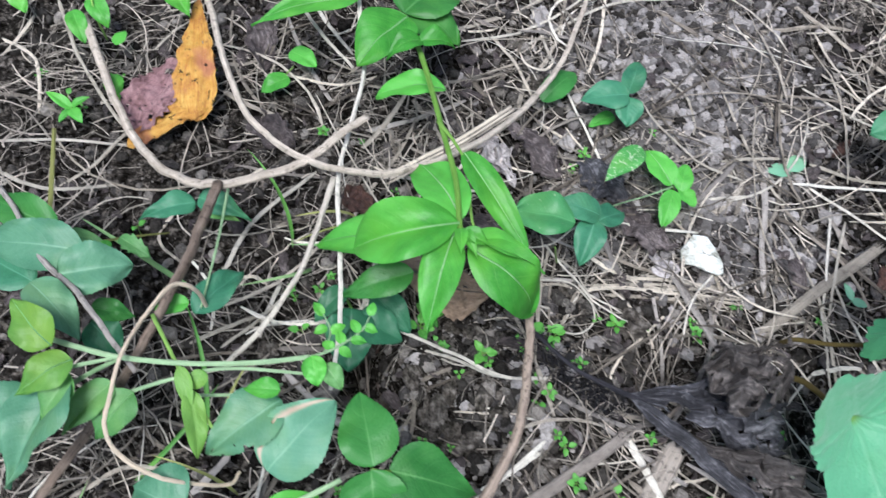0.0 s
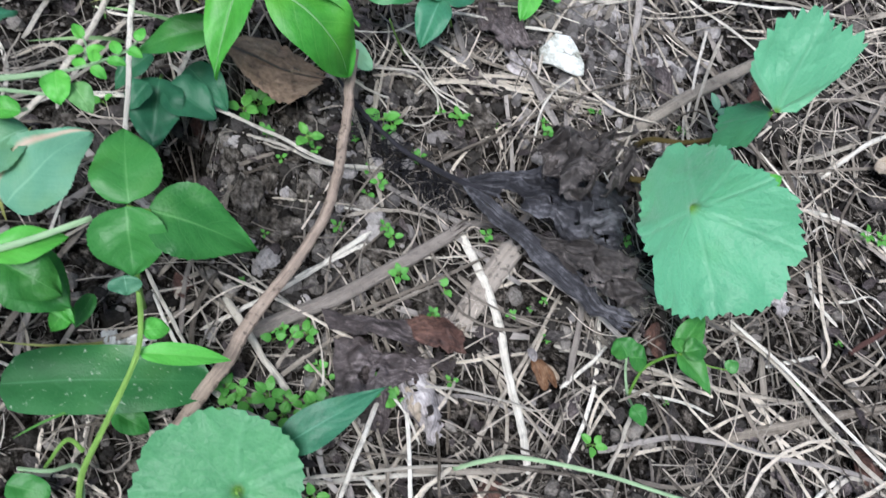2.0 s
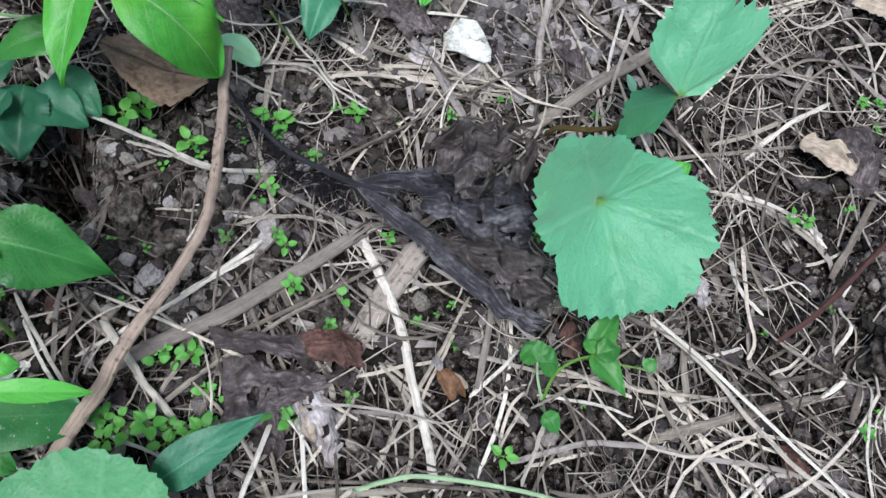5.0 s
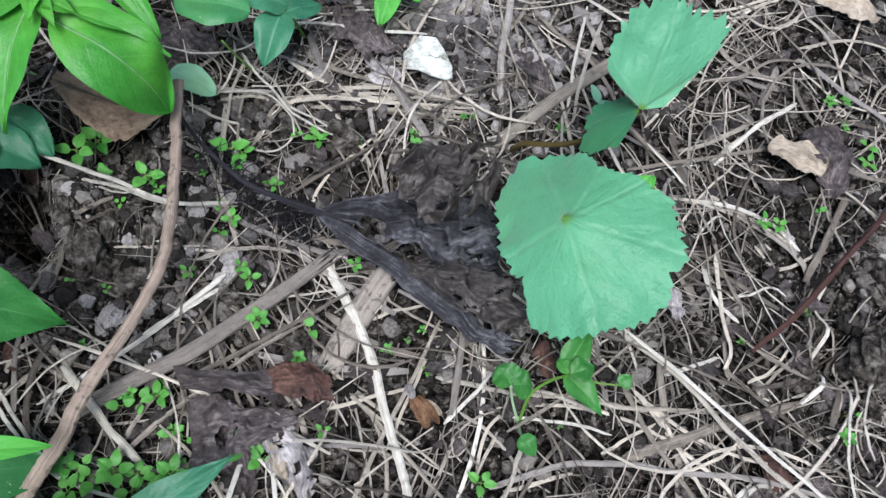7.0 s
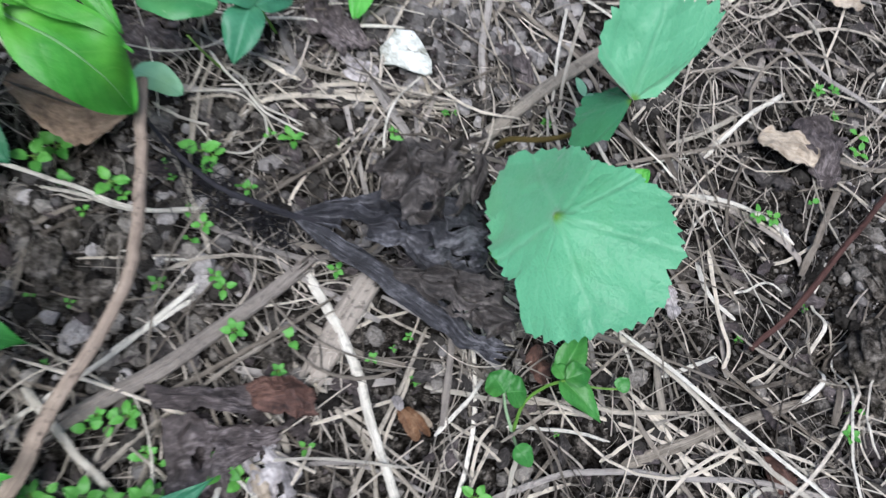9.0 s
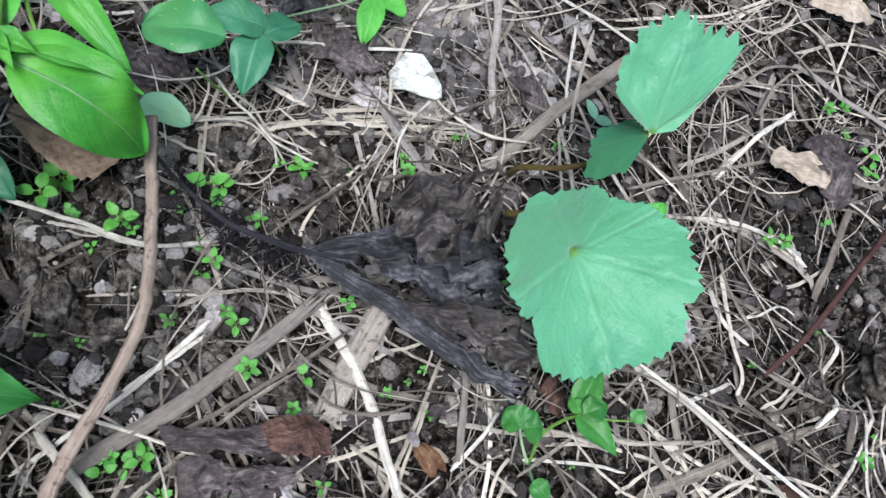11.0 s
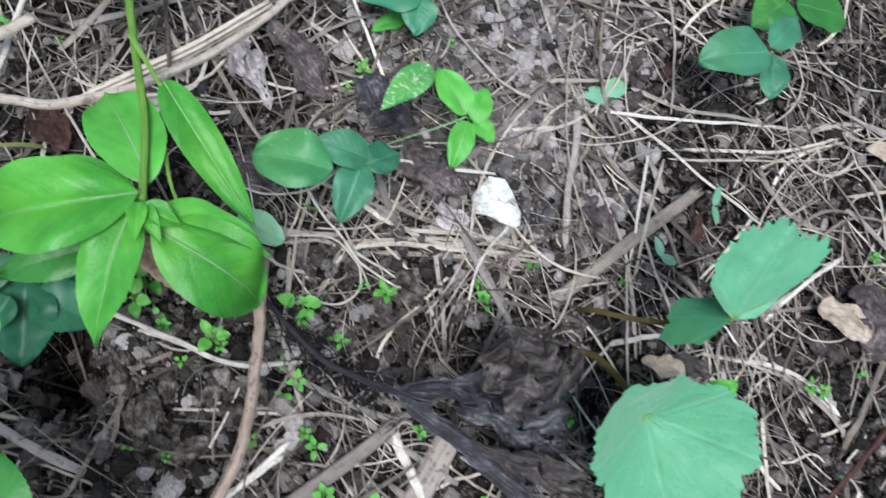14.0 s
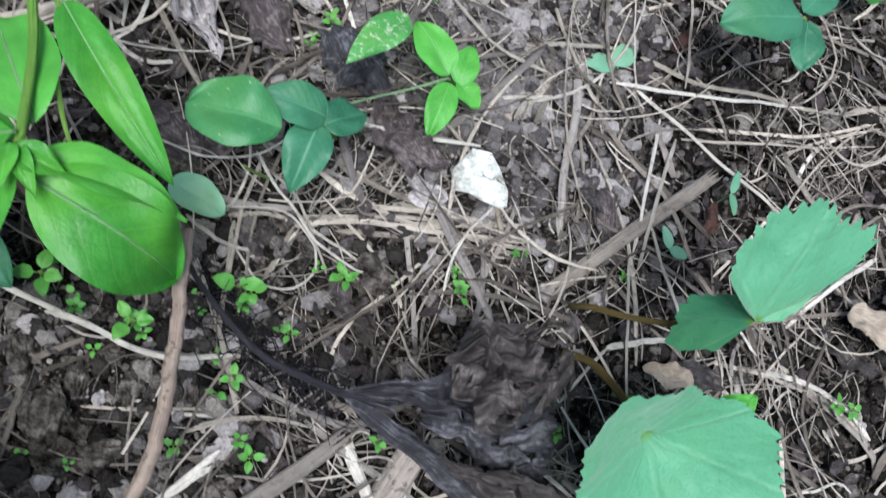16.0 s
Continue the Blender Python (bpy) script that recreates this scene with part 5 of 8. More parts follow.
leaf(climber, (-0.0023, 0.0053, 0.0200), (0.0124, -0.0018, 0.0150), 0.012, GREEN, a=.5, b=.55, fold=.2, arch=.08)
leaf(climber, (-0.0134, 0.0492, 0.0400), (-0.0198, 0.0358, 0.0350), 0.008, GREEN, a=.5, b=.55, fold=.2, arch=.08)
rooted(climber)

second = plant("squash_seedling", 0.0592, -0.0144, "squash seedling with a mint-green toothed leaf and a narrow first leaf", "squash plant")
GOURD_LOBES = ((0, .0245), (-15, .0215), (-25, .0150), (-35, .0070), (-44, .0030), (-52, .0085), (-62, .0220), (-80, .0300), (-110, .0360), (-140, .0400), (-155, .0408), (-171, .0388), (169, .0382), (147, .0388), (131, .0355), (112, .0350), (82, .0308), (56, .0292), (23, .0265))
round_leaf(second, (0.0537, -0.0276, 0.0450), GOURD_LOBES, 20, 2, 0.2, GOURD, seam=-44, seed=7, teeth=40, bite=0.038)
stem(second, [(0.0592, -0.0144, 0.0000), (0.0574, -0.0207, 0.0200), (0.0535, -0.0274, 0.0430)], 0.0016, STEM)
leaf(second, (0.0687, -0.0091, 0.0400), (0.1087, 0.0156, 0.0500), 0.017, TEAL, a=.45, b=.8, fold=.25, arch=.03)
rooted(second)

# ---- the sprout among the straw ----
sprout = plant("leafy_sprout", 0.2320, 0.0278, "small bright green sprout with heart-shaped leaves among straw", "plant")
stem(sprout, [(0.2320, 0.0278, 0.0000), (0.2357, 0.0385, 0.0120), (0.2436, 0.0430, 0.0200), (0.2512, 0.0442, 0.0240)], 0.0009, STEM)
stem(sprout, [(0.2320, 0.0278, 0.0000), (0.2277, 0.0368, 0.0100), (0.2256, 0.0426, 0.0180)], 0.0008, STEM_PALE)
stem(sprout, [(0.2320, 0.0278, 0.0000), (0.2307, 0.0242, 0.0060), (0.2295, 0.0201, 0.0120)], 0.0008, STEM_PALE)
leaf(sprout, (0.2500, 0.0470, 0.0230), (0.2640, 0.0650, 0.0260), 0.0125, SPRIG, a=.55, b=.7, fold=.2, arch=.1)
leaf(sprout, (0.2500, 0.0455, 0.0230), (0.2645, 0.0255, 0.0230), 0.0125, SPRIG, a=.55, b=.8, fold=.3, arch=.1)
leaf(sprout, (0.2504, 0.0441, 0.0280), (0.2623, 0.0466, 0.0280), 0.011, SPRIG, a=.55, b=.6, fold=.3, arch=.1)
leaf(sprout, (0.2501, 0.0446, 0.0260), (0.2476, 0.0524, 0.0240), 0.008, SPRIG, a=.55, b=.6, fold=.3, arch=.1)
leaf(sprout, (0.2255, 0.0421, 0.0200), (0.2202, 0.0509, 0.0200), 0.014, SPRIG, a=.45, b=.5, fold=.2, arch=.1)
leaf(sprout, (0.2261, 0.0421, 0.0200), (0.2352, 0.0416, 0.0200), 0.014, SPRIG, a=.45, b=.5, fold=.2, arch=.1)
leaf(sprout, (0.2288, 0.0205, 0.0130), (0.2348, 0.0116, 0.0120), 0.009, SPRIG, a=.45, b=.55, fold=.2, arch=.1)
leaf(sprout, (0.2784, 0.0404, 0.0140), (0.2841, 0.0443, 0.0160), 0.007, SPRIG, a=.45, b=.55, fold=.2, arch=.1)
stem(sprout, [(0.2534, 0.0438, 0.0240), (0.2670, 0.0417, 0.0160), (0.2784, 0.0404, 0.0140)], 0.0006, STEM)
rooted(sprout)

top_weeds = plant("round_leaved_weed", -0.0623, 0.3400, "low weed with small round bright leaves", "plant")
stem(top_weeds, [(-0.0623, 0.3400, 0.0000), (-0.0604, 0.3384, 0.0080), (-0.0557, 0.3395, 0.0140)], 0.0006, STEM)
leaf(top_weeds, (-0.0585, 0.3508, 0.0160), (-0.0411, 0.3400, 0.0150), 0.014, LIME, a=.45, b=.45, fold=.15, arch=.08)
leaf(top_weeds, (-0.0577, 0.3300, 0.0140), (-0.0747, 0.3191, 0.0120), 0.014, LIME, a=.45, b=.5, fold=.2, arch=.08)
rooted(top_weeds)
corner = plant("small_leafy_weed", -0.1821, 0.3627, "small weed with bright oval leaves and thin stems", "plant")
stem(corner, [(-0.1821, 0.3627, 0.0000), (-0.1840, 0.3636, 0.0200), (-0.1867, 0.3731, 0.0300)], 0.0008, STEM)
leaf(corner, (-0.1973, 0.3633, 0.0250), (-0.1865, 0.3416, 0.0200), 0.012, LIME, a=.5, b=.55, fold=.2, arch=.08)
leaf(corner, (-0.1886, 0.3754, 0.0250), (-0.1747, 0.3559, 0.0200), 0.013, LIME, a=.5, b=.55, fold=.2, arch=.08)
leaf(corner, (-0.2413, 0.3821, 0.0200), (-0.2301, 0.3665, 0.0160), 0.012, LIME, a=.5, b=.55, fold=.2, arch=.08)
leaf(corner, (-0.1670, 0.3228, 0.0140), (-0.1604, 0.3072, 0.0120), 0.010, LIME, a=.5, b=.55, fold=.2, arch=.08)
leaf(corner, (-0.1699, 0.3466, 0.0140), (-0.1670, 0.3607, 0.0120), 0.008, LIME, a=.5, b=.55, fold=.2, arch=.08)
rooted(corner)
herb = plant("narrow_leaved_herb", -0.1900, 0.2950, "small herb with narrow bright green leaves in the litter", "plant")
stem(herb, [(-0.1900, 0.2950, 0.0000), (-0.1890, 0.2955, 0.0090), (-0.1860, 0.2950, 0.0140)], 0.0006, STEM)
for base, tip, wide in (
    ((-0.1870, 0.2955, 0.0130), (-0.2020, 0.3030, 0.0180), 0.0070),
    ((-0.1865, 0.2945, 0.0140), (-0.1775, 0.2840, 0.0140), 0.0075),
    ((-0.1865, 0.2960, 0.0140), (-0.1760, 0.3020, 0.0170), 0.0055),
    ((-0.1870, 0.2945, 0.0130), (-0.1925, 0.2850, 0.0120), 0.0050),
):
    leaf(herb, base, tip, wide, LIME, a=.5, b=.6, fold=.3, arch=.1)
rooted(herb)
oval_sprout = plant("oval_leaf_sprout", -0.1600, 0.3060, "single bright oval leaf beside the fallen autumn leaf", "plant")
stem(oval_sprout, [(-0.1600, 0.3060, 0.0000), (-0.1612, 0.3075, 0.0080), (-0.1620, 0.3090, 0.0130)], 0.0006, STEM)
leaf(oval_sprout, (-0.1615, 0.3080, 0.0130), (-0.1690, 0.3200, 0.0190), 0.0105, LIME, a=.5, b=.5, fold=.2, arch=.1)
rooted(oval_sprout)
bank_round = plant("round_leaved_weed", 0.1216, 0.3379, "low weed with a bent round green leaf in the straw", "plant")
stem(bank_round, [(0.1216, 0.3379, -0.0000), (0.1191, 0.3338, 0.0100), (0.1174, 0.3336, 0.0160)], 0.0006, STEM)
leaf(bank_round, (0.1082, 0.3250, 0.0140), (0.1324, 0.3512, 0.0160), 0.018, GREEN, a=.45, b=.45, fold=.3, arch=.1)
rooted(bank_round)

grass = plant("grass_stem", 0.1457, -0.0100, "long thin green grass stem bent over the straw", "grass")
stem(grass, [(0.1450, -0.0106, 0.0040), (0.1567, -0.0082, 0.0160), (0.1719, -0.0070, 0.0220), (0.2091, -0.0127, 0.0220), (0.2446, -0.0211, 0.0180), (0.2905, -0.0291, 0.0080)], 0.0011, STEM_PALE)
rooted(grass)

# ---- vines, roots and sticks ----
vine("dry_vine", [(-0.1910, 0.3629, 0.0200), (-0.1549, 0.2902, 0.0300), (-0.1319, 0.2535, 0.0400), (-0.1125, 0.2318, 0.0500), (-0.0884, 0.2186, 0.0600), (-0.0643, 0.2193, 0.0660), (-0.0385, 0.2285, 0.0700), (-0.0190, 0.2468, 0.0720), (-0.0051, 0.2599, 0.0720)], 0.0027, VINE, "thick dry tan vine looping over the litter", "vine", flat=.7)
vine("dry_vine", [(-0.1233, 0.4052, 0.0300), (-0.1054, 0.3525, 0.0500), (-0.0882, 0.3011, 0.0600), (-0.0688, 0.2587, 0.0680), (-0.0420, 0.2347, 0.0700), (-0.0160, 0.2253, 0.0720), (0.0092, 0.2244, 0.0730), (0.0390, 0.2363, 0.0735), (0.0661, 0.2627, 0.0600), (0.0935, 0.2999, 0.0450), (0.1212, 0.3509, 0.0300), (0.1494, 0.4326, 0.0120)], 0.0020, VINE, "long dry tan vine arching over the litter", "vine")
vine("dry_stick", [(0.0856, 0.1695, 0.0600), (0.0846, 0.1487, 0.0560), (0.0836, 0.1273, 0.0500), (0.0810, 0.1063, 0.0440), (0.0750, 0.0883, 0.0380), (0.0638, 0.0678, 0.0340), (0.0499, 0.0458, 0.0300), (0.0397, 0.0246, 0.0260), (0.0276, 0.0064, 0.0180), (0.0132, -0.0167, 0.0040)], 0.0025, STICK, "long bent tan-brown stick propped over the soil", "stick", taper=(0.85, 1.3))
vine("amber_tendril", [(-0.0733, 0.1434, 0.0700), (-0.0766, 0.1448, 0.0900), (-0.0841, 0.1418, 0.1000), (-0.0923, 0.1250, 0.1040), (-0.0971, 0.1076, 0.1080), (-0.0984, 0.0913, 0.1080), (-0.0987, 0.0760, 0.1040), (-0.0904, 0.0658, 0.0980), (-0.0740, 0.0601, 0.0900), (-0.0534, 0.0618, 0.0750), (-0.0494, 0.0683, 0.0700)], 0.0010, AMBER, "curling amber dry tendril", "tendril")
vine("brown_stick", [(-0.0790, 0.2159, 0.0660), (-0.0843, 0.1780, 0.0740), (-0.0898, 0.1501, 0.0780), (-0.1028, 0.1189, 0.0700), (-0.1220, 0.0978, 0.0440), (-0.1429, 0.0672, 0.0300), (-0.1571, 0.0495, 0.0100)], 0.0026, STICK, "thick peeling tan-brown stick", "stick")
vine("grey_twig", [(-0.2003, 0.2196, 0.0600), (-0.1764, 0.1950, 0.0700), (-0.1527, 0.1627, 0.0780), (-0.1312, 0.1441, 0.0850), (-0.1120, 0.1231, 0.0900), (-0.0969, 0.1061, 0.0850)], 0.0014, GREY, "mottled grey twig among the leaves", "twig")
vine("white_stalk", [(-0.0160, 0.3862, 0.0500), (-0.0123, 0.3344, 0.0550), (-0.0085, 0.3018, 0.0580), (-0.0143, 0.2580, 0.0620), (-0.0183, 0.2267, 0.0640), (-0.0150, 0.1881, 0.0660), (-0.0122, 0.1597, 0.0660), (-0.0123, 0.1360, 0.0500), (-0.0152, 0.1188, 0.0300)], 0.0013, PALE, "pale dry stalk standing among the weeds", "stalk")
vine("white_stalk", [(-0.0203, 0.2273, 0.0600), (-0.0314, 0.1855, 0.0500), (-0.0432, 0.1633, 0.0400), (-0.0555, 0.1477, 0.0300), (-0.0711, 0.1334, 0.0200)], 0.0016, PALE, "pale dry stalk leaning in the weeds", "stalk")
vine("white_stalk", [(-0.0591, 0.3868, 0.0300), (-0.0380, 0.3546, 0.0300), (-0.0165, 0.3287, 0.0300)], 0.0012, PALE, "pale dry stalk leaning in the weeds", "stalk")
vine("reddish_root", [(0.4729, 0.1462, 0.0120), (0.4348, 0.1179, 0.0160), (0.4073, 0.0965, 0.0160), (0.3797, 0.0728, 0.0120), (0.3534, 0.0555, 0.0060)], 0.0016, RUST, "reddish-brown root lying over a hollow", "root")
slab("wood_splinter", [(0.1775, 0.1065, 0.0060), (0.1600, 0.0805, 0.0040), (0.1440, 0.0535, 0.0030)], 0.0135, 0.0045, PLANK, "flat split piece of weathered grey wood under straw", "wood", 3)
slab("flat_stick", [(0.1565, 0.1155, 0.0085), (0.1270, 0.0930, 0.0080), (0.0920, 0.0700, 0.0075), (0.0650, 0.0560, 0.0065), (0.0360, 0.0400, 0.0055)], 0.0074, 0.0036, FLATWOOD, "wide flat grey-brown stick on the soil", "stick", 4, rows=140)
splinter("flat_stalk", [(0.0071, 0.2522, 0.0200), (0.0313, 0.2676, 0.0220), (0.0566, 0.2854, 0.0220), (0.0983, 0.3255, 0.0140)], 0.0058, 0.003, TAN, "fibrous flattened tan stalk under the weed", "stalk", 7, 9)
slab("flat_stalk", [(0.3340, 0.2410, 0.0080), (0.3060, 0.2205, 0.0070), (0.2790, 0.2020, 0.0070), (0.2540, 0.1840, 0.0060), (0.2300, 0.1665, 0.0040)], 0.0072, 0.0028, HAYSTALK, "broad flattened tan stalk among straw", "stalk", 6, rows=120)

# ---- straws and twigs, laid one by one ----
straw([(-0.0055, 0.1806, 0.0120), (0.0195, 0.1602, 0.0150), (0.0482, 0.1470, 0.0150), (0.0757, 0.1352, 0.0120), (0.1060, 0.1374, 0.0060)], 0.00114, "pale")
straw([(0.0826, 0.1936, 0.0027), (0.1010, 0.1968, 0.0060), (0.1208, 0.1953, 0.0060), (0.1319, 0.1820, 0.0060), (0.1316, 0.1704, 0.0060), (0.1230, 0.1640, 0.0060), (0.1106, 0.1666, 0.0060), (0.0994, 0.1821, 0.0027)], 0.00057, "pale")
straw([(0.1067, 0.2234, 0.0036), (0.1153, 0.2059, 0.0080), (0.1237, 0.1958, 0.0080), (0.1320, 0.1841, 0.0080), (0.1459, 0.1742, 0.0080), (0.1605, 0.1711, 0.0036)], 0.00070, "pale")
straw([(0.1095, 0.2219, 0.0023), (0.1023, 0.1940, 0.0050), (0.0981, 0.1614, 0.0050), (0.0958, 0.1472, 0.0023)], 0.00085, "tan")
straw([(0.0813, 0.1926, 0.0032), (0.0955, 0.1812, 0.0070), (0.1106, 0.1786, 0.0032)], 0.00085, "pale")
straw([(0.1241, 0.1888, 0.0018), (0.1146, 0.1711, 0.0018)], 0.00114, "pale")
straw([(0.0843, 0.1571, 0.0014), (0.1091, 0.1705, 0.0030), (0.1290, 0.1797, 0.0014)], 0.00043, "tan")
straw([(0.1200, 0.1553, 0.0014), (0.1509, 0.1525, 0.0030), (0.1800, 0.1524, 0.0014)], 0.00071, "brown")
straw([(0.1389, 0.1360, 0.0018), (0.1480, 0.1521, 0.0040), (0.1631, 0.1666, 0.0040), (0.1791, 0.1813, 0.0018)], 0.00085, "tan")
straw([(0.0359, 0.1298, 0.0014), (0.0486, 0.1341, 0.0030), (0.0622, 0.1414, 0.0014)], 0.00086, "brown")
straw([(0.0279, 0.1394, 0.0018), (0.0293, 0.1183, 0.0040), (0.0273, 0.1017, 0.0040), (0.0203, 0.0919, 0.0018)], 0.00128, "brown")
straw([(0.0093, 0.1487, 0.0045), (0.0159, 0.1301, 0.0100), (0.0178, 0.1184, 0.0045)], 0.00126, "dark")
straw([(0.0643, 0.2239, 0.0063), (0.0876, 0.2143, 0.0140), (0.1072, 0.2171, 0.0140), (0.1246, 0.2317, 0.0140), (0.1415, 0.2472, 0.0063)], 0.00055, "pale")
straw([(0.1301, 0.2206, 0.0023), (0.1445, 0.2084, 0.0050), (0.1623, 0.2016, 0.0023)], 0.00142, "tan")
straw([(0.1421, 0.2208, 0.0023), (0.1655, 0.2087, 0.0050), (0.1896, 0.2002, 0.0023)], 0.00142, "tan")
straw([(0.1236, 0.1956, 0.0018), (0.1650, 0.1988, 0.0040), (0.2112, 0.1972, 0.0018)], 0.00114, "tan")
straw([(0.1410, 0.1909, 0.0014), (0.1766, 0.1909, 0.0030), (0.2229, 0.1876, 0.0014)], 0.00129, "tan")
straw([(0.1655, 0.2055, 0.0018), (0.1895, 0.2020, 0.0040), (0.2144, 0.1980, 0.0018)], 0.00100, "pale")
straw([(0.1815, 0.2175, 0.0032), (0.1940, 0.1869, 0.0070), (0.2100, 0.1569, 0.0032)], 0.00155, "grey")
straw([(0.2126, 0.2099, 0.0045), (0.1920, 0.1867, 0.0100), (0.1872, 0.1662, 0.0045)], 0.00070, "pale")
straw([(0.2562, 0.2747, 0.0023), (0.2473, 0.2289, 0.0050), (0.2389, 0.1777, 0.0023)], 0.00128, "brown")
straw([(0.2660, 0.2707, 0.0027), (0.2795, 0.2406, 0.0060), (0.2980, 0.2179, 0.0060), (0.3105, 0.1896, 0.0027)], 0.00142, "brown")
straw([(0.3019, 0.2650, 0.0040), (0.2831, 0.2156, 0.0090), (0.2768, 0.1911, 0.0040)], 0.00098, "pale")
straw([(0.3859, 0.1864, 0.0027), (0.3620, 0.1758, 0.0060), (0.3398, 0.1704, 0.0027)], 0.00142, "pale")
straw([(0.4175, 0.1994, 0.0032), (0.3879, 0.1827, 0.0070), (0.3580, 0.1604, 0.0032)], 0.00127, "pale")
straw([(0.4111, 0.1971, 0.0023), (0.3808, 0.1783, 0.0050), (0.3555, 0.1623, 0.0023)], 0.00114, "tan")
straw([(0.3496, 0.2163, 0.0032), (0.3815, 0.2143, 0.0070), (0.4065, 0.2255, 0.0070), (0.4292, 0.2275, 0.0032)], 0.00113, "tan")
straw([(0.4249, 0.2295, 0.0036), (0.4456, 0.2057, 0.0080), (0.4821, 0.1774, 0.0036)], 0.00197, "grey")
straw([(0.4342, 0.2606, 0.0027), (0.4462, 0.2416, 0.0060), (0.4493, 0.2130, 0.0060), (0.4521, 0.1973, 0.0027)], 0.00113, "pale")
straw([(0.3711, 0.2225, 0.0027), (0.3732, 0.2078, 0.0060), (0.3722, 0.1889, 0.0027)], 0.00071, "tan")
straw([(0.4188, 0.2714, 0.0036), (0.3794, 0.2382, 0.0080), (0.3575, 0.2063, 0.0080), (0.3427, 0.1592, 0.0036)], 0.00070, "tan")
straw([(0.3336, 0.1408, 0.0023), (0.3597, 0.1357, 0.0050), (0.3794, 0.1258, 0.0050), (0.3953, 0.1084, 0.0023)], 0.00142, "pale")
straw([(0.3485, 0.1460, 0.0018), (0.3663, 0.1326, 0.0040), (0.3858, 0.1153, 0.0040), (0.3951, 0.1066, 0.0018)], 0.00114, "tan")
straw([(0.3125, 0.1854, 0.0018), (0.3267, 0.1679, 0.0040), (0.3418, 0.1573, 0.0018)], 0.00171, "brown")
straw([(0.3255, 0.2636, 0.0018), (0.3726, 0.2637, 0.0040), (0.4123, 0.2695, 0.0040), (0.4491, 0.2830, 0.0018)], 0.00114, "tan")
straw([(0.4920, 0.2832, 0.0023), (0.4617, 0.2386, 0.0050), (0.4295, 0.1896, 0.0023)], 0.00085, "tan")
straw([(0.4299, 0.2376, 0.0023), (0.4624, 0.2407, 0.0050), (0.5023, 0.2332, 0.0023)], 0.00114, "tan")
straw([(0.4931, 0.2204, 0.0023), (0.4711, 0.2060, 0.0050), (0.4563, 0.1839, 0.0023)], 0.00099, "tan")
straw([(0.1006, 0.1024, 0.0057), (0.0783, 0.0828, 0.0070), (0.0525, 0.0632, 0.0060), (0.0251, 0.0468, 0.0027)], 0.00125, "pale")
straw([(0.0342, 0.0621, 0.0040), (0.0421, 0.0525, 0.0090), (0.0591, 0.0303, 0.0090), (0.0831, 0.0029, 0.0040)], 0.00183, "pale")
straw([(0.1460, 0.1082, 0.0027), (0.1579, 0.0807, 0.0060), (0.1660, 0.0571, 0.0060), (0.1709, 0.0306, 0.0060), (0.1760, 0.0101, 0.0060), (0.1797, -0.0116, 0.0027)], 0.00241, "pale")
straw([(0.0892, 0.0887, 0.0032), (0.1008, 0.0603, 0.0070), (0.1092, 0.0394, 0.0070), (0.1162, 0.0260, 0.0032)], 0.00085, "brown")
straw([(0.0014, 0.0640, 0.0036), (0.0135, 0.0430, 0.0080), (0.0221, 0.0318, 0.0080), (0.0351, 0.0178, 0.0080), (0.0509, 0.0102, 0.0080), (0.0706, 0.0011, 0.0036)], 0.00085, "pale")
straw([(0.0215, 0.0766, 0.0018), (0.0356, 0.0646, 0.0040), (0.0567, 0.0583, 0.0018)], 0.00114, "tan")
straw([(0.1442, 0.0386, 0.0023), (0.1689, 0.0438, 0.0050), (0.1827, 0.0463, 0.0023)], 0.00099, "tan")
straw([(0.1532, -0.0046, 0.0027), (0.1673, 0.0232, 0.0060), (0.1854, 0.0533, 0.0060), (0.1993, 0.0786, 0.0027)], 0.00113, "tan")
straw([(0.1271, 0.0203, 0.0027), (0.1445, 0.0223, 0.0060), (0.1645, 0.0196, 0.0060), (0.1921, 0.0063, 0.0027)], 0.00099, "grey")
straw([(0.1422, -0.0037, 0.0023), (0.1425, 0.0306, 0.0023)], 0.00085, "tan")
straw([(0.1039, 0.0018, 0.0027), (0.1185, 0.0185, 0.0027)], 0.00099, "tan")
straw([(0.1663, 0.0789, 0.0018), (0.1773, 0.0834, 0.0040), (0.1932, 0.0863, 0.0018)], 0.00085, "tan")
straw([(0.1335, 0.0989, 0.0014), (0.1311, 0.0655, 0.0014)], 0.00086, "brown")
straw([(0.1486, 0.0508, 0.0027), (0.1704, 0.0306, 0.0060), (0.1950, 0.0091, 0.0027)], 0.00071, "tan")
straw([(0.1561, 0.0452, 0.0023), (0.1607, 0.0188, 0.0050), (0.1644, -0.0055, 0.0023)], 0.00057, "tan")
straw([(0.1949, 0.0509, 0.0027), (0.2197, 0.0433, 0.0060), (0.2341, 0.0404, 0.0027)], 0.00128, "pale")
straw([(0.2384, 0.0407, 0.0027), (0.2637, 0.0366, 0.0060), (0.2857, 0.0306, 0.0060), (0.3375, 0.0268, 0.0027)], 0.00113, "tan")
straw([(0.2285, 0.0307, 0.0032), (0.2504, 0.0264, 0.0070), (0.2747, 0.0199, 0.0032)], 0.00085, "pale")
straw([(0.2874, 0.0696, 0.0040), (0.3109, 0.0443, 0.0090), (0.3338, 0.0138, 0.0090), (0.3570, -0.0118, 0.0090), (0.3825, -0.0291, 0.0040)], 0.00155, "pale")
straw([(0.2787, 0.0086, 0.0023), (0.3064, 0.0150, 0.0050), (0.3348, 0.0213, 0.0050), (0.3767, 0.0291, 0.0023)], 0.00270, "tan")
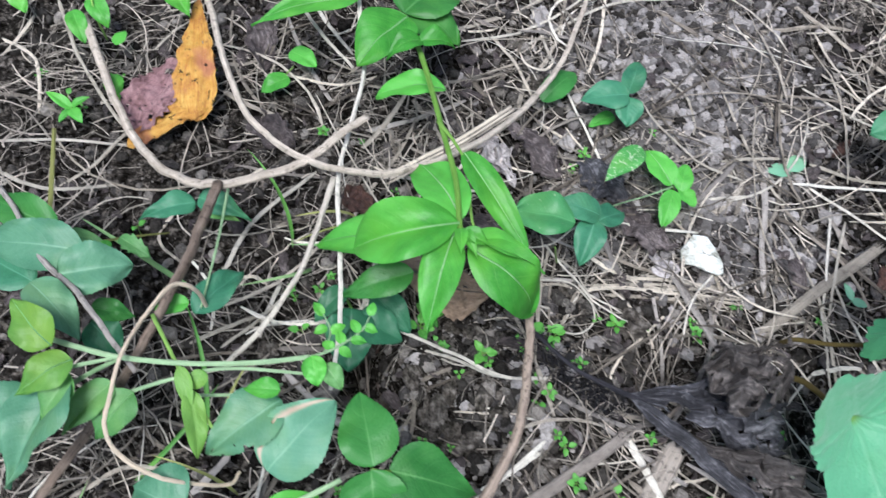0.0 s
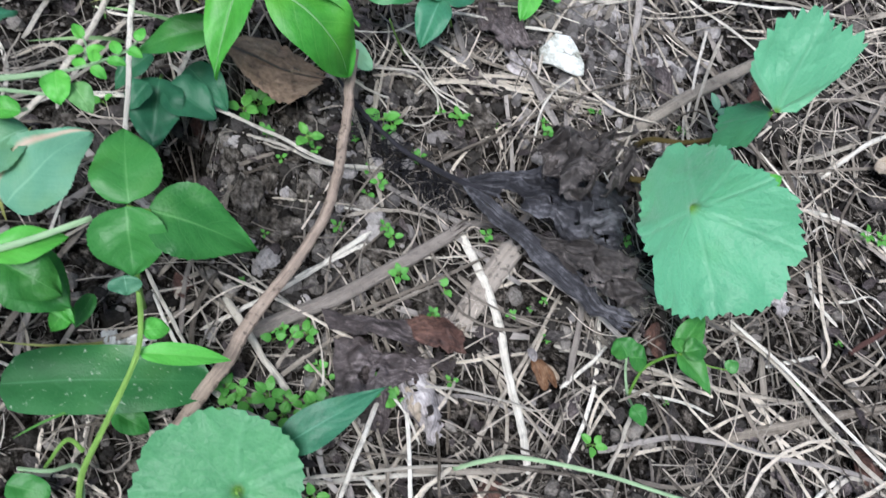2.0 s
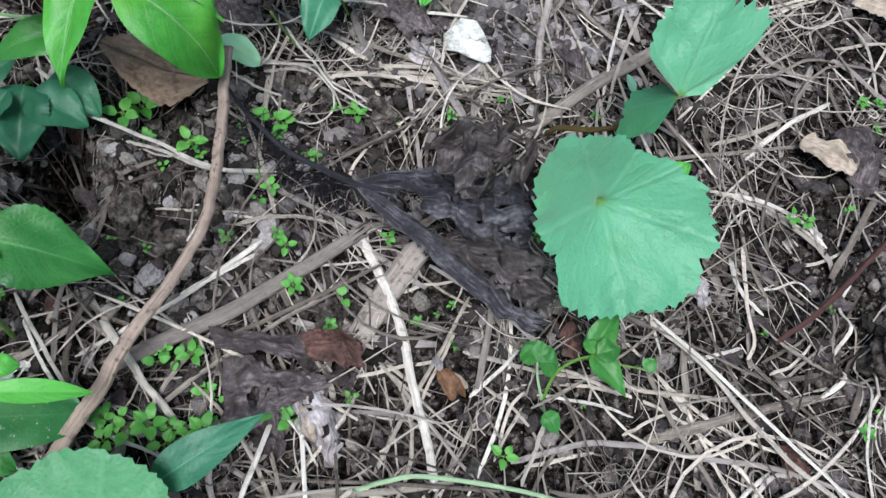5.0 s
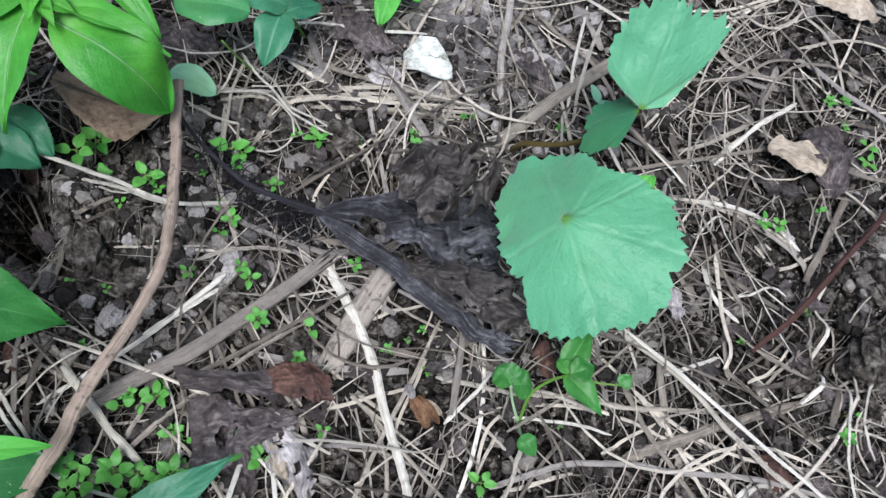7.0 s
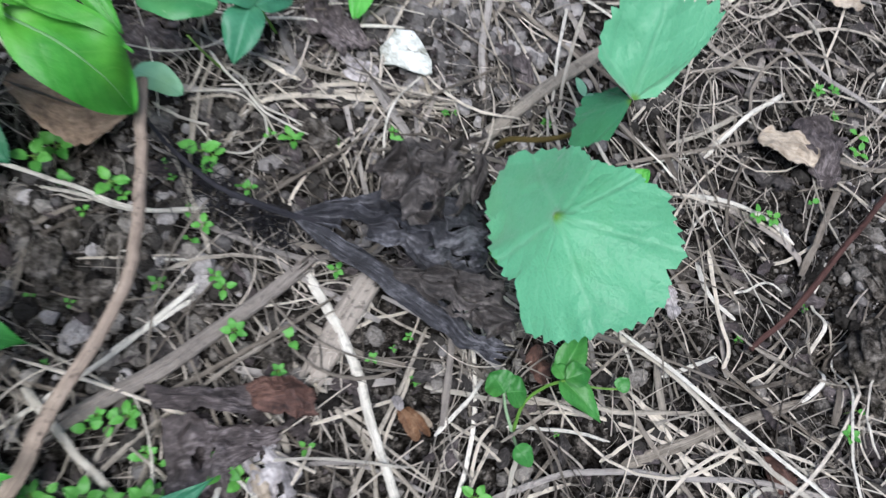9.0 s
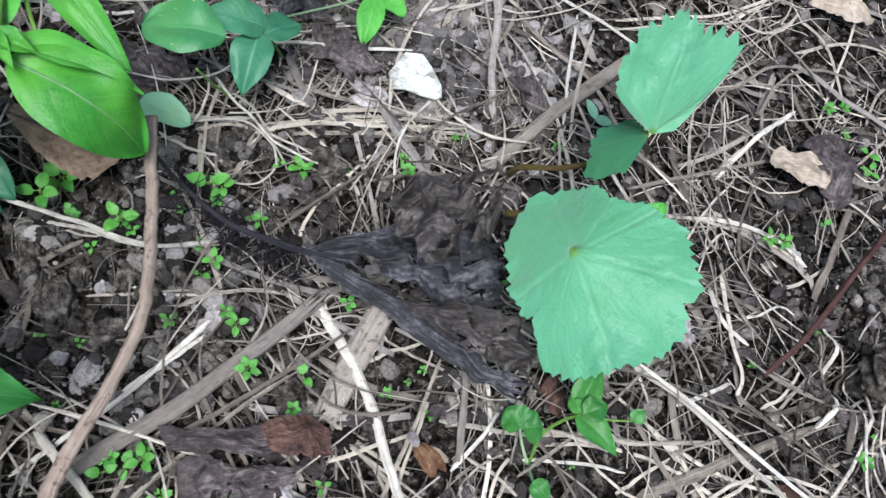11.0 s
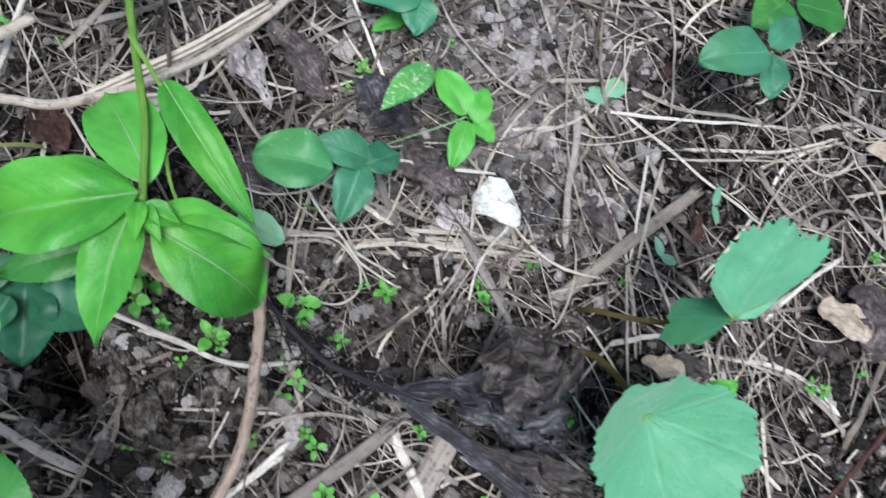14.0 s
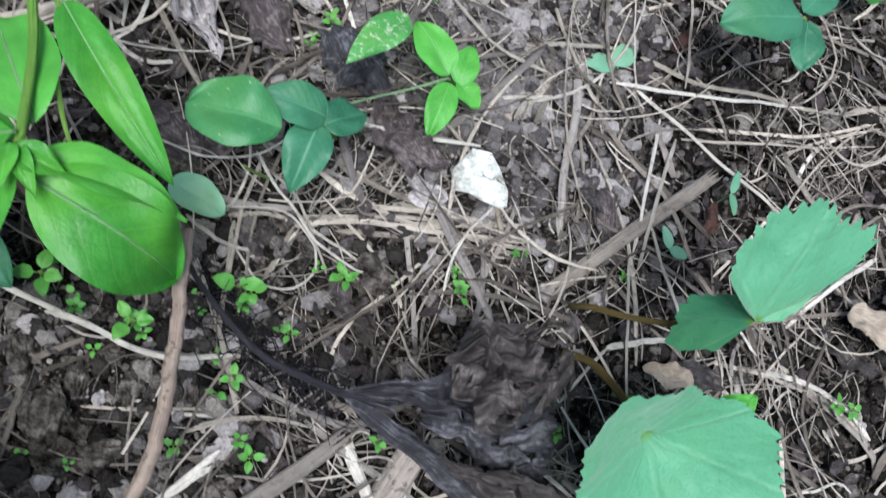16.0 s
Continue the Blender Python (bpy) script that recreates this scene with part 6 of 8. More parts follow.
straw([(0.3739, 0.0290, 0.0032), (0.3903, 0.0388, 0.0070), (0.4041, 0.0591, 0.0070), (0.4107, 0.0807, 0.0070), (0.4126, 0.0982, 0.0032)], 0.00127, "pale")
straw([(0.2692, 0.0114, 0.0023), (0.2806, 0.0168, 0.0050), (0.3007, 0.0240, 0.0023)], 0.00085, "tan")
straw([(0.2845, 0.0437, 0.0023), (0.2905, 0.0228, 0.0050), (0.3033, 0.0006, 0.0050), (0.3146, -0.0193, 0.0023)], 0.00142, "brown")
straw([(0.2939, 0.0341, 0.0023), (0.3128, 0.0173, 0.0050), (0.3423, 0.0030, 0.0050), (0.3869, -0.0040, 0.0023)], 0.00099, "tan")
straw([(0.2151, 0.0001, 0.0027), (0.2476, 0.0073, 0.0060), (0.2754, 0.0065, 0.0060), (0.3056, 0.0003, 0.0060), (0.3425, -0.0056, 0.0060), (0.3731, -0.0154, 0.0060), (0.4113, -0.0302, 0.0027)], 0.00142, "grey")
straw([(0.2217, -0.0017, 0.0023), (0.2538, 0.0034, 0.0023)], 0.00099, "tan")
straw([(0.2337, 0.0205, 0.0023), (0.2252, 0.0040, 0.0050), (0.2193, -0.0101, 0.0023)], 0.00114, "pale")
straw([(0.2101, 0.0067, 0.0027), (0.2146, 0.0238, 0.0060), (0.2262, 0.0333, 0.0027)], 0.00085, "tan")
straw([(0.2225, 0.0257, 0.0023), (0.2134, 0.0125, 0.0050), (0.2074, 0.0007, 0.0023)], 0.00085, "tan")
straw([(0.3395, 0.1034, 0.0023), (0.3406, 0.0840, 0.0050), (0.3536, 0.0714, 0.0023)], 0.00142, "pale")
straw([(0.3483, 0.1085, 0.0027), (0.3433, 0.0774, 0.0060), (0.3436, 0.0563, 0.0060), (0.3395, 0.0480, 0.0027)], 0.00128, "tan")
straw([(0.3476, 0.0469, 0.0018), (0.3661, 0.0551, 0.0040), (0.3836, 0.0662, 0.0018)], 0.00085, "tan")
straw([(0.3521, 0.0335, 0.0018), (0.3702, 0.0466, 0.0040), (0.3880, 0.0583, 0.0018)], 0.00085, "tan")
straw([(0.3509, 0.0408, 0.0018), (0.3655, 0.0468, 0.0040), (0.3799, 0.0587, 0.0018)], 0.00085, "tan")
straw([(0.3523, 0.0847, 0.0018), (0.3647, 0.0866, 0.0040), (0.3754, 0.0894, 0.0040), (0.3839, 0.0851, 0.0018)], 0.00071, "pale")
straw([(0.3887, -0.0244, 0.0040), (0.3911, 0.0044, 0.0090), (0.3995, 0.0291, 0.0090), (0.4118, 0.0521, 0.0090), (0.4208, 0.0593, 0.0090), (0.4296, 0.0510, 0.0040)], 0.00084, "pale")
straw([(0.3083, 0.0741, 0.0018), (0.3114, 0.0497, 0.0040), (0.3130, 0.0353, 0.0018)], 0.00071, "tan")
straw([(0.3393, 0.0487, 0.0023), (0.3555, 0.0298, 0.0050), (0.3756, 0.0116, 0.0050), (0.3882, 0.0001, 0.0023)], 0.00114, "tan")
straw([(0.3275, -0.0192, 0.0027), (0.3419, -0.0077, 0.0060), (0.3613, -0.0162, 0.0027)], 0.00113, "pale")
straw([(0.3239, 0.0734, 0.0018), (0.3327, 0.0486, 0.0040), (0.3498, 0.0365, 0.0018)], 0.00071, "tan")
straw([(0.2612, 0.0646, 0.0014), (0.2567, 0.0363, 0.0030), (0.2527, 0.0206, 0.0014)], 0.00071, "tan")
straw([(0.2021, 0.0240, 0.0018), (0.1919, 0.0067, 0.0040), (0.1833, -0.0071, 0.0018)], 0.00100, "tan")
straw([(0.1955, 0.0675, 0.0023), (0.1820, 0.0430, 0.0050), (0.1699, 0.0185, 0.0023)], 0.00085, "tan")
straw([(0.1718, 0.0799, 0.0023), (0.1754, 0.0961, 0.0050), (0.1755, 0.1120, 0.0023)], 0.00071, "pale")
straw([(0.4136, 0.0447, 0.0023), (0.4119, 0.0562, 0.0050), (0.4113, 0.0695, 0.0023)], 0.00071, "tan")
straw([(0.3728, 0.1132, 0.0018), (0.3813, 0.0989, 0.0040), (0.4097, 0.1089, 0.0018)], 0.00100, "tan")
straw([(0.3317, 0.1254, 0.0027), (0.3451, 0.1406, 0.0060), (0.3707, 0.1613, 0.0027)], 0.00071, "tan")
straw([(0.3724, 0.0323, 0.0018), (0.4071, 0.0386, 0.0040), (0.4416, 0.0557, 0.0018)], 0.00085, "tan")
straw([(0.3739, 0.0095, 0.0018), (0.3999, 0.0158, 0.0040), (0.4313, 0.0258, 0.0018)], 0.00085, "tan")
straw([(0.4019, -0.0227, 0.0018), (0.3868, -0.0055, 0.0040), (0.3723, 0.0040, 0.0018)], 0.00085, "tan")
straw([(0.2080, 0.0786, 0.0014), (0.2135, 0.0552, 0.0030), (0.2141, 0.0338, 0.0014)], 0.00071, "brown")
straw([(0.2287, 0.2918, 0.0027), (0.2549, 0.2953, 0.0060), (0.2812, 0.2995, 0.0027)], 0.00136, "pale")
straw([(0.2931, 0.2969, 0.0027), (0.3232, 0.2867, 0.0060), (0.3594, 0.2838, 0.0060), (0.4111, 0.2785, 0.0027)], 0.00150, "pale")
straw([(0.2885, 0.2813, 0.0032), (0.3167, 0.2566, 0.0070), (0.3471, 0.2312, 0.0070), (0.3669, 0.2173, 0.0032)], 0.00122, "pale")
straw([(0.2575, 0.2925, 0.0027), (0.2540, 0.2604, 0.0060), (0.2449, 0.2280, 0.0060), (0.2410, 0.1970, 0.0027)], 0.00232, "grey")
straw([(0.2541, 0.2621, 0.0023), (0.2567, 0.2351, 0.0050), (0.2501, 0.2018, 0.0023)], 0.00109, "tan")
straw([(0.2072, 0.2634, 0.0023), (0.2283, 0.2643, 0.0050), (0.2513, 0.2686, 0.0023)], 0.00109, "pale")
straw([(0.2269, 0.2744, 0.0023), (0.2484, 0.2711, 0.0023)], 0.00123, "pale")
straw([(0.3095, 0.2548, 0.0040), (0.2858, 0.2064, 0.0090), (0.2790, 0.1836, 0.0040)], 0.00108, "pale")
straw([(0.3134, 0.2552, 0.0036), (0.3516, 0.2552, 0.0080), (0.4256, 0.2607, 0.0036)], 0.00068, "tan")
straw([(0.2634, 0.3549, 0.0018), (0.2709, 0.3283, 0.0040), (0.2871, 0.3005, 0.0018)], 0.00110, "tan")
straw([(0.2809, 0.3168, 0.0018), (0.3201, 0.3344, 0.0018)], 0.00110, "tan")
straw([(0.2595, 0.3389, 0.0018), (0.2839, 0.3365, 0.0018)], 0.00123, "tan")
straw([(0.1845, 0.3458, 0.0023), (0.1927, 0.3202, 0.0050), (0.2020, 0.3004, 0.0023)], 0.00096, "tan")
straw([(0.1896, 0.3467, 0.0018), (0.1843, 0.3214, 0.0018)], 0.00082, "tan")
straw([(0.2567, 0.2596, 0.0023), (0.2808, 0.2409, 0.0050), (0.3097, 0.2130, 0.0050), (0.3262, 0.2000, 0.0023)], 0.00178, "brown")
straw([(0.3334, 0.2871, 0.0018), (0.3374, 0.2693, 0.0040), (0.3419, 0.2533, 0.0018)], 0.00096, "tan")
straw([(0.3570, 0.2758, 0.0018), (0.3723, 0.2436, 0.0018)], 0.00096, "tan")
straw([(0.4298, 0.2572, 0.0023), (0.3946, 0.2370, 0.0050), (0.3601, 0.2086, 0.0023)], 0.00068, "tan")
straw([(0.4319, 0.2719, 0.0023), (0.3930, 0.2613, 0.0050), (0.3703, 0.2527, 0.0023)], 0.00082, "tan")
straw([(0.2996, 0.2818, 0.0023), (0.3230, 0.3015, 0.0050), (0.3652, 0.3239, 0.0023)], 0.00082, "tan")
straw([(0.1739, 0.2199, 0.0036), (0.1937, 0.1820, 0.0080), (0.2103, 0.1539, 0.0036)], 0.00190, "grey")
straw([(0.1236, 0.1919, 0.0023), (0.1532, 0.1951, 0.0050), (0.1814, 0.1935, 0.0050), (0.2348, 0.1935, 0.0023)], 0.00137, "tan")
straw([(0.1490, 0.2037, 0.0018), (0.1825, 0.2016, 0.0040), (0.2159, 0.2008, 0.0018)], 0.00123, "tan")
straw([(0.1425, 0.2130, 0.0018), (0.1705, 0.1971, 0.0040), (0.2298, 0.1892, 0.0018)], 0.00123, "tan")
straw([(0.1624, 0.1921, 0.0014), (0.1903, 0.1885, 0.0030), (0.2294, 0.1840, 0.0014)], 0.00110, "tan")
straw([(0.1569, 0.1961, 0.0018), (0.1938, 0.1974, 0.0040), (0.2283, 0.2016, 0.0018)], 0.00110, "tan")
straw([(0.0973, 0.1937, 0.0023), (0.1153, 0.1945, 0.0050), (0.1317, 0.1914, 0.0023)], 0.00096, "tan")
straw([(0.1111, 0.2163, 0.0023), (0.1236, 0.2043, 0.0050), (0.1310, 0.1879, 0.0050), (0.1375, 0.1723, 0.0023)], 0.00068, "pale")
straw([(0.1277, 0.1928, 0.0023), (0.1441, 0.1811, 0.0050), (0.1612, 0.1709, 0.0023)], 0.00068, "pale")
straw([(0.1236, 0.1913, 0.0023), (0.1122, 0.1671, 0.0023)], 0.00109, "tan")
straw([(0.0998, 0.1911, 0.0023), (0.0985, 0.1665, 0.0050), (0.0979, 0.1467, 0.0023)], 0.00109, "pale")
straw([(0.0331, 0.1532, 0.0027), (0.0552, 0.1445, 0.0060), (0.0741, 0.1368, 0.0060), (0.1061, 0.1369, 0.0027)], 0.00095, "pale")
straw([(-0.0340, 0.1160, 0.0023), (-0.0132, 0.1153, 0.0050), (0.0105, 0.1136, 0.0023)], 0.00096, "tan")
straw([(0.0326, 0.1337, 0.0023), (0.0506, 0.1428, 0.0023)], 0.00123, "brown")
straw([(0.0673, 0.1209, 0.0014), (0.0837, 0.1159, 0.0030), (0.1081, 0.1133, 0.0014)], 0.00069, "pale")
straw([(0.0511, 0.1169, 0.0014), (0.0790, 0.1168, 0.0030), (0.0935, 0.1175, 0.0014)], 0.00069, "tan")
straw([(0.1327, 0.3386, 0.0018), (0.1438, 0.3175, 0.0018)], 0.00096, "tan")
straw([(0.1083, 0.3188, 0.0023), (0.1311, 0.3028, 0.0023)], 0.00123, "tan")
straw([(0.2940, 0.3577, 0.0027), (0.3320, 0.3329, 0.0060), (0.3706, 0.3234, 0.0027)], 0.00109, "pale")
straw([(0.2485, 0.3348, 0.0018), (0.2321, 0.3119, 0.0018)], 0.00082, "tan")
straw([(0.2067, 0.3201, 0.0018), (0.2435, 0.2954, 0.0018)], 0.00082, "tan")
straw([(0.2254, 0.3113, 0.0018), (0.2410, 0.2765, 0.0018)], 0.00082, "pale")
straw([(0.2604, 0.1841, 0.0018), (0.2795, 0.1635, 0.0018)], 0.00123, "tan")
straw([(0.3636, 0.2235, 0.0023), (0.3423, 0.2026, 0.0050), (0.3230, 0.1843, 0.0023)], 0.00096, "tan")
straw([(0.3970, 0.2666, 0.0018), (0.4037, 0.2317, 0.0018)], 0.00082, "tan")
straw([(0.3811, 0.3681, 0.0018), (0.3585, 0.3253, 0.0040), (0.3402, 0.3028, 0.0018)], 0.00096, "tan")
straw([(0.4281, 0.3250, 0.0018), (0.4271, 0.2904, 0.0018)], 0.00096, "tan")
straw([(0.4019, 0.3266, 0.0018), (0.4458, 0.3284, 0.0018)], 0.00096, "pale")
straw([(0.2916, 0.2746, 0.0018), (0.2749, 0.2427, 0.0040), (0.2873, 0.2089, 0.0018)], 0.00082, "tan")
straw([(0.2486, 0.2140, 0.0023), (0.2738, 0.1983, 0.0050), (0.3038, 0.1903, 0.0023)], 0.00096, "brown")
straw([(-0.2206, 0.3947, 0.0036), (-0.1955, 0.3438, 0.0080), (-0.1705, 0.3073, 0.0080), (-0.1472, 0.2779, 0.0036)], 0.00131, "pale")
straw([(-0.2362, 0.3092, 0.0023), (-0.2139, 0.3059, 0.0050), (-0.1843, 0.2917, 0.0023)], 0.00132, "tan")
straw([(-0.2296, 0.2718, 0.0032), (-0.1827, 0.2749, 0.0070), (-0.1451, 0.2750, 0.0032)], 0.00115, "pale")
straw([(-0.2210, 0.2505, 0.0027), (-0.1917, 0.2406, 0.0060), (-0.1518, 0.2474, 0.0027)], 0.00132, "pale")
straw([(-0.1382, 0.3142, 0.0027), (-0.1542, 0.2820, 0.0060), (-0.1667, 0.2603, 0.0060), (-0.1855, 0.2443, 0.0027)], 0.00132, "pale")
straw([(-0.2323, 0.3795, 0.0023), (-0.2448, 0.3432, 0.0023)], 0.00132, "tan")
straw([(-0.1005, 0.3252, 0.0027), (-0.0823, 0.3119, 0.0060), (-0.0640, 0.3056, 0.0027)], 0.00198, "tan")
straw([(-0.0534, 0.4127, 0.0036), (-0.0331, 0.3793, 0.0080), (-0.0186, 0.3621, 0.0036)], 0.00148, "pale")
straw([(-0.0833, 0.1966, 0.0027), (-0.0686, 0.2257, 0.0060), (-0.0354, 0.2647, 0.0027)], 0.00148, "pale")
straw([(-0.0955, 0.1503, 0.0027), (-0.0734, 0.1607, 0.0060), (-0.0500, 0.1711, 0.0027)], 0.00132, "pale")
straw([(0.2257, 0.4383, 0.0023), (0.1561, 0.4172, 0.0050), (0.0888, 0.3734, 0.0023)], 0.00132, "pale")
straw([(0.2550, 0.4277, 0.0018), (0.2717, 0.3919, 0.0040), (0.2828, 0.3662, 0.0018)], 0.00133, "tan")
straw([(0.2782, 0.4106, 0.0018), (0.3112, 0.4174, 0.0040), (0.3535, 0.4225, 0.0018)], 0.00216, "tan")
straw([(0.3070, 0.4469, 0.0023), (0.3350, 0.4078, 0.0050), (0.3719, 0.3737, 0.0023)], 0.00215, "tan")
straw([(0.3040, 0.3873, 0.0018), (0.3248, 0.3605, 0.0040), (0.3496, 0.3443, 0.0018)], 0.00133, "tan")
straw([(0.3203, 0.4144, 0.0023), (0.3326, 0.3604, 0.0050), (0.3440, 0.3484, 0.0023)], 0.00116, "tan")
straw([(0.1325, 0.4288, 0.0018), (0.1233, 0.3881, 0.0040), (0.0997, 0.3425, 0.0018)], 0.00133, "tan")
straw([(0.1623, 0.4316, 0.0023), (0.1535, 0.3849, 0.0050), (0.1442, 0.3609, 0.0023)], 0.00132, "tan")
straw([(0.1874, 0.4235, 0.0018), (0.2157, 0.4099, 0.0018)], 0.00116, "tan")
straw([(0.0771, 0.3899, 0.0027), (0.0918, 0.3629, 0.0060), (0.1069, 0.3329, 0.0027)], 0.00132, "tan")
straw([(0.2269, 0.3688, 0.0018), (0.2349, 0.3396, 0.0018)], 0.00116, "tan")
straw([(0.2540, 0.3816, 0.0018), (0.2671, 0.3374, 0.0018)], 0.00116, "tan")
straw([(0.2722, 0.3427, 0.0018), (0.2964, 0.3399, 0.0018)], 0.00116, "tan")
straw([(-0.2486, 0.3581, 0.0023), (-0.2218, 0.3392, 0.0050), (-0.2095, 0.2974, 0.0023)], 0.00132, "tan")
straw([(-0.1980, 0.1956, 0.0023), (-0.1945, 0.2238, 0.0050), (-0.1866, 0.2413, 0.0023)], 0.00132, "tan")
straw([(-0.1934, 0.2568, 0.0023), (-0.1827, 0.2208, 0.0050), (-0.1783, 0.2040, 0.0023)], 0.00132, "brown")
straw([(-0.1141, 0.2387, 0.0018), (-0.1227, 0.2139, 0.0040), (-0.1044, 0.1977, 0.0018)], 0.00099, "tan")
straw([(-0.0795, 0.2568, 0.0023), (-0.0668, 0.2660, 0.0023)], 0.00116, "tan")
straw([(-0.0642, 0.3423, 0.0018), (-0.0262, 0.3345, 0.0040), (0.0108, 0.3491, 0.0018)], 0.00116, "tan")
straw([(-0.0114, 0.3372, 0.0023), (0.0187, 0.3329, 0.0050), (0.0415, 0.3467, 0.0023)], 0.00116, "tan")
straw([(-0.0600, 0.3772, 0.0018), (-0.0275, 0.3535, 0.0040), (-0.0120, 0.3471, 0.0018)], 0.00116, "tan")
straw([(0.0000, 0.2586, 0.0018), (-0.0054, 0.2289, 0.0040), (-0.0171, 0.2027, 0.0018)], 0.00099, "tan")
straw([(-0.0608, 0.2113, 0.0018), (-0.0523, 0.2259, 0.0040), (-0.0331, 0.2362, 0.0018)], 0.00099, "tan")
straw([(-0.0487, 0.1897, 0.0023), (-0.0557, 0.1671, 0.0050), (-0.0577, 0.1545, 0.0023)], 0.00132, "pale")
straw([(-0.1421, 0.0668, 0.0023), (-0.1166, 0.0808, 0.0050), (-0.0862, 0.0795, 0.0023)], 0.00132, "tan")
straw([(-0.1127, 0.1018, 0.0023), (-0.0958, 0.0900, 0.0050), (-0.0826, 0.0940, 0.0023)], 0.00132, "tan")
straw([(0.0036, 0.0707, 0.0023), (0.0199, 0.0967, 0.0050), (0.0314, 0.1257, 0.0023)], 0.00116, "tan")
straw([(0.0652, 0.0751, 0.0027), (0.0799, 0.0836, 0.0060), (0.0994, 0.0968, 0.0027)], 0.00132, "pale")
straw([(0.0815, 0.1150, 0.0018), (0.1004, 0.1151, 0.0018)], 0.00116, "tan")
straw([(-0.0347, 0.2132, 0.0027), (-0.0428, 0.1843, 0.0060), (-0.0623, 0.1612, 0.0060), (-0.0785, 0.1481, 0.0027)], 0.00112, "pale")
straw([(-0.0579, 0.1883, 0.0023), (-0.0686, 0.1916, 0.0050), (-0.0865, 0.1840, 0.0023)], 0.00112, "tan")
straw([(0.0058, 0.2116, 0.0036), (0.0026, 0.1967, 0.0080), (-0.0005, 0.1787, 0.0080), (-0.0028, 0.1711, 0.0036)], 0.00139, "pale")
straw([(0.0261, 0.0775, 0.0027), (0.0152, 0.0667, 0.0060), (0.0117, 0.0538, 0.0027)], 0.00126, "tan")
straw([(0.0247, 0.0775, 0.0023), (0.0405, 0.0553, 0.0050), (0.0224, 0.0659, 0.0023)], 0.00112, "tan")
straw([(-0.0027, 0.0747, 0.0032), (0.0113, 0.0523, 0.0070), (0.0206, 0.0384, 0.0070), (0.0340, 0.0199, 0.0070), (0.0520, 0.0092, 0.0032)], 0.00098, "pale")
straw([(0.1037, 0.0700, 0.0018), (0.1099, 0.0498, 0.0040), (0.1191, 0.0290, 0.0018)], 0.00099, "tan")
straw([(0.0766, -0.0190, 0.0027), (0.1105, -0.0156, 0.0060), (0.1464, -0.0113, 0.0027)], 0.00112, "pale")
straw([(0.1043, -0.0298, 0.0023), (0.1226, -0.0027, 0.0050), (0.1327, 0.0190, 0.0023)], 0.00112, "tan")
straw([(0.1490, -0.0111, 0.0023), (0.1667, -0.0182, 0.0050), (0.1883, -0.0245, 0.0023)], 0.00098, "tan")
straw([(0.1673, -0.0178, 0.0023), (0.1955, -0.0233, 0.0050), (0.2153, -0.0236, 0.0023)], 0.00112, "pale")
straw([(0.1462, -0.0037, 0.0027), (0.1613, -0.0282, 0.0060), (0.1671, -0.0326, 0.0027)], 0.00098, "tan")
straw([(0.2044, 0.0343, 0.0018), (0.2201, 0.0208, 0.0040), (0.2311, 0.0029, 0.0018)], 0.00085, "tan")
straw([(0.1482, 0.0531, 0.0023), (0.1671, 0.0312, 0.0050), (0.1910, 0.0005, 0.0050), (0.2231, -0.0283, 0.0023)], 0.00098, "tan")
straw([(0.2525, 0.0202, 0.0023), (0.2294, -0.0029, 0.0050), (0.2177, -0.0285, 0.0023)], 0.00098, "tan")
straw([(0.2907, 0.0395, 0.0023), (0.3042, 0.0168, 0.0050), (0.3150, -0.0099, 0.0050), (0.3257, -0.0276, 0.0023)], 0.00112, "tan")
straw([(0.3418, -0.0058, 0.0023), (0.3227, -0.0175, 0.0050), (0.3108, -0.0281, 0.0023)], 0.00126, "pale")
straw([(-0.0354, -0.0001, 0.0023), (-0.0338, -0.0187, 0.0023)], 0.00098, "tan")
straw([(-0.0091, 0.0110, 0.0023), (-0.0137, -0.0043, 0.0050), (-0.0074, -0.0176, 0.0023)], 0.00098, "tan")
straw([(-0.0403, -0.0190, 0.0023), (-0.0173, -0.0207, 0.0050), (-0.0036, -0.0266, 0.0023)], 0.00084, "tan")
straw([(0.0067, 0.0070, 0.0018), (0.0147, -0.0123, 0.0040), (0.0060, -0.0308, 0.0018)], 0.00113, "tan")
straw([(0.0302, 0.0083, 0.0018), (0.0265, -0.0141, 0.0040), (0.0243, -0.0324, 0.0018)], 0.00113, "tan")
straw([(0.2723, 0.1858, 0.0081), (0.2648, 0.1522, 0.0180), (0.2672, 0.1219, 0.0081)], 0.00076, "pale")
straw([(0.2619, 0.1467, 0.0040), (0.2756, 0.1493, 0.0090), (0.2935, 0.1519, 0.0040)], 0.00144, "pale")
straw([(0.3155, 0.1430, 0.0032), (0.3401, 0.1376, 0.0070), (0.3704, 0.1293, 0.0032)], 0.00105, "tan")
straw([(0.2626, 0.1468, 0.0027), (0.2482, 0.1340, 0.0060), (0.2386, 0.1221, 0.0027)], 0.00079, "pale")
straw([(0.3304, 0.1455, 0.0027), (0.3299, 0.1302, 0.0060), (0.3348, 0.1145, 0.0027)], 0.00079, "tan")
straw([(0.2848, 0.1572, 0.0023), (0.2991, 0.1431, 0.0050), (0.3133, 0.1272, 0.0023)], 0.00093, "brown")
straw([(0.2470, 0.1602, 0.0027), (0.2600, 0.1387, 0.0060), (0.2682, 0.1235, 0.0027)], 0.00079, "tan")
straw([(0.2883, 0.1385, 0.0018), (0.3103, 0.1337, 0.0040), (0.3399, 0.1183, 0.0018)], 0.00093, "tan")
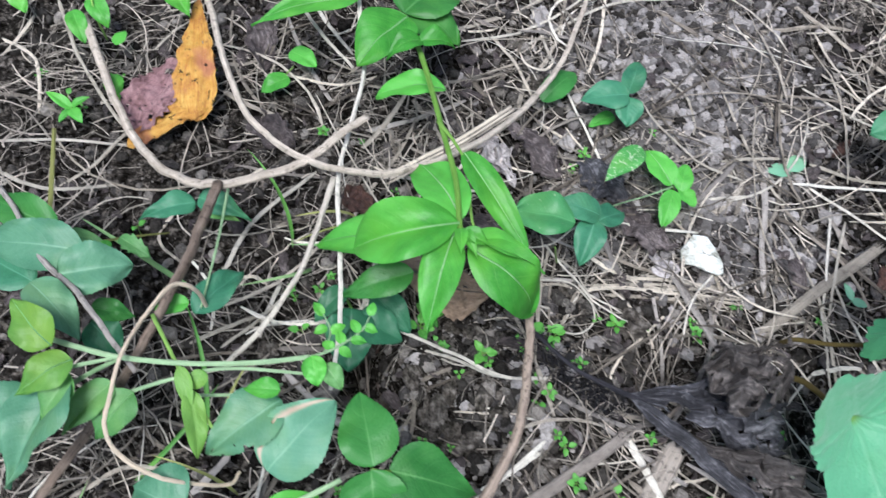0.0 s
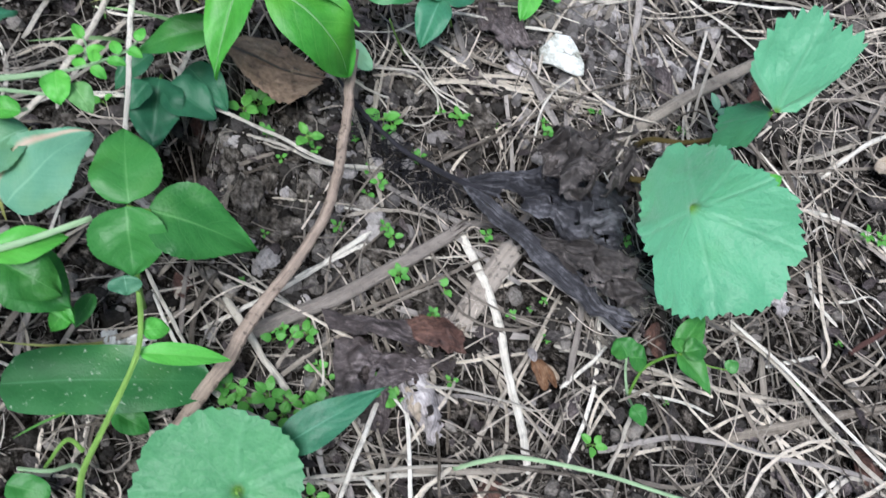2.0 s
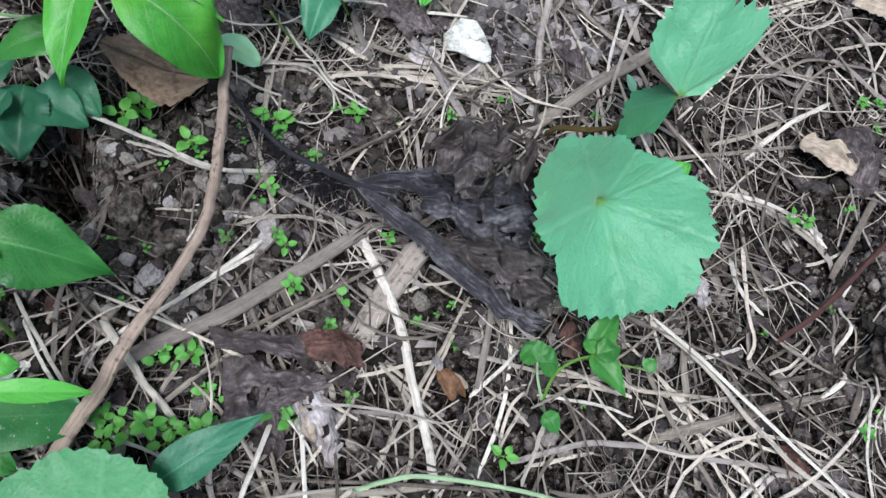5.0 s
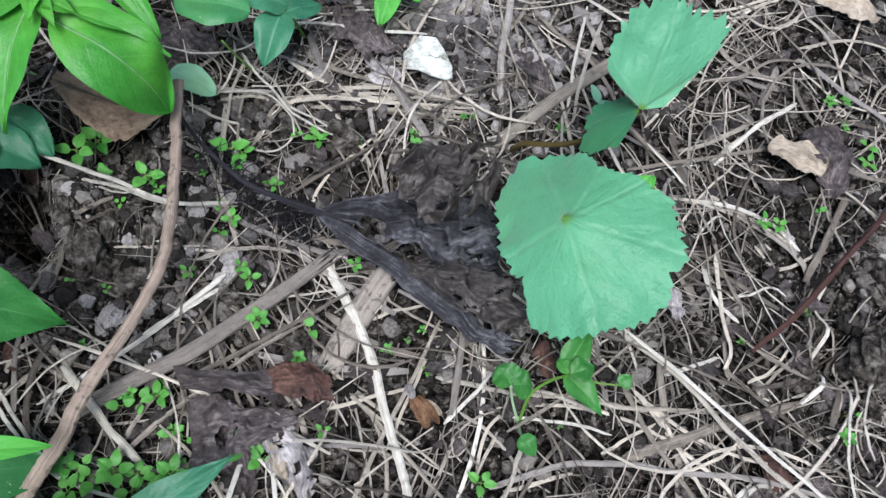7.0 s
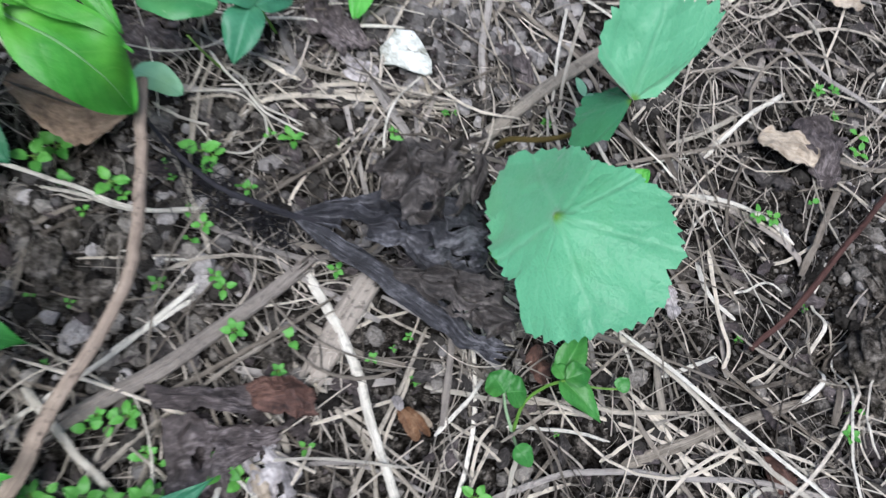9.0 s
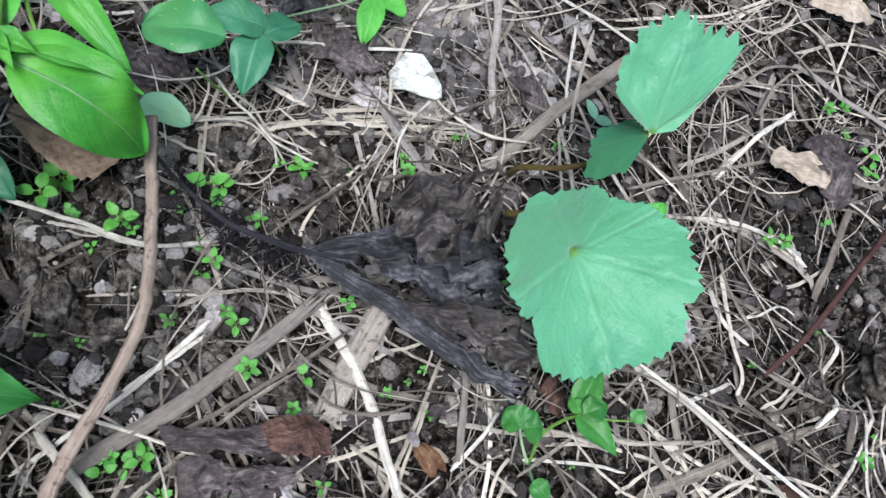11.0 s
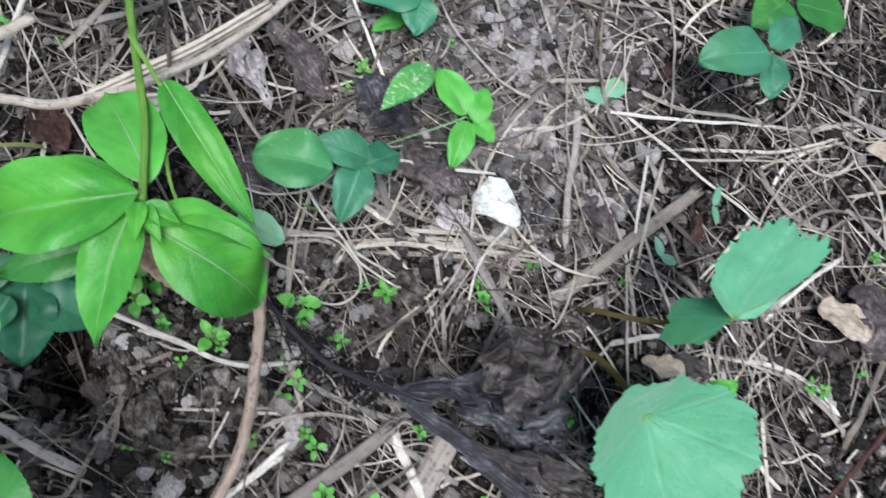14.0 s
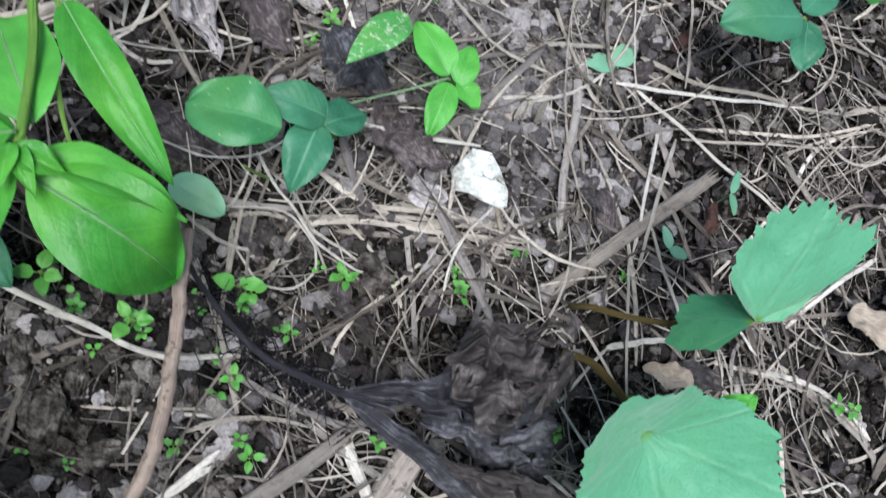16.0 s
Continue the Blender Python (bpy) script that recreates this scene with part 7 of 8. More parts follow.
straw([(0.3396, 0.1183, 0.0023), (0.3508, 0.1284, 0.0050), (0.3583, 0.1311, 0.0023)], 0.00066, "pale")
straw([(0.2895, 0.0694, 0.0063), (0.3304, 0.0234, 0.0140), (0.3795, -0.0238, 0.0063)], 0.00111, "pale")
straw([(0.3067, 0.0460, 0.0027), (0.3212, 0.0499, 0.0060), (0.3378, 0.0539, 0.0027)], 0.00113, "pale")
straw([(0.2726, 0.0638, 0.0023), (0.2902, 0.0366, 0.0050), (0.3069, 0.0114, 0.0023)], 0.00085, "tan")
straw([(0.1970, 0.0293, 0.0032), (0.2110, 0.0409, 0.0070), (0.2246, 0.0546, 0.0032)], 0.00099, "pale")
straw([(0.0353, 0.3275, 0.0135), (0.0420, 0.2788, 0.0300), (0.0434, 0.2536, 0.0135)], 0.00110, "dark")
straw([(0.0685, 0.3115, 0.0036), (0.0794, 0.2866, 0.0080), (0.0873, 0.2669, 0.0036)], 0.00118, "tan")
straw([(0.0597, 0.2901, 0.0036), (0.0781, 0.2558, 0.0080), (0.0929, 0.2397, 0.0036)], 0.00131, "tan")
straw([(0.0447, 0.2640, 0.0032), (0.0559, 0.2766, 0.0070), (0.0594, 0.2961, 0.0032)], 0.00105, "pale")
straw([(0.1020, 0.2768, 0.0032), (0.0974, 0.2521, 0.0070), (0.0953, 0.2400, 0.0032)], 0.00105, "brown")
straw([(0.1126, 0.0221, 0.0063), (0.1344, 0.0242, 0.0140), (0.1588, 0.0213, 0.0140), (0.1847, 0.0169, 0.0063)], 0.00069, "pale")
straw([(0.1241, -0.0006, 0.0059), (0.1378, 0.0169, 0.0130), (0.1448, 0.0298, 0.0059)], 0.00083, "tan")
straw([(0.1054, 0.0301, 0.0054), (0.1198, 0.0136, 0.0120), (0.1289, -0.0010, 0.0054)], 0.00070, "pale")
straw([(0.1094, 0.0221, 0.0072), (0.0993, -0.0098, 0.0160), (0.0910, -0.0377, 0.0072)], 0.00122, "pale")
straw([(0.1206, 0.0285, 0.0063), (0.1229, -0.0061, 0.0140), (0.1262, -0.0385, 0.0063)], 0.00109, "pale")
straw([(0.1355, 0.0109, 0.0063), (0.1368, -0.0153, 0.0140), (0.1395, -0.0381, 0.0063)], 0.00082, "tan")
straw([(0.0775, -0.0178, 0.0077), (0.1091, -0.0143, 0.0170), (0.1473, -0.0091, 0.0077)], 0.00081, "pale")
straw([(0.1040, -0.0155, 0.0067), (0.1113, -0.0257, 0.0150), (0.1208, -0.0387, 0.0067)], 0.00109, "pale")
straw([(0.1438, -0.0102, 0.0059), (0.1329, -0.0189, 0.0130), (0.1229, -0.0280, 0.0059)], 0.00110, "tan")
straw([(0.1088, 0.0072, 0.0054), (0.1144, -0.0158, 0.0120), (0.1134, -0.0341, 0.0054)], 0.00096, "tan")

# ---- dead leaves ----
autumn = plant("autumn_leaf", -0.1323, 0.3063, "fallen yellow-orange leaf with a torn mauve-brown side and holes", "dead leaf")
leaf(autumn, (-0.1200, 0.3800, 0.0280), (-0.1110, 0.2890, 0.0170), 0.031, AUTUMN, "yellow_lobe", a=.85, b=.28, fold=.15, arch=.05, crumple=.0025, ragged=.32, holes=.06, rows=60, half=18)
leaf(autumn, (-0.1060, 0.3390, 0.0220), (-0.1230, 0.2960, 0.0170), 0.024, AUTUMN, "side_lobe", a=.5, b=.35, fold=.2, arch=.06, crumple=.0025, ragged=.4, holes=.05, rows=36, half=12)
leaf(autumn, (-0.1040, 0.3010, 0.0190), (-0.1490, 0.2700, 0.0140), 0.022, AUTUMN, "lower_lobe", a=.4, b=.5, fold=.2, arch=.06, crumple=.003, ragged=.45, holes=.10, rows=44, half=14)
leaf(autumn, (-0.1240, 0.3330, 0.0200), (-0.1490, 0.2790, 0.0150), 0.040, MAUVE, "torn_lobe", label="mauve-brown torn side", a=.3, b=.35, fold=.12, arch=.05, crumple=.004, ragged=.45, holes=.13, rows=50, half=18)
rooted(autumn)
plum = plant("rotting_leaf", 0.1050, 0.0450, "large rotting plum-brown leaf folded along its midrib, russet at the tip", "dead leaf")
loft(plum, [(0.0800, 0.0590, 0.0080), (0.0940, 0.0575, 0.0110), (0.1090, 0.0550, 0.0130), (0.1280, 0.0560, 0.0130)], [(0.0850, 0.0480, 0.0120), (0.1030, 0.0455, 0.0170), (0.1200, 0.0415, 0.0190), (0.1390, 0.0400, 0.0170)], PLUM, "upper_half", pleats=3, pleat=0.0016, crumple=(0.0016, 0.0022), bulge=0.002, holes=0.02, seed=61, rows=70, cols=40)
loft(plum, [(0.1180, 0.0560, 0.0130), (0.1290, 0.0575, 0.0150), (0.1400, 0.0550, 0.0150), (0.1480, 0.0500, 0.0130)], [(0.1220, 0.0450, 0.0190), (0.1330, 0.0410, 0.0200), (0.1410, 0.0400, 0.0180), (0.1490, 0.0385, 0.0140)], RUSSET, "tip", pleats=2, pleat=0.0016, crumple=(0.0020, 0.0026), bulge=0.003, holes=0.02, seed=67, rows=50, cols=36)
loft(plum, [(0.0860, 0.0450, 0.0070), (0.1030, 0.0430, 0.0100), (0.1200, 0.0395, 0.0120), (0.1390, 0.0370, 0.0120)], [(0.0890, 0.0140, 0.0080), (0.1020, 0.0150, 0.0100), (0.1160, 0.0220, 0.0110), (0.1330, 0.0310, 0.0110)], PLUM, "lower_half", pleats=3, pleat=0.0018, crumple=(0.0018, 0.0028), bulge=0.003, holes=0.06, seed=71, rows=70, cols=44, pierced=(0.30, 0.55, 0.05, 0.16))
rooted(plum)
dead_leaf("ashen_leaf", (0.1210, 0.0370, 0.0100), (0.1360, -0.0010, 0.0100), 0.030, ASHEN, "ashen shredded leaf among straw", .008, ragged=.75, holes=.20, arch=.05)
dead_leaf("ashen_leaf", (0.1000, 0.0360, 0.0060), (0.1130, 0.0030, 0.0080), 0.024, PLUM, "dull bluish-brown rotting leaf among straw", .008, ragged=.6, holes=.08, arch=.05)
dead_leaf("buff_leaf", (0.1210, 0.0240, 0.0140), (0.1270, 0.0080, 0.0140), 0.0085, BUFF, "small curled buff leaf scrap on an ashen leaf", .003, ragged=.5, arch=.15, fold=.5)
dead_leaf("rotting_leaf", (0.1563, 0.2679, 0.0060), (0.1702, 0.2146, 0.0080), 0.020, PLUM, "curled plum-brown dead leaf among straw", .007, arch=.05)
dead_leaf("rotting_leaf", (0.1823, 0.2309, 0.0060), (0.1579, 0.2398, 0.0080), 0.015, PLUM, "curled plum-brown dead leaf among straw", .006, arch=.05)
dead_leaf("pale_flake_leaf", (0.1704, 0.2182, 0.0080), (0.1834, 0.2037, 0.0060), 0.010, ASHEN, "pale grey leaf scrap beside a white flake", .002, arch=.05, ragged=.3)
dead_leaf("buff_leaf", (0.3870, 0.1680, 0.0140), (0.4140, 0.1505, 0.0170), 0.0255, BUFF, "curled buff dry leaf", .003, roll=8, arch=.10, fold=-.25, ragged=.22, a=.42, b=.35)
dead_leaf("rotting_leaf", (0.4235, 0.1830, 0.0100), (0.4200, 0.1370, 0.0090), 0.034, PLUM, "brown crumpled dead leaf joined to a buff one", .006, arch=.08, ragged=.5)
dead_leaf("buff_leaf", (0.4429, 0.2662, 0.0080), (0.4863, 0.2570, 0.0080), 0.020, BUFF, "dry brown curled leaf among straw", .004, arch=.10, ragged=.3)
fawn = plant("fawn_leaf", 0.0450, 0.1900, "large dry fawn-brown leaf lying under the bright weed", "dead leaf")
loft(fawn, [(0.015, 0.211, 0.004), (0.033, 0.209, 0.007), (0.053, 0.204, 0.008), (0.073, 0.191, 0.005)], [(0.019, 0.199, 0.004), (0.035, 0.18, 0.009), (0.052, 0.169, 0.01), (0.073, 0.186, 0.005)], FAWN, "blade", pleats=4, pleat=0.0012, crumple=(0.0012, 0.0016), bulge=0.003, holes=0.0, seed=83, rows=60, cols=40, fray=0.06)
stem(fawn, [(0.017, 0.205, 0.0045), (0.034, 0.1945, 0.0115), (0.0525, 0.1865, 0.0125), (0.073, 0.1885, 0.0055)], 0.0007, BROWN, "midrib", taper=(1.3, 0.4))
rooted(fawn)
dead_leaf("rotting_leaf", (0.0666, 0.2347, 0.0060), (0.0952, 0.2214, 0.0060), 0.024, PLUM, "flat dark brown dead leaf on the soil", .003, arch=.03)
dead_leaf("rotting_leaf", (0.1400, 0.2576, 0.0060), (0.1583, 0.2797, 0.0080), 0.022, CHAR, "dark curled dead leaf on the bank", .006, arch=.05)
dead_leaf("rotting_leaf", (0.2513, 0.2357, 0.0040), (0.2655, 0.2073, 0.0060), 0.020, MUSTY, "grey-brown crumpled leaf in the straw", .005, arch=.05)
dead_leaf("rotting_leaf", (-0.0811, 0.3016, 0.0060), (-0.0506, 0.2809, 0.0080), 0.026, PLUM, "dark brown dead leaf behind the vine", .006, arch=.05)
dead_leaf("rotting_leaf", (-0.0862, 0.3920, 0.0060), (-0.0747, 0.3418, 0.0080), 0.026, PLUM, "dark brown dead leaf in the litter", .006, arch=.05)
dead_leaf("russet_leaf", (-0.0169, 0.2502, 0.0080), (0.0012, 0.2324, 0.0100), 0.020, RUSSET, "reddish-brown curled dead leaf", .006, arch=.08)
dead_leaf("ashen_leaf", (0.0855, 0.2754, 0.0060), (0.0674, 0.3033, 0.0080), 0.020, ASHEN, "ashen shredded leaf scraps in the straw", .007, ragged=.6, holes=.15)
dead_leaf("russet_leaf", (0.1567, -0.0159, 0.0040), (0.1692, -0.0303, 0.0060), 0.022, RUSSET, "reddish-brown dead leaf under straw", .005, arch=.05)
dead_leaf("russet_leaf", (0.2461, 0.0649, 0.0040), (0.2486, 0.0473, 0.0060), 0.012, RUSSET, "reddish-brown crumpled leaf under a green leaf", .005, arch=.05)
dead_leaf("rotting_leaf", (0.2560, 0.2378, 0.0040), (0.2655, 0.1981, 0.0060), 0.022, PLUM, "dark brown dead leaf in the straw", .005, arch=.05)
dead_leaf("rotting_leaf", (0.2603, 0.2306, 0.0040), (0.2647, 0.1958, 0.0060), 0.018, MUSTY, "grey-brown dead leaf in the straw", .005, arch=.05)
dead_leaf("buff_leaf", (0.2750, 0.1380, 0.0120), (0.2990, 0.1300, 0.0130), 0.0125, BUFF, "dry curled buff leaf behind the round leaf", .003, arch=.12, ragged=.3)
dead_leaf("rotting_leaf", (0.2920, 0.1390, 0.0090), (0.3170, 0.1310, 0.0090), 0.0150, MUSTY, "dark curled leaf beside a buff one", .004, arch=.08)
dead_leaf("rotting_leaf", (-0.0165, 0.2487, 0.0060), (0.0030, 0.2379, 0.0080), 0.022, RUSSET, "brown dead leaf under the weed", .006, arch=.05)


dead_leaf("rotting_leaf", (0.0559, 0.2394, 0.0050), (0.0826, 0.2144, 0.0070), 0.026, PLUM, "flat dark plum-brown dead leaf among straw", .006, arch=.04)
dead_leaf("rotting_leaf", (0.1313, 0.2877, 0.0060), (0.1639, 0.2499, 0.0080), 0.026, CHAR, "blackish crumpled dead leaf beside the weeds", .007, arch=.05)
dead_leaf("rotting_leaf", (0.0883, 0.3124, 0.0060), (0.1188, 0.2707, 0.0080), 0.030, PLUM, "large plum-brown dead leaf pressed in the litter", .006, arch=.04, ragged=.6)
dead_leaf("rotting_leaf", (0.1536, 0.2357, 0.0080), (0.1881, 0.2216, 0.0100), 0.018, PLUM, "curled plum-brown dead leaf beside the white flake", .007, arch=.08)
dead_leaf("ashen_leaf", (0.0625, 0.3013, 0.0100), (0.0911, 0.2635, 0.0100), 0.022, ASHEN, "ashen shredded leaf skeleton in the litter", .008, arch=.05, ragged=.8, holes=.2)
dead_leaf("ashen_leaf", (0.3116, 0.0937, 0.0080), (0.3169, 0.0715, 0.0100), 0.016, ASHEN, "ashen crumpled leaf scrap beside the round leaf", .008, arch=.06, ragged=.6)
dead_leaf("ashen_leaf", (0.3778, 0.1529, 0.0060), (0.4058, 0.1375, 0.0080), 0.014, MUSTY, "bluish-grey leaf scrap among straw", .006, arch=.06, ragged=.6)

# ---- white flakes, husk and stones ----
def flake(name, centre, wide, thick, material, label, category, turn=0.0, seed=1, sides=9, tilt=4.0, shape=0.75, corners=None):
    """A thin broken flake with an angular outline and a slight dome."""
    rng = np.random.default_rng(seed)
    ang = np.linspace(0, 2 * math.pi, sides, endpoint=False) + rng.uniform(-0.2, 0.2, sides)
    r = wide / 2 * rng.uniform(0.72, 1.12, sides)
    if corners:
        sides = len(corners)
        ang, r = np.radians([c[0] for c in corners]), wide / 2 * np.array([c[1] for c in corners])
    rings = []
    for s, z in ((0.0, 0.07), (0.55, 0.055), (0.97, 0.01), (1.0, -0.02), (0.97, -thick / wide * 2)):
        rings.append(np.c_[s * r * np.cos(ang), shape * s * r * np.sin(ang), np.full(sides, z * wide * 0.5) + 0.008 * wide * rng.standard_normal(sides) * (s > 0)])
    xyz = np.vstack(rings)
    faces = [(i * sides + k, i * sides + (k + 1) % sides, (i + 1) * sides + (k + 1) % sides, (i + 1) * sides + k) for i in range(4) for k in range(sides)]
    z = float(lie(centre[0], centre[1]))
    m = np.array(pose(centre[0], centre[1], z + centre[2], tilt, -tilt, turn))
    geo = Geo().add(xyz @ m[:3, :3].T + m[:3, 3], faces, np.c_[xyz[:, 0], xyz[:, 1]])
    ob = thing(name, geo, material, label, category)
    ob.data.polygons.foreach_set("use_smooth", np.zeros(len(ob.data.polygons), dtype=bool))
    return ob


flake("white_flake", (0.2020, 0.2180, 0.0100), 0.030, 0.0012, WHITE, "cracked chalky white eggshell-like flake on straw", "shell fragment", seed=3, shape=1.0, tilt=3, corners=((-42, 1.15), (-20, 0.95), (30, 0.75), (65, 0.95), (100, 0.98), (135, 0.75), (165, 0.85), (205, 0.92), (235, 0.55), (285, 0.72), (305, 1.05)))
flake("white_flake", (0.1800, 0.2085, 0.0060), 0.020, 0.001, ASHEN, "dirty whitish torn flake beside the larger one", "shell fragment", turn=20, seed=8, shape=0.62, sides=10)
flake("pale_chip", (0.1820, 0.1805, 0.0030), 0.013, 0.003, ASHEN, "small pale weathered chip standing in the soil", "chip", turn=75, seed=5, shape=0.6)
flake("pale_chip", (0.1342, 0.1618, 0.0020), 0.015, 0.004, CRUMB_DRY, "pale flat crumbling clod", "clod", turn=10, seed=9, shape=0.6)
husk = plant("seed_husk", 0.1877, 0.0373, "split chestnut-brown seed husk with a whitish tip", "seed husk")
leaf(husk, (0.1815, 0.0425, 0.0070), (0.1890, 0.0275, 0.0040), 0.0085, HUSK, "shell", a=.4, b=.35, fold=.6, arch=.12, crumple=.0012, ragged=.35, rows=24, half=8)
leaf(husk, (0.1850, 0.0420, 0.0060), (0.1945, 0.0290, 0.0040), 0.0060, HUSK, "inner_scale", a=.4, b=.4, fold=.5, arch=.14, crumple=.0012, ragged=.4, rows=24, half=8)
leaf(husk, (0.1875, 0.0400, 0.0050), (0.1960, 0.0330, 0.0040), 0.0045, BUFF, "inner_scale", a=.4, b=.5, fold=.4, arch=.1)
leaf(husk, (0.1805, 0.0470, 0.0070), (0.1828, 0.0400, 0.0090), 0.0048, ASHEN, "tip", a=.4, b=.35, fold=.5, arch=.12, crumple=.0008, rows=16, half=6, label="papery whitish tip")
rooted(husk)


# ---- seedlings by the dozen ----
def seedling(x, y, pairs, label):
    ob = plant("seedling", x, y, label, "seedling", "tiny green seedlings")
    rng = np.random.default_rng(pairs + 40)
    z = float(lie(x, y))
    tall = 0.008 + 0.002 * pairs
    stem(ob, [(x, y, z - 0.002), (x + 0.0006, y, z + tall * 0.5), (x, y + 0.0004, z + tall)], 0.0005, STEM)
    for k in range(pairs):
        turn = 2 * math.pi * k / pairs + rng.uniform(-0.35, 0.35)
        long = rng.uniform(0.0062, 0.0088)
        way = np.array((math.cos(turn), math.sin(turn), rng.uniform(-0.1, 0.35)))
        base = np.array((x, y, z + tall - 0.0012 * (k % 2)))
        leaf(ob, base + 0.0018 * way, base + (0.0018 + long) * way, long * rng.uniform(0.6, 0.78), SPROUT, a=.5, b=.55, fold=.2, arch=.1, rows=8, half=3)
        stem(ob, [base, base + 0.001 * way, base + 0.0022 * way], 0.0003, STEM, "leaf_stalk")
    return rooted(ob)


SEED_PATCHES = {}
SEED_PATCHES["on the soil"] = [(0.0373, 0.1791, 0.80), (0.0316, 0.1659, 1.00), (0.0438, 0.1536, 0.80), (0.0661, 0.1472, 1.10), (0.0704, 0.1435, 0.90), (0.0548, 0.1378, 0.90), (0.1035, 0.1625, 1.40), (0.1076, 0.1574, 1.00), (0.1207, 0.1487, 0.90), (0.0858, 0.1585, 0.70), (0.1346, 0.1747, 0.90), (0.1430, 0.1688, 1.30), (0.1946, 0.1704, 1.00), (0.1931, 0.1772, 0.60), (0.0967, 0.1362, 0.90), (0.1039, 0.1297, 1.10), (0.0980, 0.1227, 0.80), (0.0490, 0.1267, 0.50)]
SEED_PATCHES["by the sticks"] = [(0.0839, 0.1029, 0.90), (0.1059, 0.1061, 1.00), (0.1105, 0.0997, 1.30), (0.1159, 0.0804, 1.10), (0.0491, 0.0972, 0.60), (0.0343, 0.1010, 0.70), (0.0420, 0.0717, 0.60), (0.1378, 0.0729, 1.20), (0.1322, 0.0618, 1.00), (0.0737, 0.0563, 0.80), (0.0631, 0.0501, 0.90), (0.0561, 0.0485, 0.80), (0.0743, 0.0504, 0.70), (0.0804, 0.0334, 0.90), (0.0405, 0.0184, 1.20), (0.0509, 0.0135, 1.20), (0.0655, 0.0146, 1.10), (0.0828, 0.0156, 1.00), (0.1733, 0.0656, 0.70), (0.1904, 0.0732, 0.50), (0.1900, 0.0538, 0.70), (0.1832, 0.0693, 0.50), (0.1596, 0.1062, 0.90)]
SEED_PATCHES["in the straw"] = [(0.2087, 0.0025, 1.40), (0.3522, 0.0612, 0.60), (0.3986, 0.0799, 1.10), (0.3931, 0.0763, 0.80), (0.3994, 0.0223, 1.10), (0.3926, 0.0108, 1.00), (0.3221, 0.0379, 0.50), (0.3844, 0.1232, 1.10), (0.4103, 0.1316, 1.00), (0.4358, 0.1997, 1.00), (0.4449, 0.1982, 0.90), (0.4415, 0.1834, 0.80), (0.4529, 0.1690, 1.30), (0.4483, 0.1570, 1.30), (0.2257, 0.1877, 0.50), (0.2516, 0.0258, 0.50)]
SEED_PATCHES["near the withered leaf"] = [(0.1363, 0.2905, 0.90), (0.1270, 0.2789, 0.80), (0.2715, 0.1779, 0.80), (0.2198, 0.1864, 0.60), (0.1093, 0.1612, 1.40), (0.1465, 0.1681, 1.00), (0.1954, 0.1665, 1.10), (0.3743, 0.1236, 1.20), (0.0694, 0.1471, 1.00), (0.0433, 0.1598, 0.80), (0.1661, 0.1721, 0.50), (0.1242, 0.1461, 0.80), (0.0890, 0.1543, 0.50), (0.1829, 0.3086, 0.80)]
SEED_PATCHES["by the vines"] = [(0.1359, 0.2935, 1.00), (0.1276, 0.2819, 0.80), (-0.2154, 0.3313, 0.80), (-0.2178, 0.3283, 0.70), (-0.1944, 0.3078, 1.20), (-0.1827, 0.3013, 1.00), (-0.1659, 0.3312, 1.10), (-0.1351, 0.2193, 1.10), (-0.1919, 0.2962, 1.00), (-0.1343, 0.2063, 0.80), (-0.1079, 0.3397, 0.70), (-0.0087, 0.2891, 0.70), (-0.0342, 0.2936, 0.80), (0.0143, 0.2527, 0.90), (-0.0447, 0.1825, 0.80)]
SEED_PATCHES["by the blade"] = [(0.0960, 0.0199, 1.00), (0.1093, 0.0228, 1.20), (0.1155, 0.0184, 1.00), (0.0689, 0.0114, 1.00), (0.0788, 0.0132, 1.00), (0.0888, 0.0138, 0.90), (0.0819, -0.0240, 1.00), (-0.0072, 0.0716, 0.60), (-0.0333, 0.1572, 0.80), (-0.0269, 0.1837, 0.70), (-0.0432, 0.1830, 0.60), (-0.0413, 0.1798, 0.50), (-0.0202, 0.1935, 0.50), (0.1430, 0.0302, 0.60), (0.2354, 0.1106, 0.60)]
SEED_PATCHES["beside the stick"] = [(0.0460, 0.0210, 1.40), (0.0500, 0.0160, 1.70), (0.0570, 0.0150, 1.90), (0.0450, 0.0100, 1.60), (0.0680, 0.0100, 1.70), (0.0750, 0.0120, 1.50), (0.0580, 0.0450, 1.30), (0.0660, 0.0470, 1.60), (0.0760, 0.0470, 1.50), (0.0800, 0.0330, 1.20), (0.0840, 0.0280, 1.00)]
models, pick = {}, random.Random(5)
for where, spots in SEED_PATCHES.items():
    for x, y, size in spots:
        pairs = pick.choice((2, 3, 4, 4, 5))
        turn = pick.uniform(0, 360)
        if pairs not in models:
            models[pairs] = seedling(x, y, pairs, "tiny bright green seedling rooted in the soil")
            continue
        if where == "by the blade":
            size *= 1.5
        m = pose(x, y, float(lie(x, y)), pick.uniform(-12, 12), pick.uniform(-12, 12), turn) @ Matrix.Scale(size * pick.uniform(0.38, 0.58), 4)
        copy_thing(models[pairs], m)


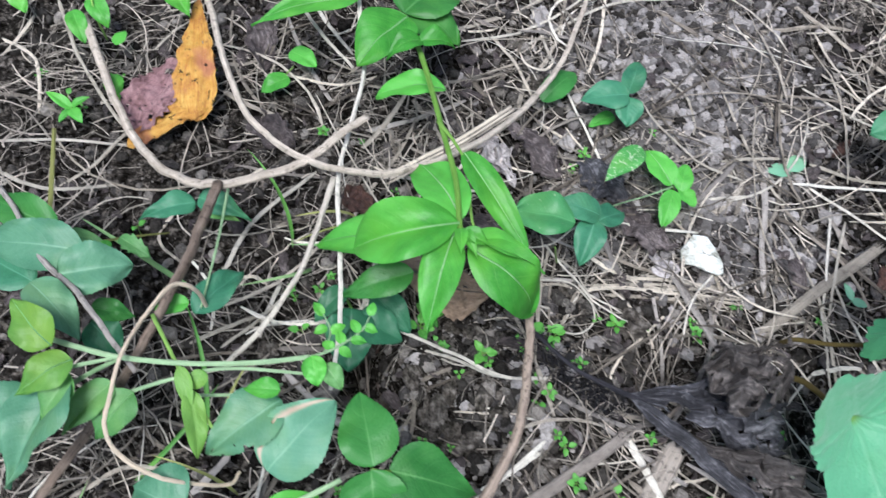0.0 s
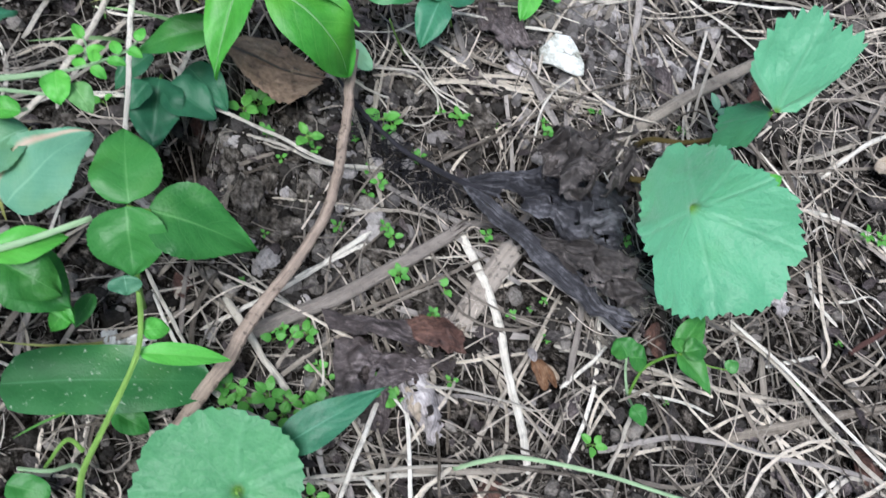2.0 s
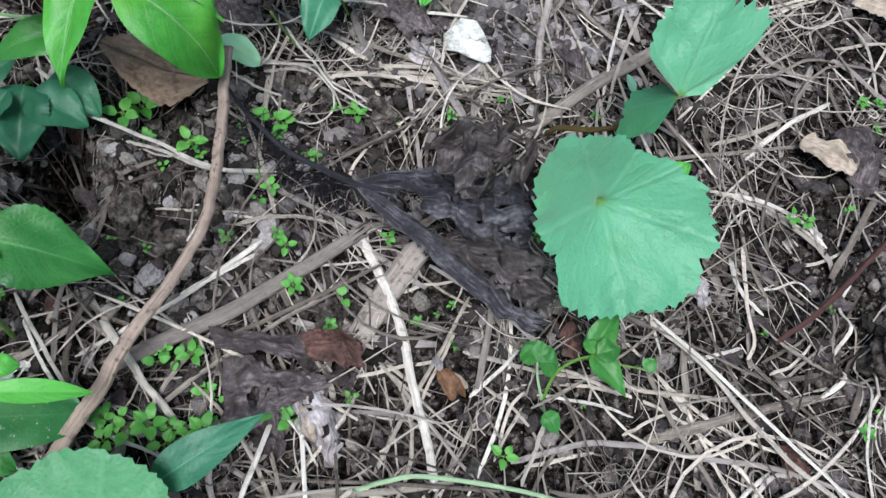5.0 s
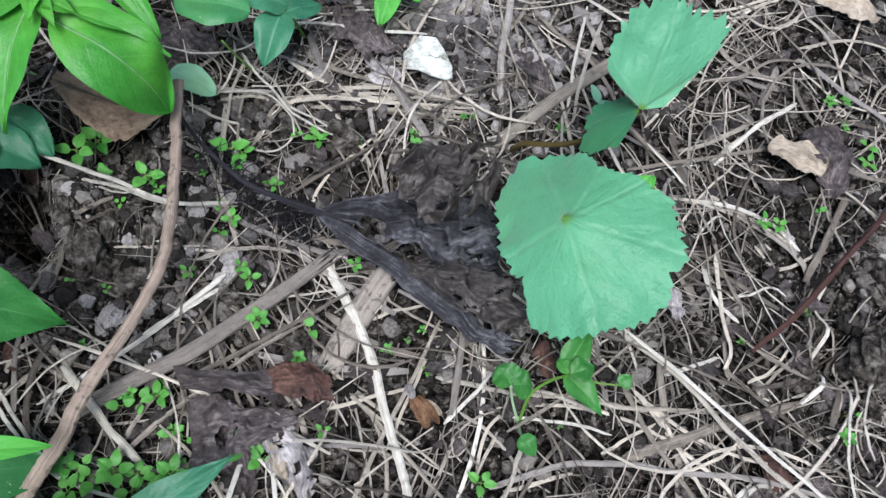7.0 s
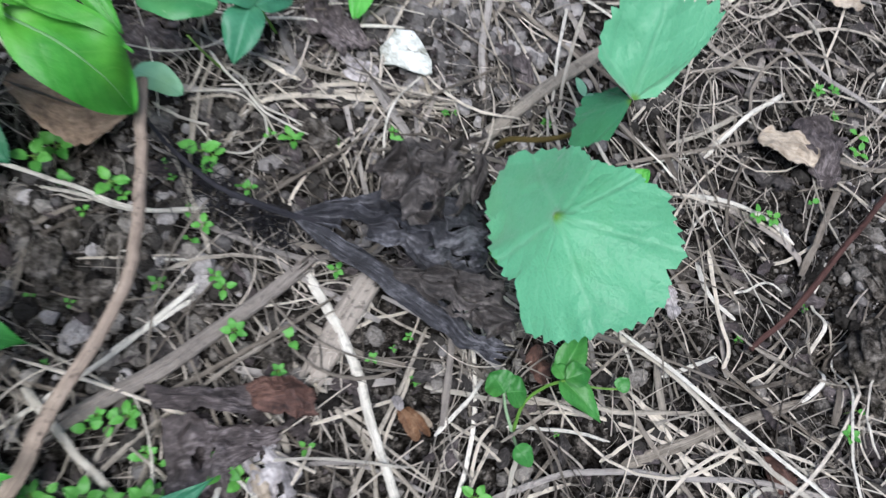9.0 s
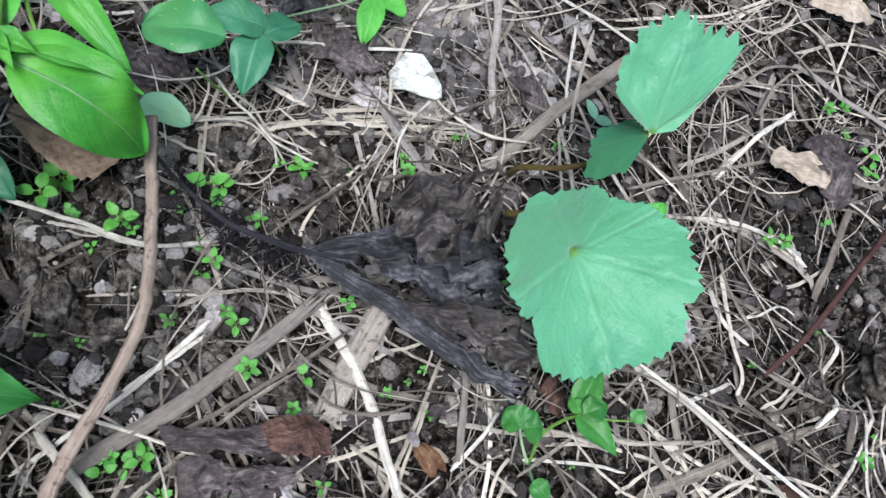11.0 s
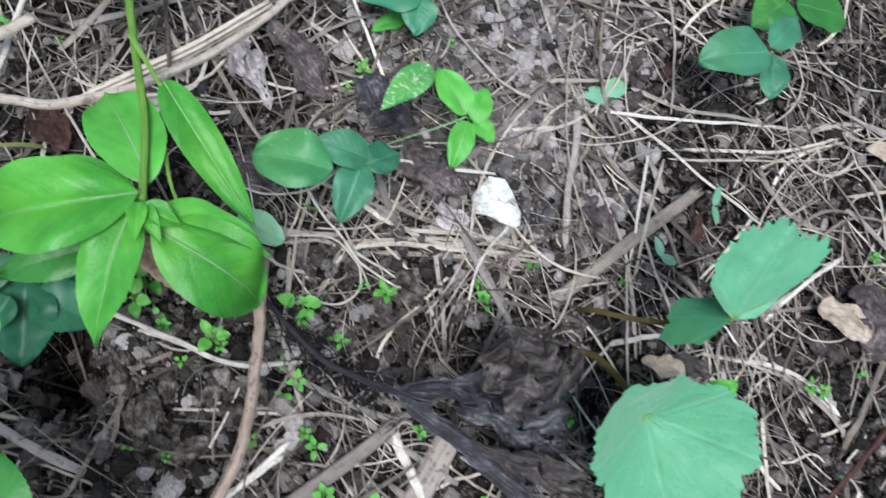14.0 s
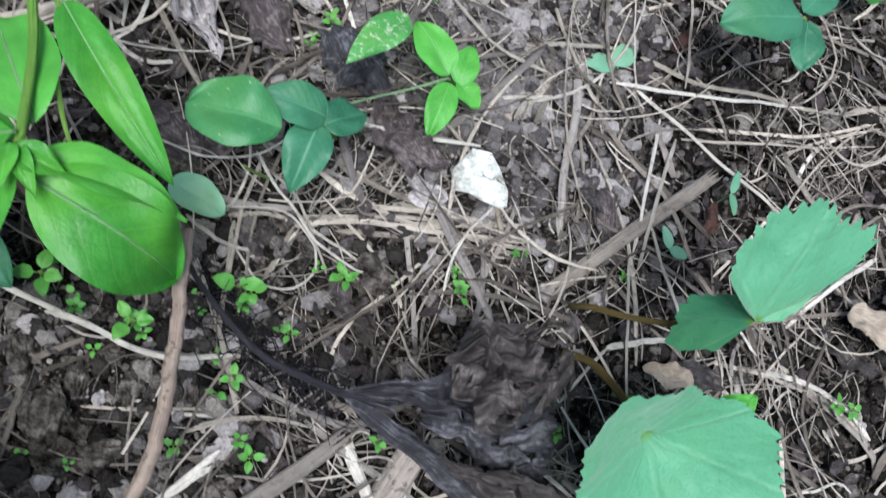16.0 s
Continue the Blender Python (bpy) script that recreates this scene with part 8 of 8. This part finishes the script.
def blue_seedling(x, y, first, second, height_over, label):
    ob = plant("blue_green_seedling", x, y, label, "seedling")
    top = (x, y, float(lie(x, y)) + height_over)
    stem(ob, [(x, y, float(lie(x, y)) - 0.002), (x + 0.0005, y, top[2] * 0.5), top], 0.0005, STEM_PALE)
    for dx, dy, w in (first, second):
        leaf(ob, top, (x + dx, y + dy, top[2] + 0.001), w, MINT_FOLD, a=.5, b=.5, fold=.15, arch=.06, rows=10, half=4)
    return rooted(ob)


blue_seedling(0.2770, 0.2890, (-0.017, -0.001, 0.0105), (0.011, 0.013, 0.0110), 0.006, "pair of smooth blue-green seed leaves among straw")
blue_seedling(0.3310, 0.2240, (0.005, 0.012, 0.0042), (-0.001, -0.012, 0.0042), 0.014, "narrow blue-green seedling among straw")
blue_seedling(0.2940, 0.1930, (-0.003, 0.011, 0.0050), (0.008, -0.004, 0.006), 0.010, "narrow blue-green seedling among straw")

# ---- loose litter between the laid straws ----
rng = np.random.default_rng(21)


def bare(x, y):
    """How bare the soil is: one in the open patch and on the bank, nought elsewhere."""
    patch = math.exp(-(((x - 0.075) / 0.05) ** 2 + ((y - 0.135) / 0.065) ** 2) * 1.1)
    bank = 0.85 * math.exp(-(((x - 0.22) / 0.05) ** 2 + ((y - 0.355) / 0.085) ** 2))
    bank += math.exp(-(((x - 0.440) / 0.036) ** 2 + ((y - 0.090) / 0.045) ** 2)) + math.exp(-(((x - 0.165) / 0.022) ** 2 + ((y - 0.137) / 0.012) ** 2))
    bank += math.exp(-(((x - 0.046) / 0.016) ** 2 + ((y - 0.168) / 0.016) ** 2)) + math.exp(-(((x - 0.005) / 0.02) ** 2 + ((y - 0.131) / 0.02) ** 2))
    return min(1.0, patch + bank)


def scatter_line(x, y, long, turn, bend, lift):
    s = np.linspace(-0.5, 0.5, 9)
    a = turn + bend * s * 2
    px, py = x + long * s * np.cos(a), y + long * s * np.sin(a)
    slope = rng.uniform(-0.06, 0.06)
    line = np.c_[px, py, height(px, py) * 0.4 + lie(px, py) * 0.6 + lift + slope * long * s]
    return line


def clump(x, y):
    """How thickly the litter lies here, from bare gaps to heaps."""
    heap = float(relief(x, y, 0.045, 61)) * 0.6 + float(relief(x, y, 0.016, 62)) * 0.4
    return max(0.0, min(1.0, (heap - 0.30) * 2.6)) * (1 - 0.93 * bare(x, y))


loose, made = {"pale": Geo(), "tan": Geo()}, 0
while made < 520:
    x, y = rng.uniform(-0.16, 0.50), rng.uniform(-0.08, 0.45)
    if rng.random() > clump(x, y) + 0.08:
        continue
    long, wide = rng.uniform(0.03, 0.13), rng.choice((0.0004, 0.0005, 0.0007, 0.0009, 0.0012))
    line = scatter_line(x, y, long, rng.uniform(0, math.pi), rng.normal(0, 0.30), rng.uniform(0.003, 0.010))
    tone = rng.choice(("pale", "pale", "tan", "tan", "brown") if x < 0.08 else ("pale", "tan", "tan", "brown", "brown"))
    single = made < 190 or tone == "brown"
    geo = Geo() if single else loose[tone]
    add_tube(geo, line, wide, 5, 0.5, (1.0, 0.7), 0.10, rng, blunt=0.5)
    if single:
        material, told = STRAW_KIND[tone]
        name, category, group = ("dry_twig", "twig", "dry twigs on the ground") if tone == "brown" else ("dry_straw", "straw", "dry straws on the ground")
        thing(name, geo, material, told, category, group, smooth=False)
    made += 1
thing("loose_straw", loose["pale"], stalk_material("loose_pale_straw", (0.34, 0.29, 0.22), (0.95, 0.89, 0.77), True, 0.4), "scattered pale straws of the litter", "straw", kind="stuff", smooth=False)
thing("loose_straw", loose["tan"], stalk_material("loose_tan_straw", (0.075, 0.06, 0.047), (0.80, 0.72, 0.60), True, 0.4), "scattered tan straws of the litter", "straw", kind="stuff", smooth=False)


HAY_KIND = (
    (HAYSTALK, "flattened strip of tan hay in the litter"),
    (FLATWOOD, "flattened strip of grey-brown hay in the litter"),
    (BROWN, "flattened strip of brown hay in the litter"),
    (GREY, "flattened strip of weathered grey hay in the litter"),
)
made = 0
while made < 150:
    x, y = rng.uniform(-0.12, 0.50), rng.uniform(-0.08, 0.42)
    if rng.random() > clump(x, y) + 0.03:
        continue
    line = scatter_line(x, y, rng.uniform(0.025, 0.085), rng.uniform(0, math.pi), rng.normal(0, 0.14), rng.uniform(0.002, 0.007))
    geo = add_tube(Geo(), line, rng.uniform(0.0011, 0.0023), 8, rng.uniform(0.12, 0.24), (1.0, 0.8), 0.09, rng, 0.10, 0.6)
    material, told = HAY_KIND[int(rng.integers(0, 4))]
    thing("hay_strip", geo, material, told, "hay", "flattened hay strips on the ground")
    made += 1
for k in range(46):
    x, y = rng.uniform(-0.10, 0.48), rng.uniform(-0.06, 0.40)
    if bare(x, y) > 0.3:
        continue
    turn, long = rng.uniform(0, 6.28), rng.uniform(0.010, 0.022)
    material, told = ((PLUM, "dark plum-brown dead leaf among straw"), (MUSTY, "grey-brown crumpled dead leaf among straw"), (RUSSET, "reddish-brown curled dead leaf among straw"))[(0, 1, 0, 1, 2)[k % 5]]
    dead_leaf("litter_leaf", (x, y, 0.004), (x + long * math.cos(turn), y + long * math.sin(turn), 0.006), long * rng.uniform(0.4, 0.75), material, told, 0.005, rng.uniform(-20, 20), 0.25, 0.08, 0.5, 0.05, group="dead leaves in the litter")

fibres, made = Geo(), 0
while made < 4600:
    x, y = rng.uniform(-0.24, 0.56), rng.uniform(-0.13, 0.52)
    if rng.random() > clump(x, y) + 0.05:
        continue
    curl = rng.normal(0, 1.1) if rng.random() < 0.13 else rng.normal(0, 0.20)
    long, wide = rng.uniform(0.008, 0.055), rng.uniform(0.00016, 0.0006)
    add_tube(fibres, scatter_line(x, y, long, rng.uniform(0, math.pi), curl, rng.uniform(0.0, 0.008)), wide, 4, 0.8, (1, 0.7), 0.0)
    made += 1
thing("straw_litter", fibres, FIBRE, "thick litter of fine dry grass fibres and rootlets", "straw", kind="stuff", smooth=False)

hairs, made = Geo(), 0
while made < 3000:
    x, y = rng.uniform(-0.22, 0.54), rng.uniform(-0.12, 0.50)
    if rng.random() > clump(x, y) * 0.8 + 0.12:
        continue
    add_tube(hairs, scatter_line(x, y, rng.uniform(0.006, 0.03), rng.uniform(0, math.pi), rng.normal(0, 0.9), rng.uniform(0.0, 0.007)), rng.uniform(0.00008, 0.0002), 3, 1.0, (1, 0.7), 0.0)
    made += 1
thing("root_hairs", hairs, FIBRE, "hair-fine dry rootlets between the straws", "rootlets", kind="stuff")

for k in range(24):
    x, y = rng.uniform(-0.15, 0.02), rng.uniform(-0.05, 0.24)
    turn, long, lift = rng.uniform(0, 2 * math.pi), rng.uniform(0.03, 0.07), rng.uniform(0.01, 0.04)
    foot = (x, y, float(lie(x, y)))
    top = (x + long * math.cos(turn), y + long * math.sin(turn), foot[2] + lift)
    if top[0] > -0.025:
        continue
    geo = add_leaf(Geo(), foot, top, rng.uniform(0.0016, 0.0034), rng.uniform(-40, 40), 0.2, 0.6, 0.5, rng.uniform(0.08, 0.25), 0.0, rows=14, half=2, seed=k)
    thing("wild_grass", geo, GRASS[k % 3], "thin green grass blade among the weeds" if k % 3 else "thin yellowing grass blade among the weeds", "grass", "grass blades among the weeds")

rootlets = Geo()
for k in range(120):
    way = rng.random()
    x, y = 0.086 + 0.054 * way + rng.normal(0, 0.004), 0.164 - 0.044 * way - 0.006 * math.sin(math.pi * way) + rng.normal(0, 0.005)
    add_tube(rootlets, scatter_line(x, y, rng.uniform(0.008, 0.03), rng.normal(-0.7, 0.6), rng.normal(0, 0.9), rng.uniform(0.002, 0.028)), rng.uniform(0.00012, 0.0003), 4, 1.0, (1, 0.6), 0.0)
thing("black_rootlets", rootlets, BLACK, "tangle of fine black rootlets round the withered stalk", "rootlets", kind="stuff")

# ---- crumbs and clods of soil ----
bm = bmesh.new()
bmesh.ops.create_icosphere(bm, subdivisions=1, radius=1.0)
ball = np.array([v.co for v in bm.verts])
ball_faces = [tuple(v.index for v in f.verts) for f in bm.faces]
bm.free()
bm = bmesh.new()
bmesh.ops.create_icosphere(bm, subdivisions=2, radius=1.0)
lumpy = np.array([v.co for v in bm.verts])
lumpy_faces = [tuple(v.index for v in f.verts) for f in bm.faces]
bm.free()
bm = bmesh.new()
bmesh.ops.create_icosphere(bm, subdivisions=4, radius=1.0)
clod = np.array([v.co for v in bm.verts])
clod_faces = [tuple(v.index for v in f.verts) for f in bm.faces]
bm.free()


def lump(x, y, size, sink=0.35, fine=False, craggy=1.0):
    b = clod if fine else (lumpy if size > 0.0019 else ball)
    shape = b * rng.uniform(0.7, 1.2, 3)
    if fine:
        s = int(rng.integers(1, 900))
        grain = np.zeros(len(b))
        for cell, deep in ((1.4, 0.9), (3.7, 0.55), (8.0, 0.32), (15.0, 0.14)):
            grain = grain + deep * (np.abs(relief(b[:, 0] * cell + b[:, 2] * cell * 0.7 + 50, b[:, 1] * cell - b[:, 2] * cell * 0.5 + 50, 1.0, s)) - 0.5)
        shape = shape * (0.85 + craggy * grain)[:, None]
    else:
        shape = shape * rng.uniform(0.72, 1.15, len(b))[:, None]
    turn = np.array(Euler(rng.uniform(0, 6.28, 3)).to_matrix())
    return shape @ turn.T * size + np.array((x, y, float(height(x, y)) + size * (1 - sink) - size * 0.4))


for dry, count, material, label in ((False, 26000, CRUMB, "loose dark crumbs of damp soil"), (True, 17000, CRUMB_DRY, "loose pale crumbs of dry soil")):
    crumbs, done = Geo(), 0
    while done < count:
        x, y = rng.uniform(-0.24, 0.54), rng.uniform(-0.12, 0.50)
        near_bank = math.exp(-(((x - 0.22) / 0.07) ** 2 + ((y - 0.345) / 0.11) ** 2))
        if dry and rng.random() > near_bank + 0.10 * bare(x, y):
            continue
        if not dry and rng.random() > 0.22 + 0.78 * bare(x, y) - 0.5 * near_bank:
            continue
        size = min((0.0006 if dry else 0.0006) * (1 - rng.random()) ** -0.6, 0.0048)
        crumbs.add(lump(x, y, size), lumpy_faces if size > 0.0019 else ball_faces, (lumpy if size > 0.0019 else ball)[:, :2])
        done += 1
    thing("soil_crumbs", crumbs, material, label, "soil", kind="stuff", smooth=False)

for k in range(150):
    while True:
        x, y = rng.uniform(-0.12, 0.46), rng.uniform(-0.06, 0.42)
        if rng.random() < 0.12 + bare(x, y):
            break
    size = min(0.0026 * (1 - rng.random()) ** -0.5, 0.0095)
    pale = rng.random() < 0.16 or bare(x, y) > 0.4 and y > 0.27
    geo = Geo().add(lump(x, y, size, 0.5, True), clod_faces, clod[:, :2])
    thing("soil_clod", geo, CRUMB_DRY if pale else CLOD, "pale dry clod of soil" if pale else "dark crumbly clod of soil", "clod", "clods of soil", smooth=False)

bm = bmesh.new()
bmesh.ops.create_icosphere(bm, subdivisions=6, radius=1.0)
clod = np.array([v.co for v in bm.verts])
clod_faces = [tuple(v.index for v in f.verts) for f in bm.faces]
bm.free()
for x, y, size in ((0.440, 0.086, 0.023), (0.429, 0.048, 0.018), (0.464, 0.060, 0.021), (0.414, 0.026, 0.009)):
    geo = Geo().add(lump(x, y, size, 0.62, True, 0.55), clod_faces, clod[:, :2])
    thing("soil_clod", geo, CLOD, "large rough dark clod beside a hollow", "clod", "clods of soil", smooth=False)
bm = bmesh.new()
bmesh.ops.create_icosphere(bm, subdivisions=4, radius=1.0)
clod = np.array([v.co for v in bm.verts])
clod_faces = [tuple(v.index for v in f.verts) for f in bm.faces]
bm.free()
for k in range(16):
    x, y = rng.normal(0.056, 0.022), rng.normal(0.118, 0.026)
    geo = Geo().add(lump(x, y, rng.uniform(0.003, 0.0065), 0.30, True), clod_faces, clod[:, :2])
    thing("soil_clod", geo, CLOD, "rough dark clod beside a hollow", "clod", "clods of soil", smooth=False)

for x, y, size, pale in ((0.0400, 0.1120, 0.0150, False), (0.0570, 0.1210, 0.0052, True), (0.0670, 0.1230, 0.0062, False), (0.0520, 0.0860, 0.0075, True), (0.0430, 0.0970, 0.0074, False), (0.0310, 0.1470, 0.0062, True), (0.0290, 0.1370, 0.0085, False), (0.0590, 0.1010, 0.0090, False), (0.0490, 0.1270, 0.0065, False), (0.1000, 0.1020, 0.0060, True), (0.0880, 0.1450, 0.0048, False), (0.0630, 0.1660, 0.0085, False), (0.0720, 0.1090, 0.0042, False), (0.0780, 0.1270, 0.0040, True)):
    geo = Geo().add(lump(x, y, 0.8 * size, 0.22, True, 0.8), clod_faces, clod[:, :2])
    thing("soil_clod", geo, CRUMB_DRY if pale else CLOD, "pale grey clod of soil" if pale else "rough dark clod of soil in the open patch", "clod", "clods of soil", smooth=False)

for k in range(90):
    x, y = rng.normal(0.212, 0.030), rng.normal(0.335, 0.042)
    geo = Geo().add(lump(x, y, min(0.0018 * (1 - rng.random()) ** -0.5, 0.0065), 0.25, True), clod_faces, clod[:, :2])
    thing("soil_clod", geo, CRUMB_DRY, "pale dry clod of soil on the bank", "clod", "clods of soil", smooth=False)

WHITE_CRUMB = crumb_material("white_crumbly_lump", (0.26, 0.255, 0.24), (0.84, 0.84, 0.81), 0.5)
for x, y, size in ((-0.0010, 0.0395, 0.0062), (-0.0085, 0.0380, 0.0045), (-0.0130, 0.0400, 0.0058), (0.0035, 0.0440, 0.0034)):
    geo = Geo().add(lump(x, y, size, -0.3, True), clod_faces, clod[:, :2])
    thing("white_lump", geo, WHITE_CRUMB, "whitish crumbly lump beside the grass blade", "lump", "white lumps", smooth=False)

# ---- scraps of rotted leaf in the litter ----
for tone, count, material, label in (("plum", 2400, PLUM, "small dark scraps of rotted leaf"), ("grey", 1300, MUSTY, "small grey-brown scraps of rotted leaf")):
    scraps = Geo()
    for k in range(count):
        x, y = rng.uniform(-0.2, 0.52), rng.uniform(-0.1, 0.46)
        if rng.random() < bare(x, y) * 0.85:
            continue
        turn, long = rng.uniform(0, 6.28), min(0.0035 * (1 - rng.random()) ** -0.5, 0.016)
        z = float(lie(x, y)) + rng.uniform(0.001, 0.004)
        add_leaf(scraps, (x, y, z), (x + long * math.cos(turn), y + long * math.sin(turn), z + rng.uniform(-0.001, 0.003)), long * rng.uniform(0.4, 0.9), rng.uniform(-25, 25), 0.4, 0.45, rng.uniform(-0.3, 0.3), 0.08, 0.08, crumple=0.003, ragged=0.5, rows=10, half=4, seed=k)
    thing("leaf_scraps", scraps, material, label, "dead leaf", kind="stuff")
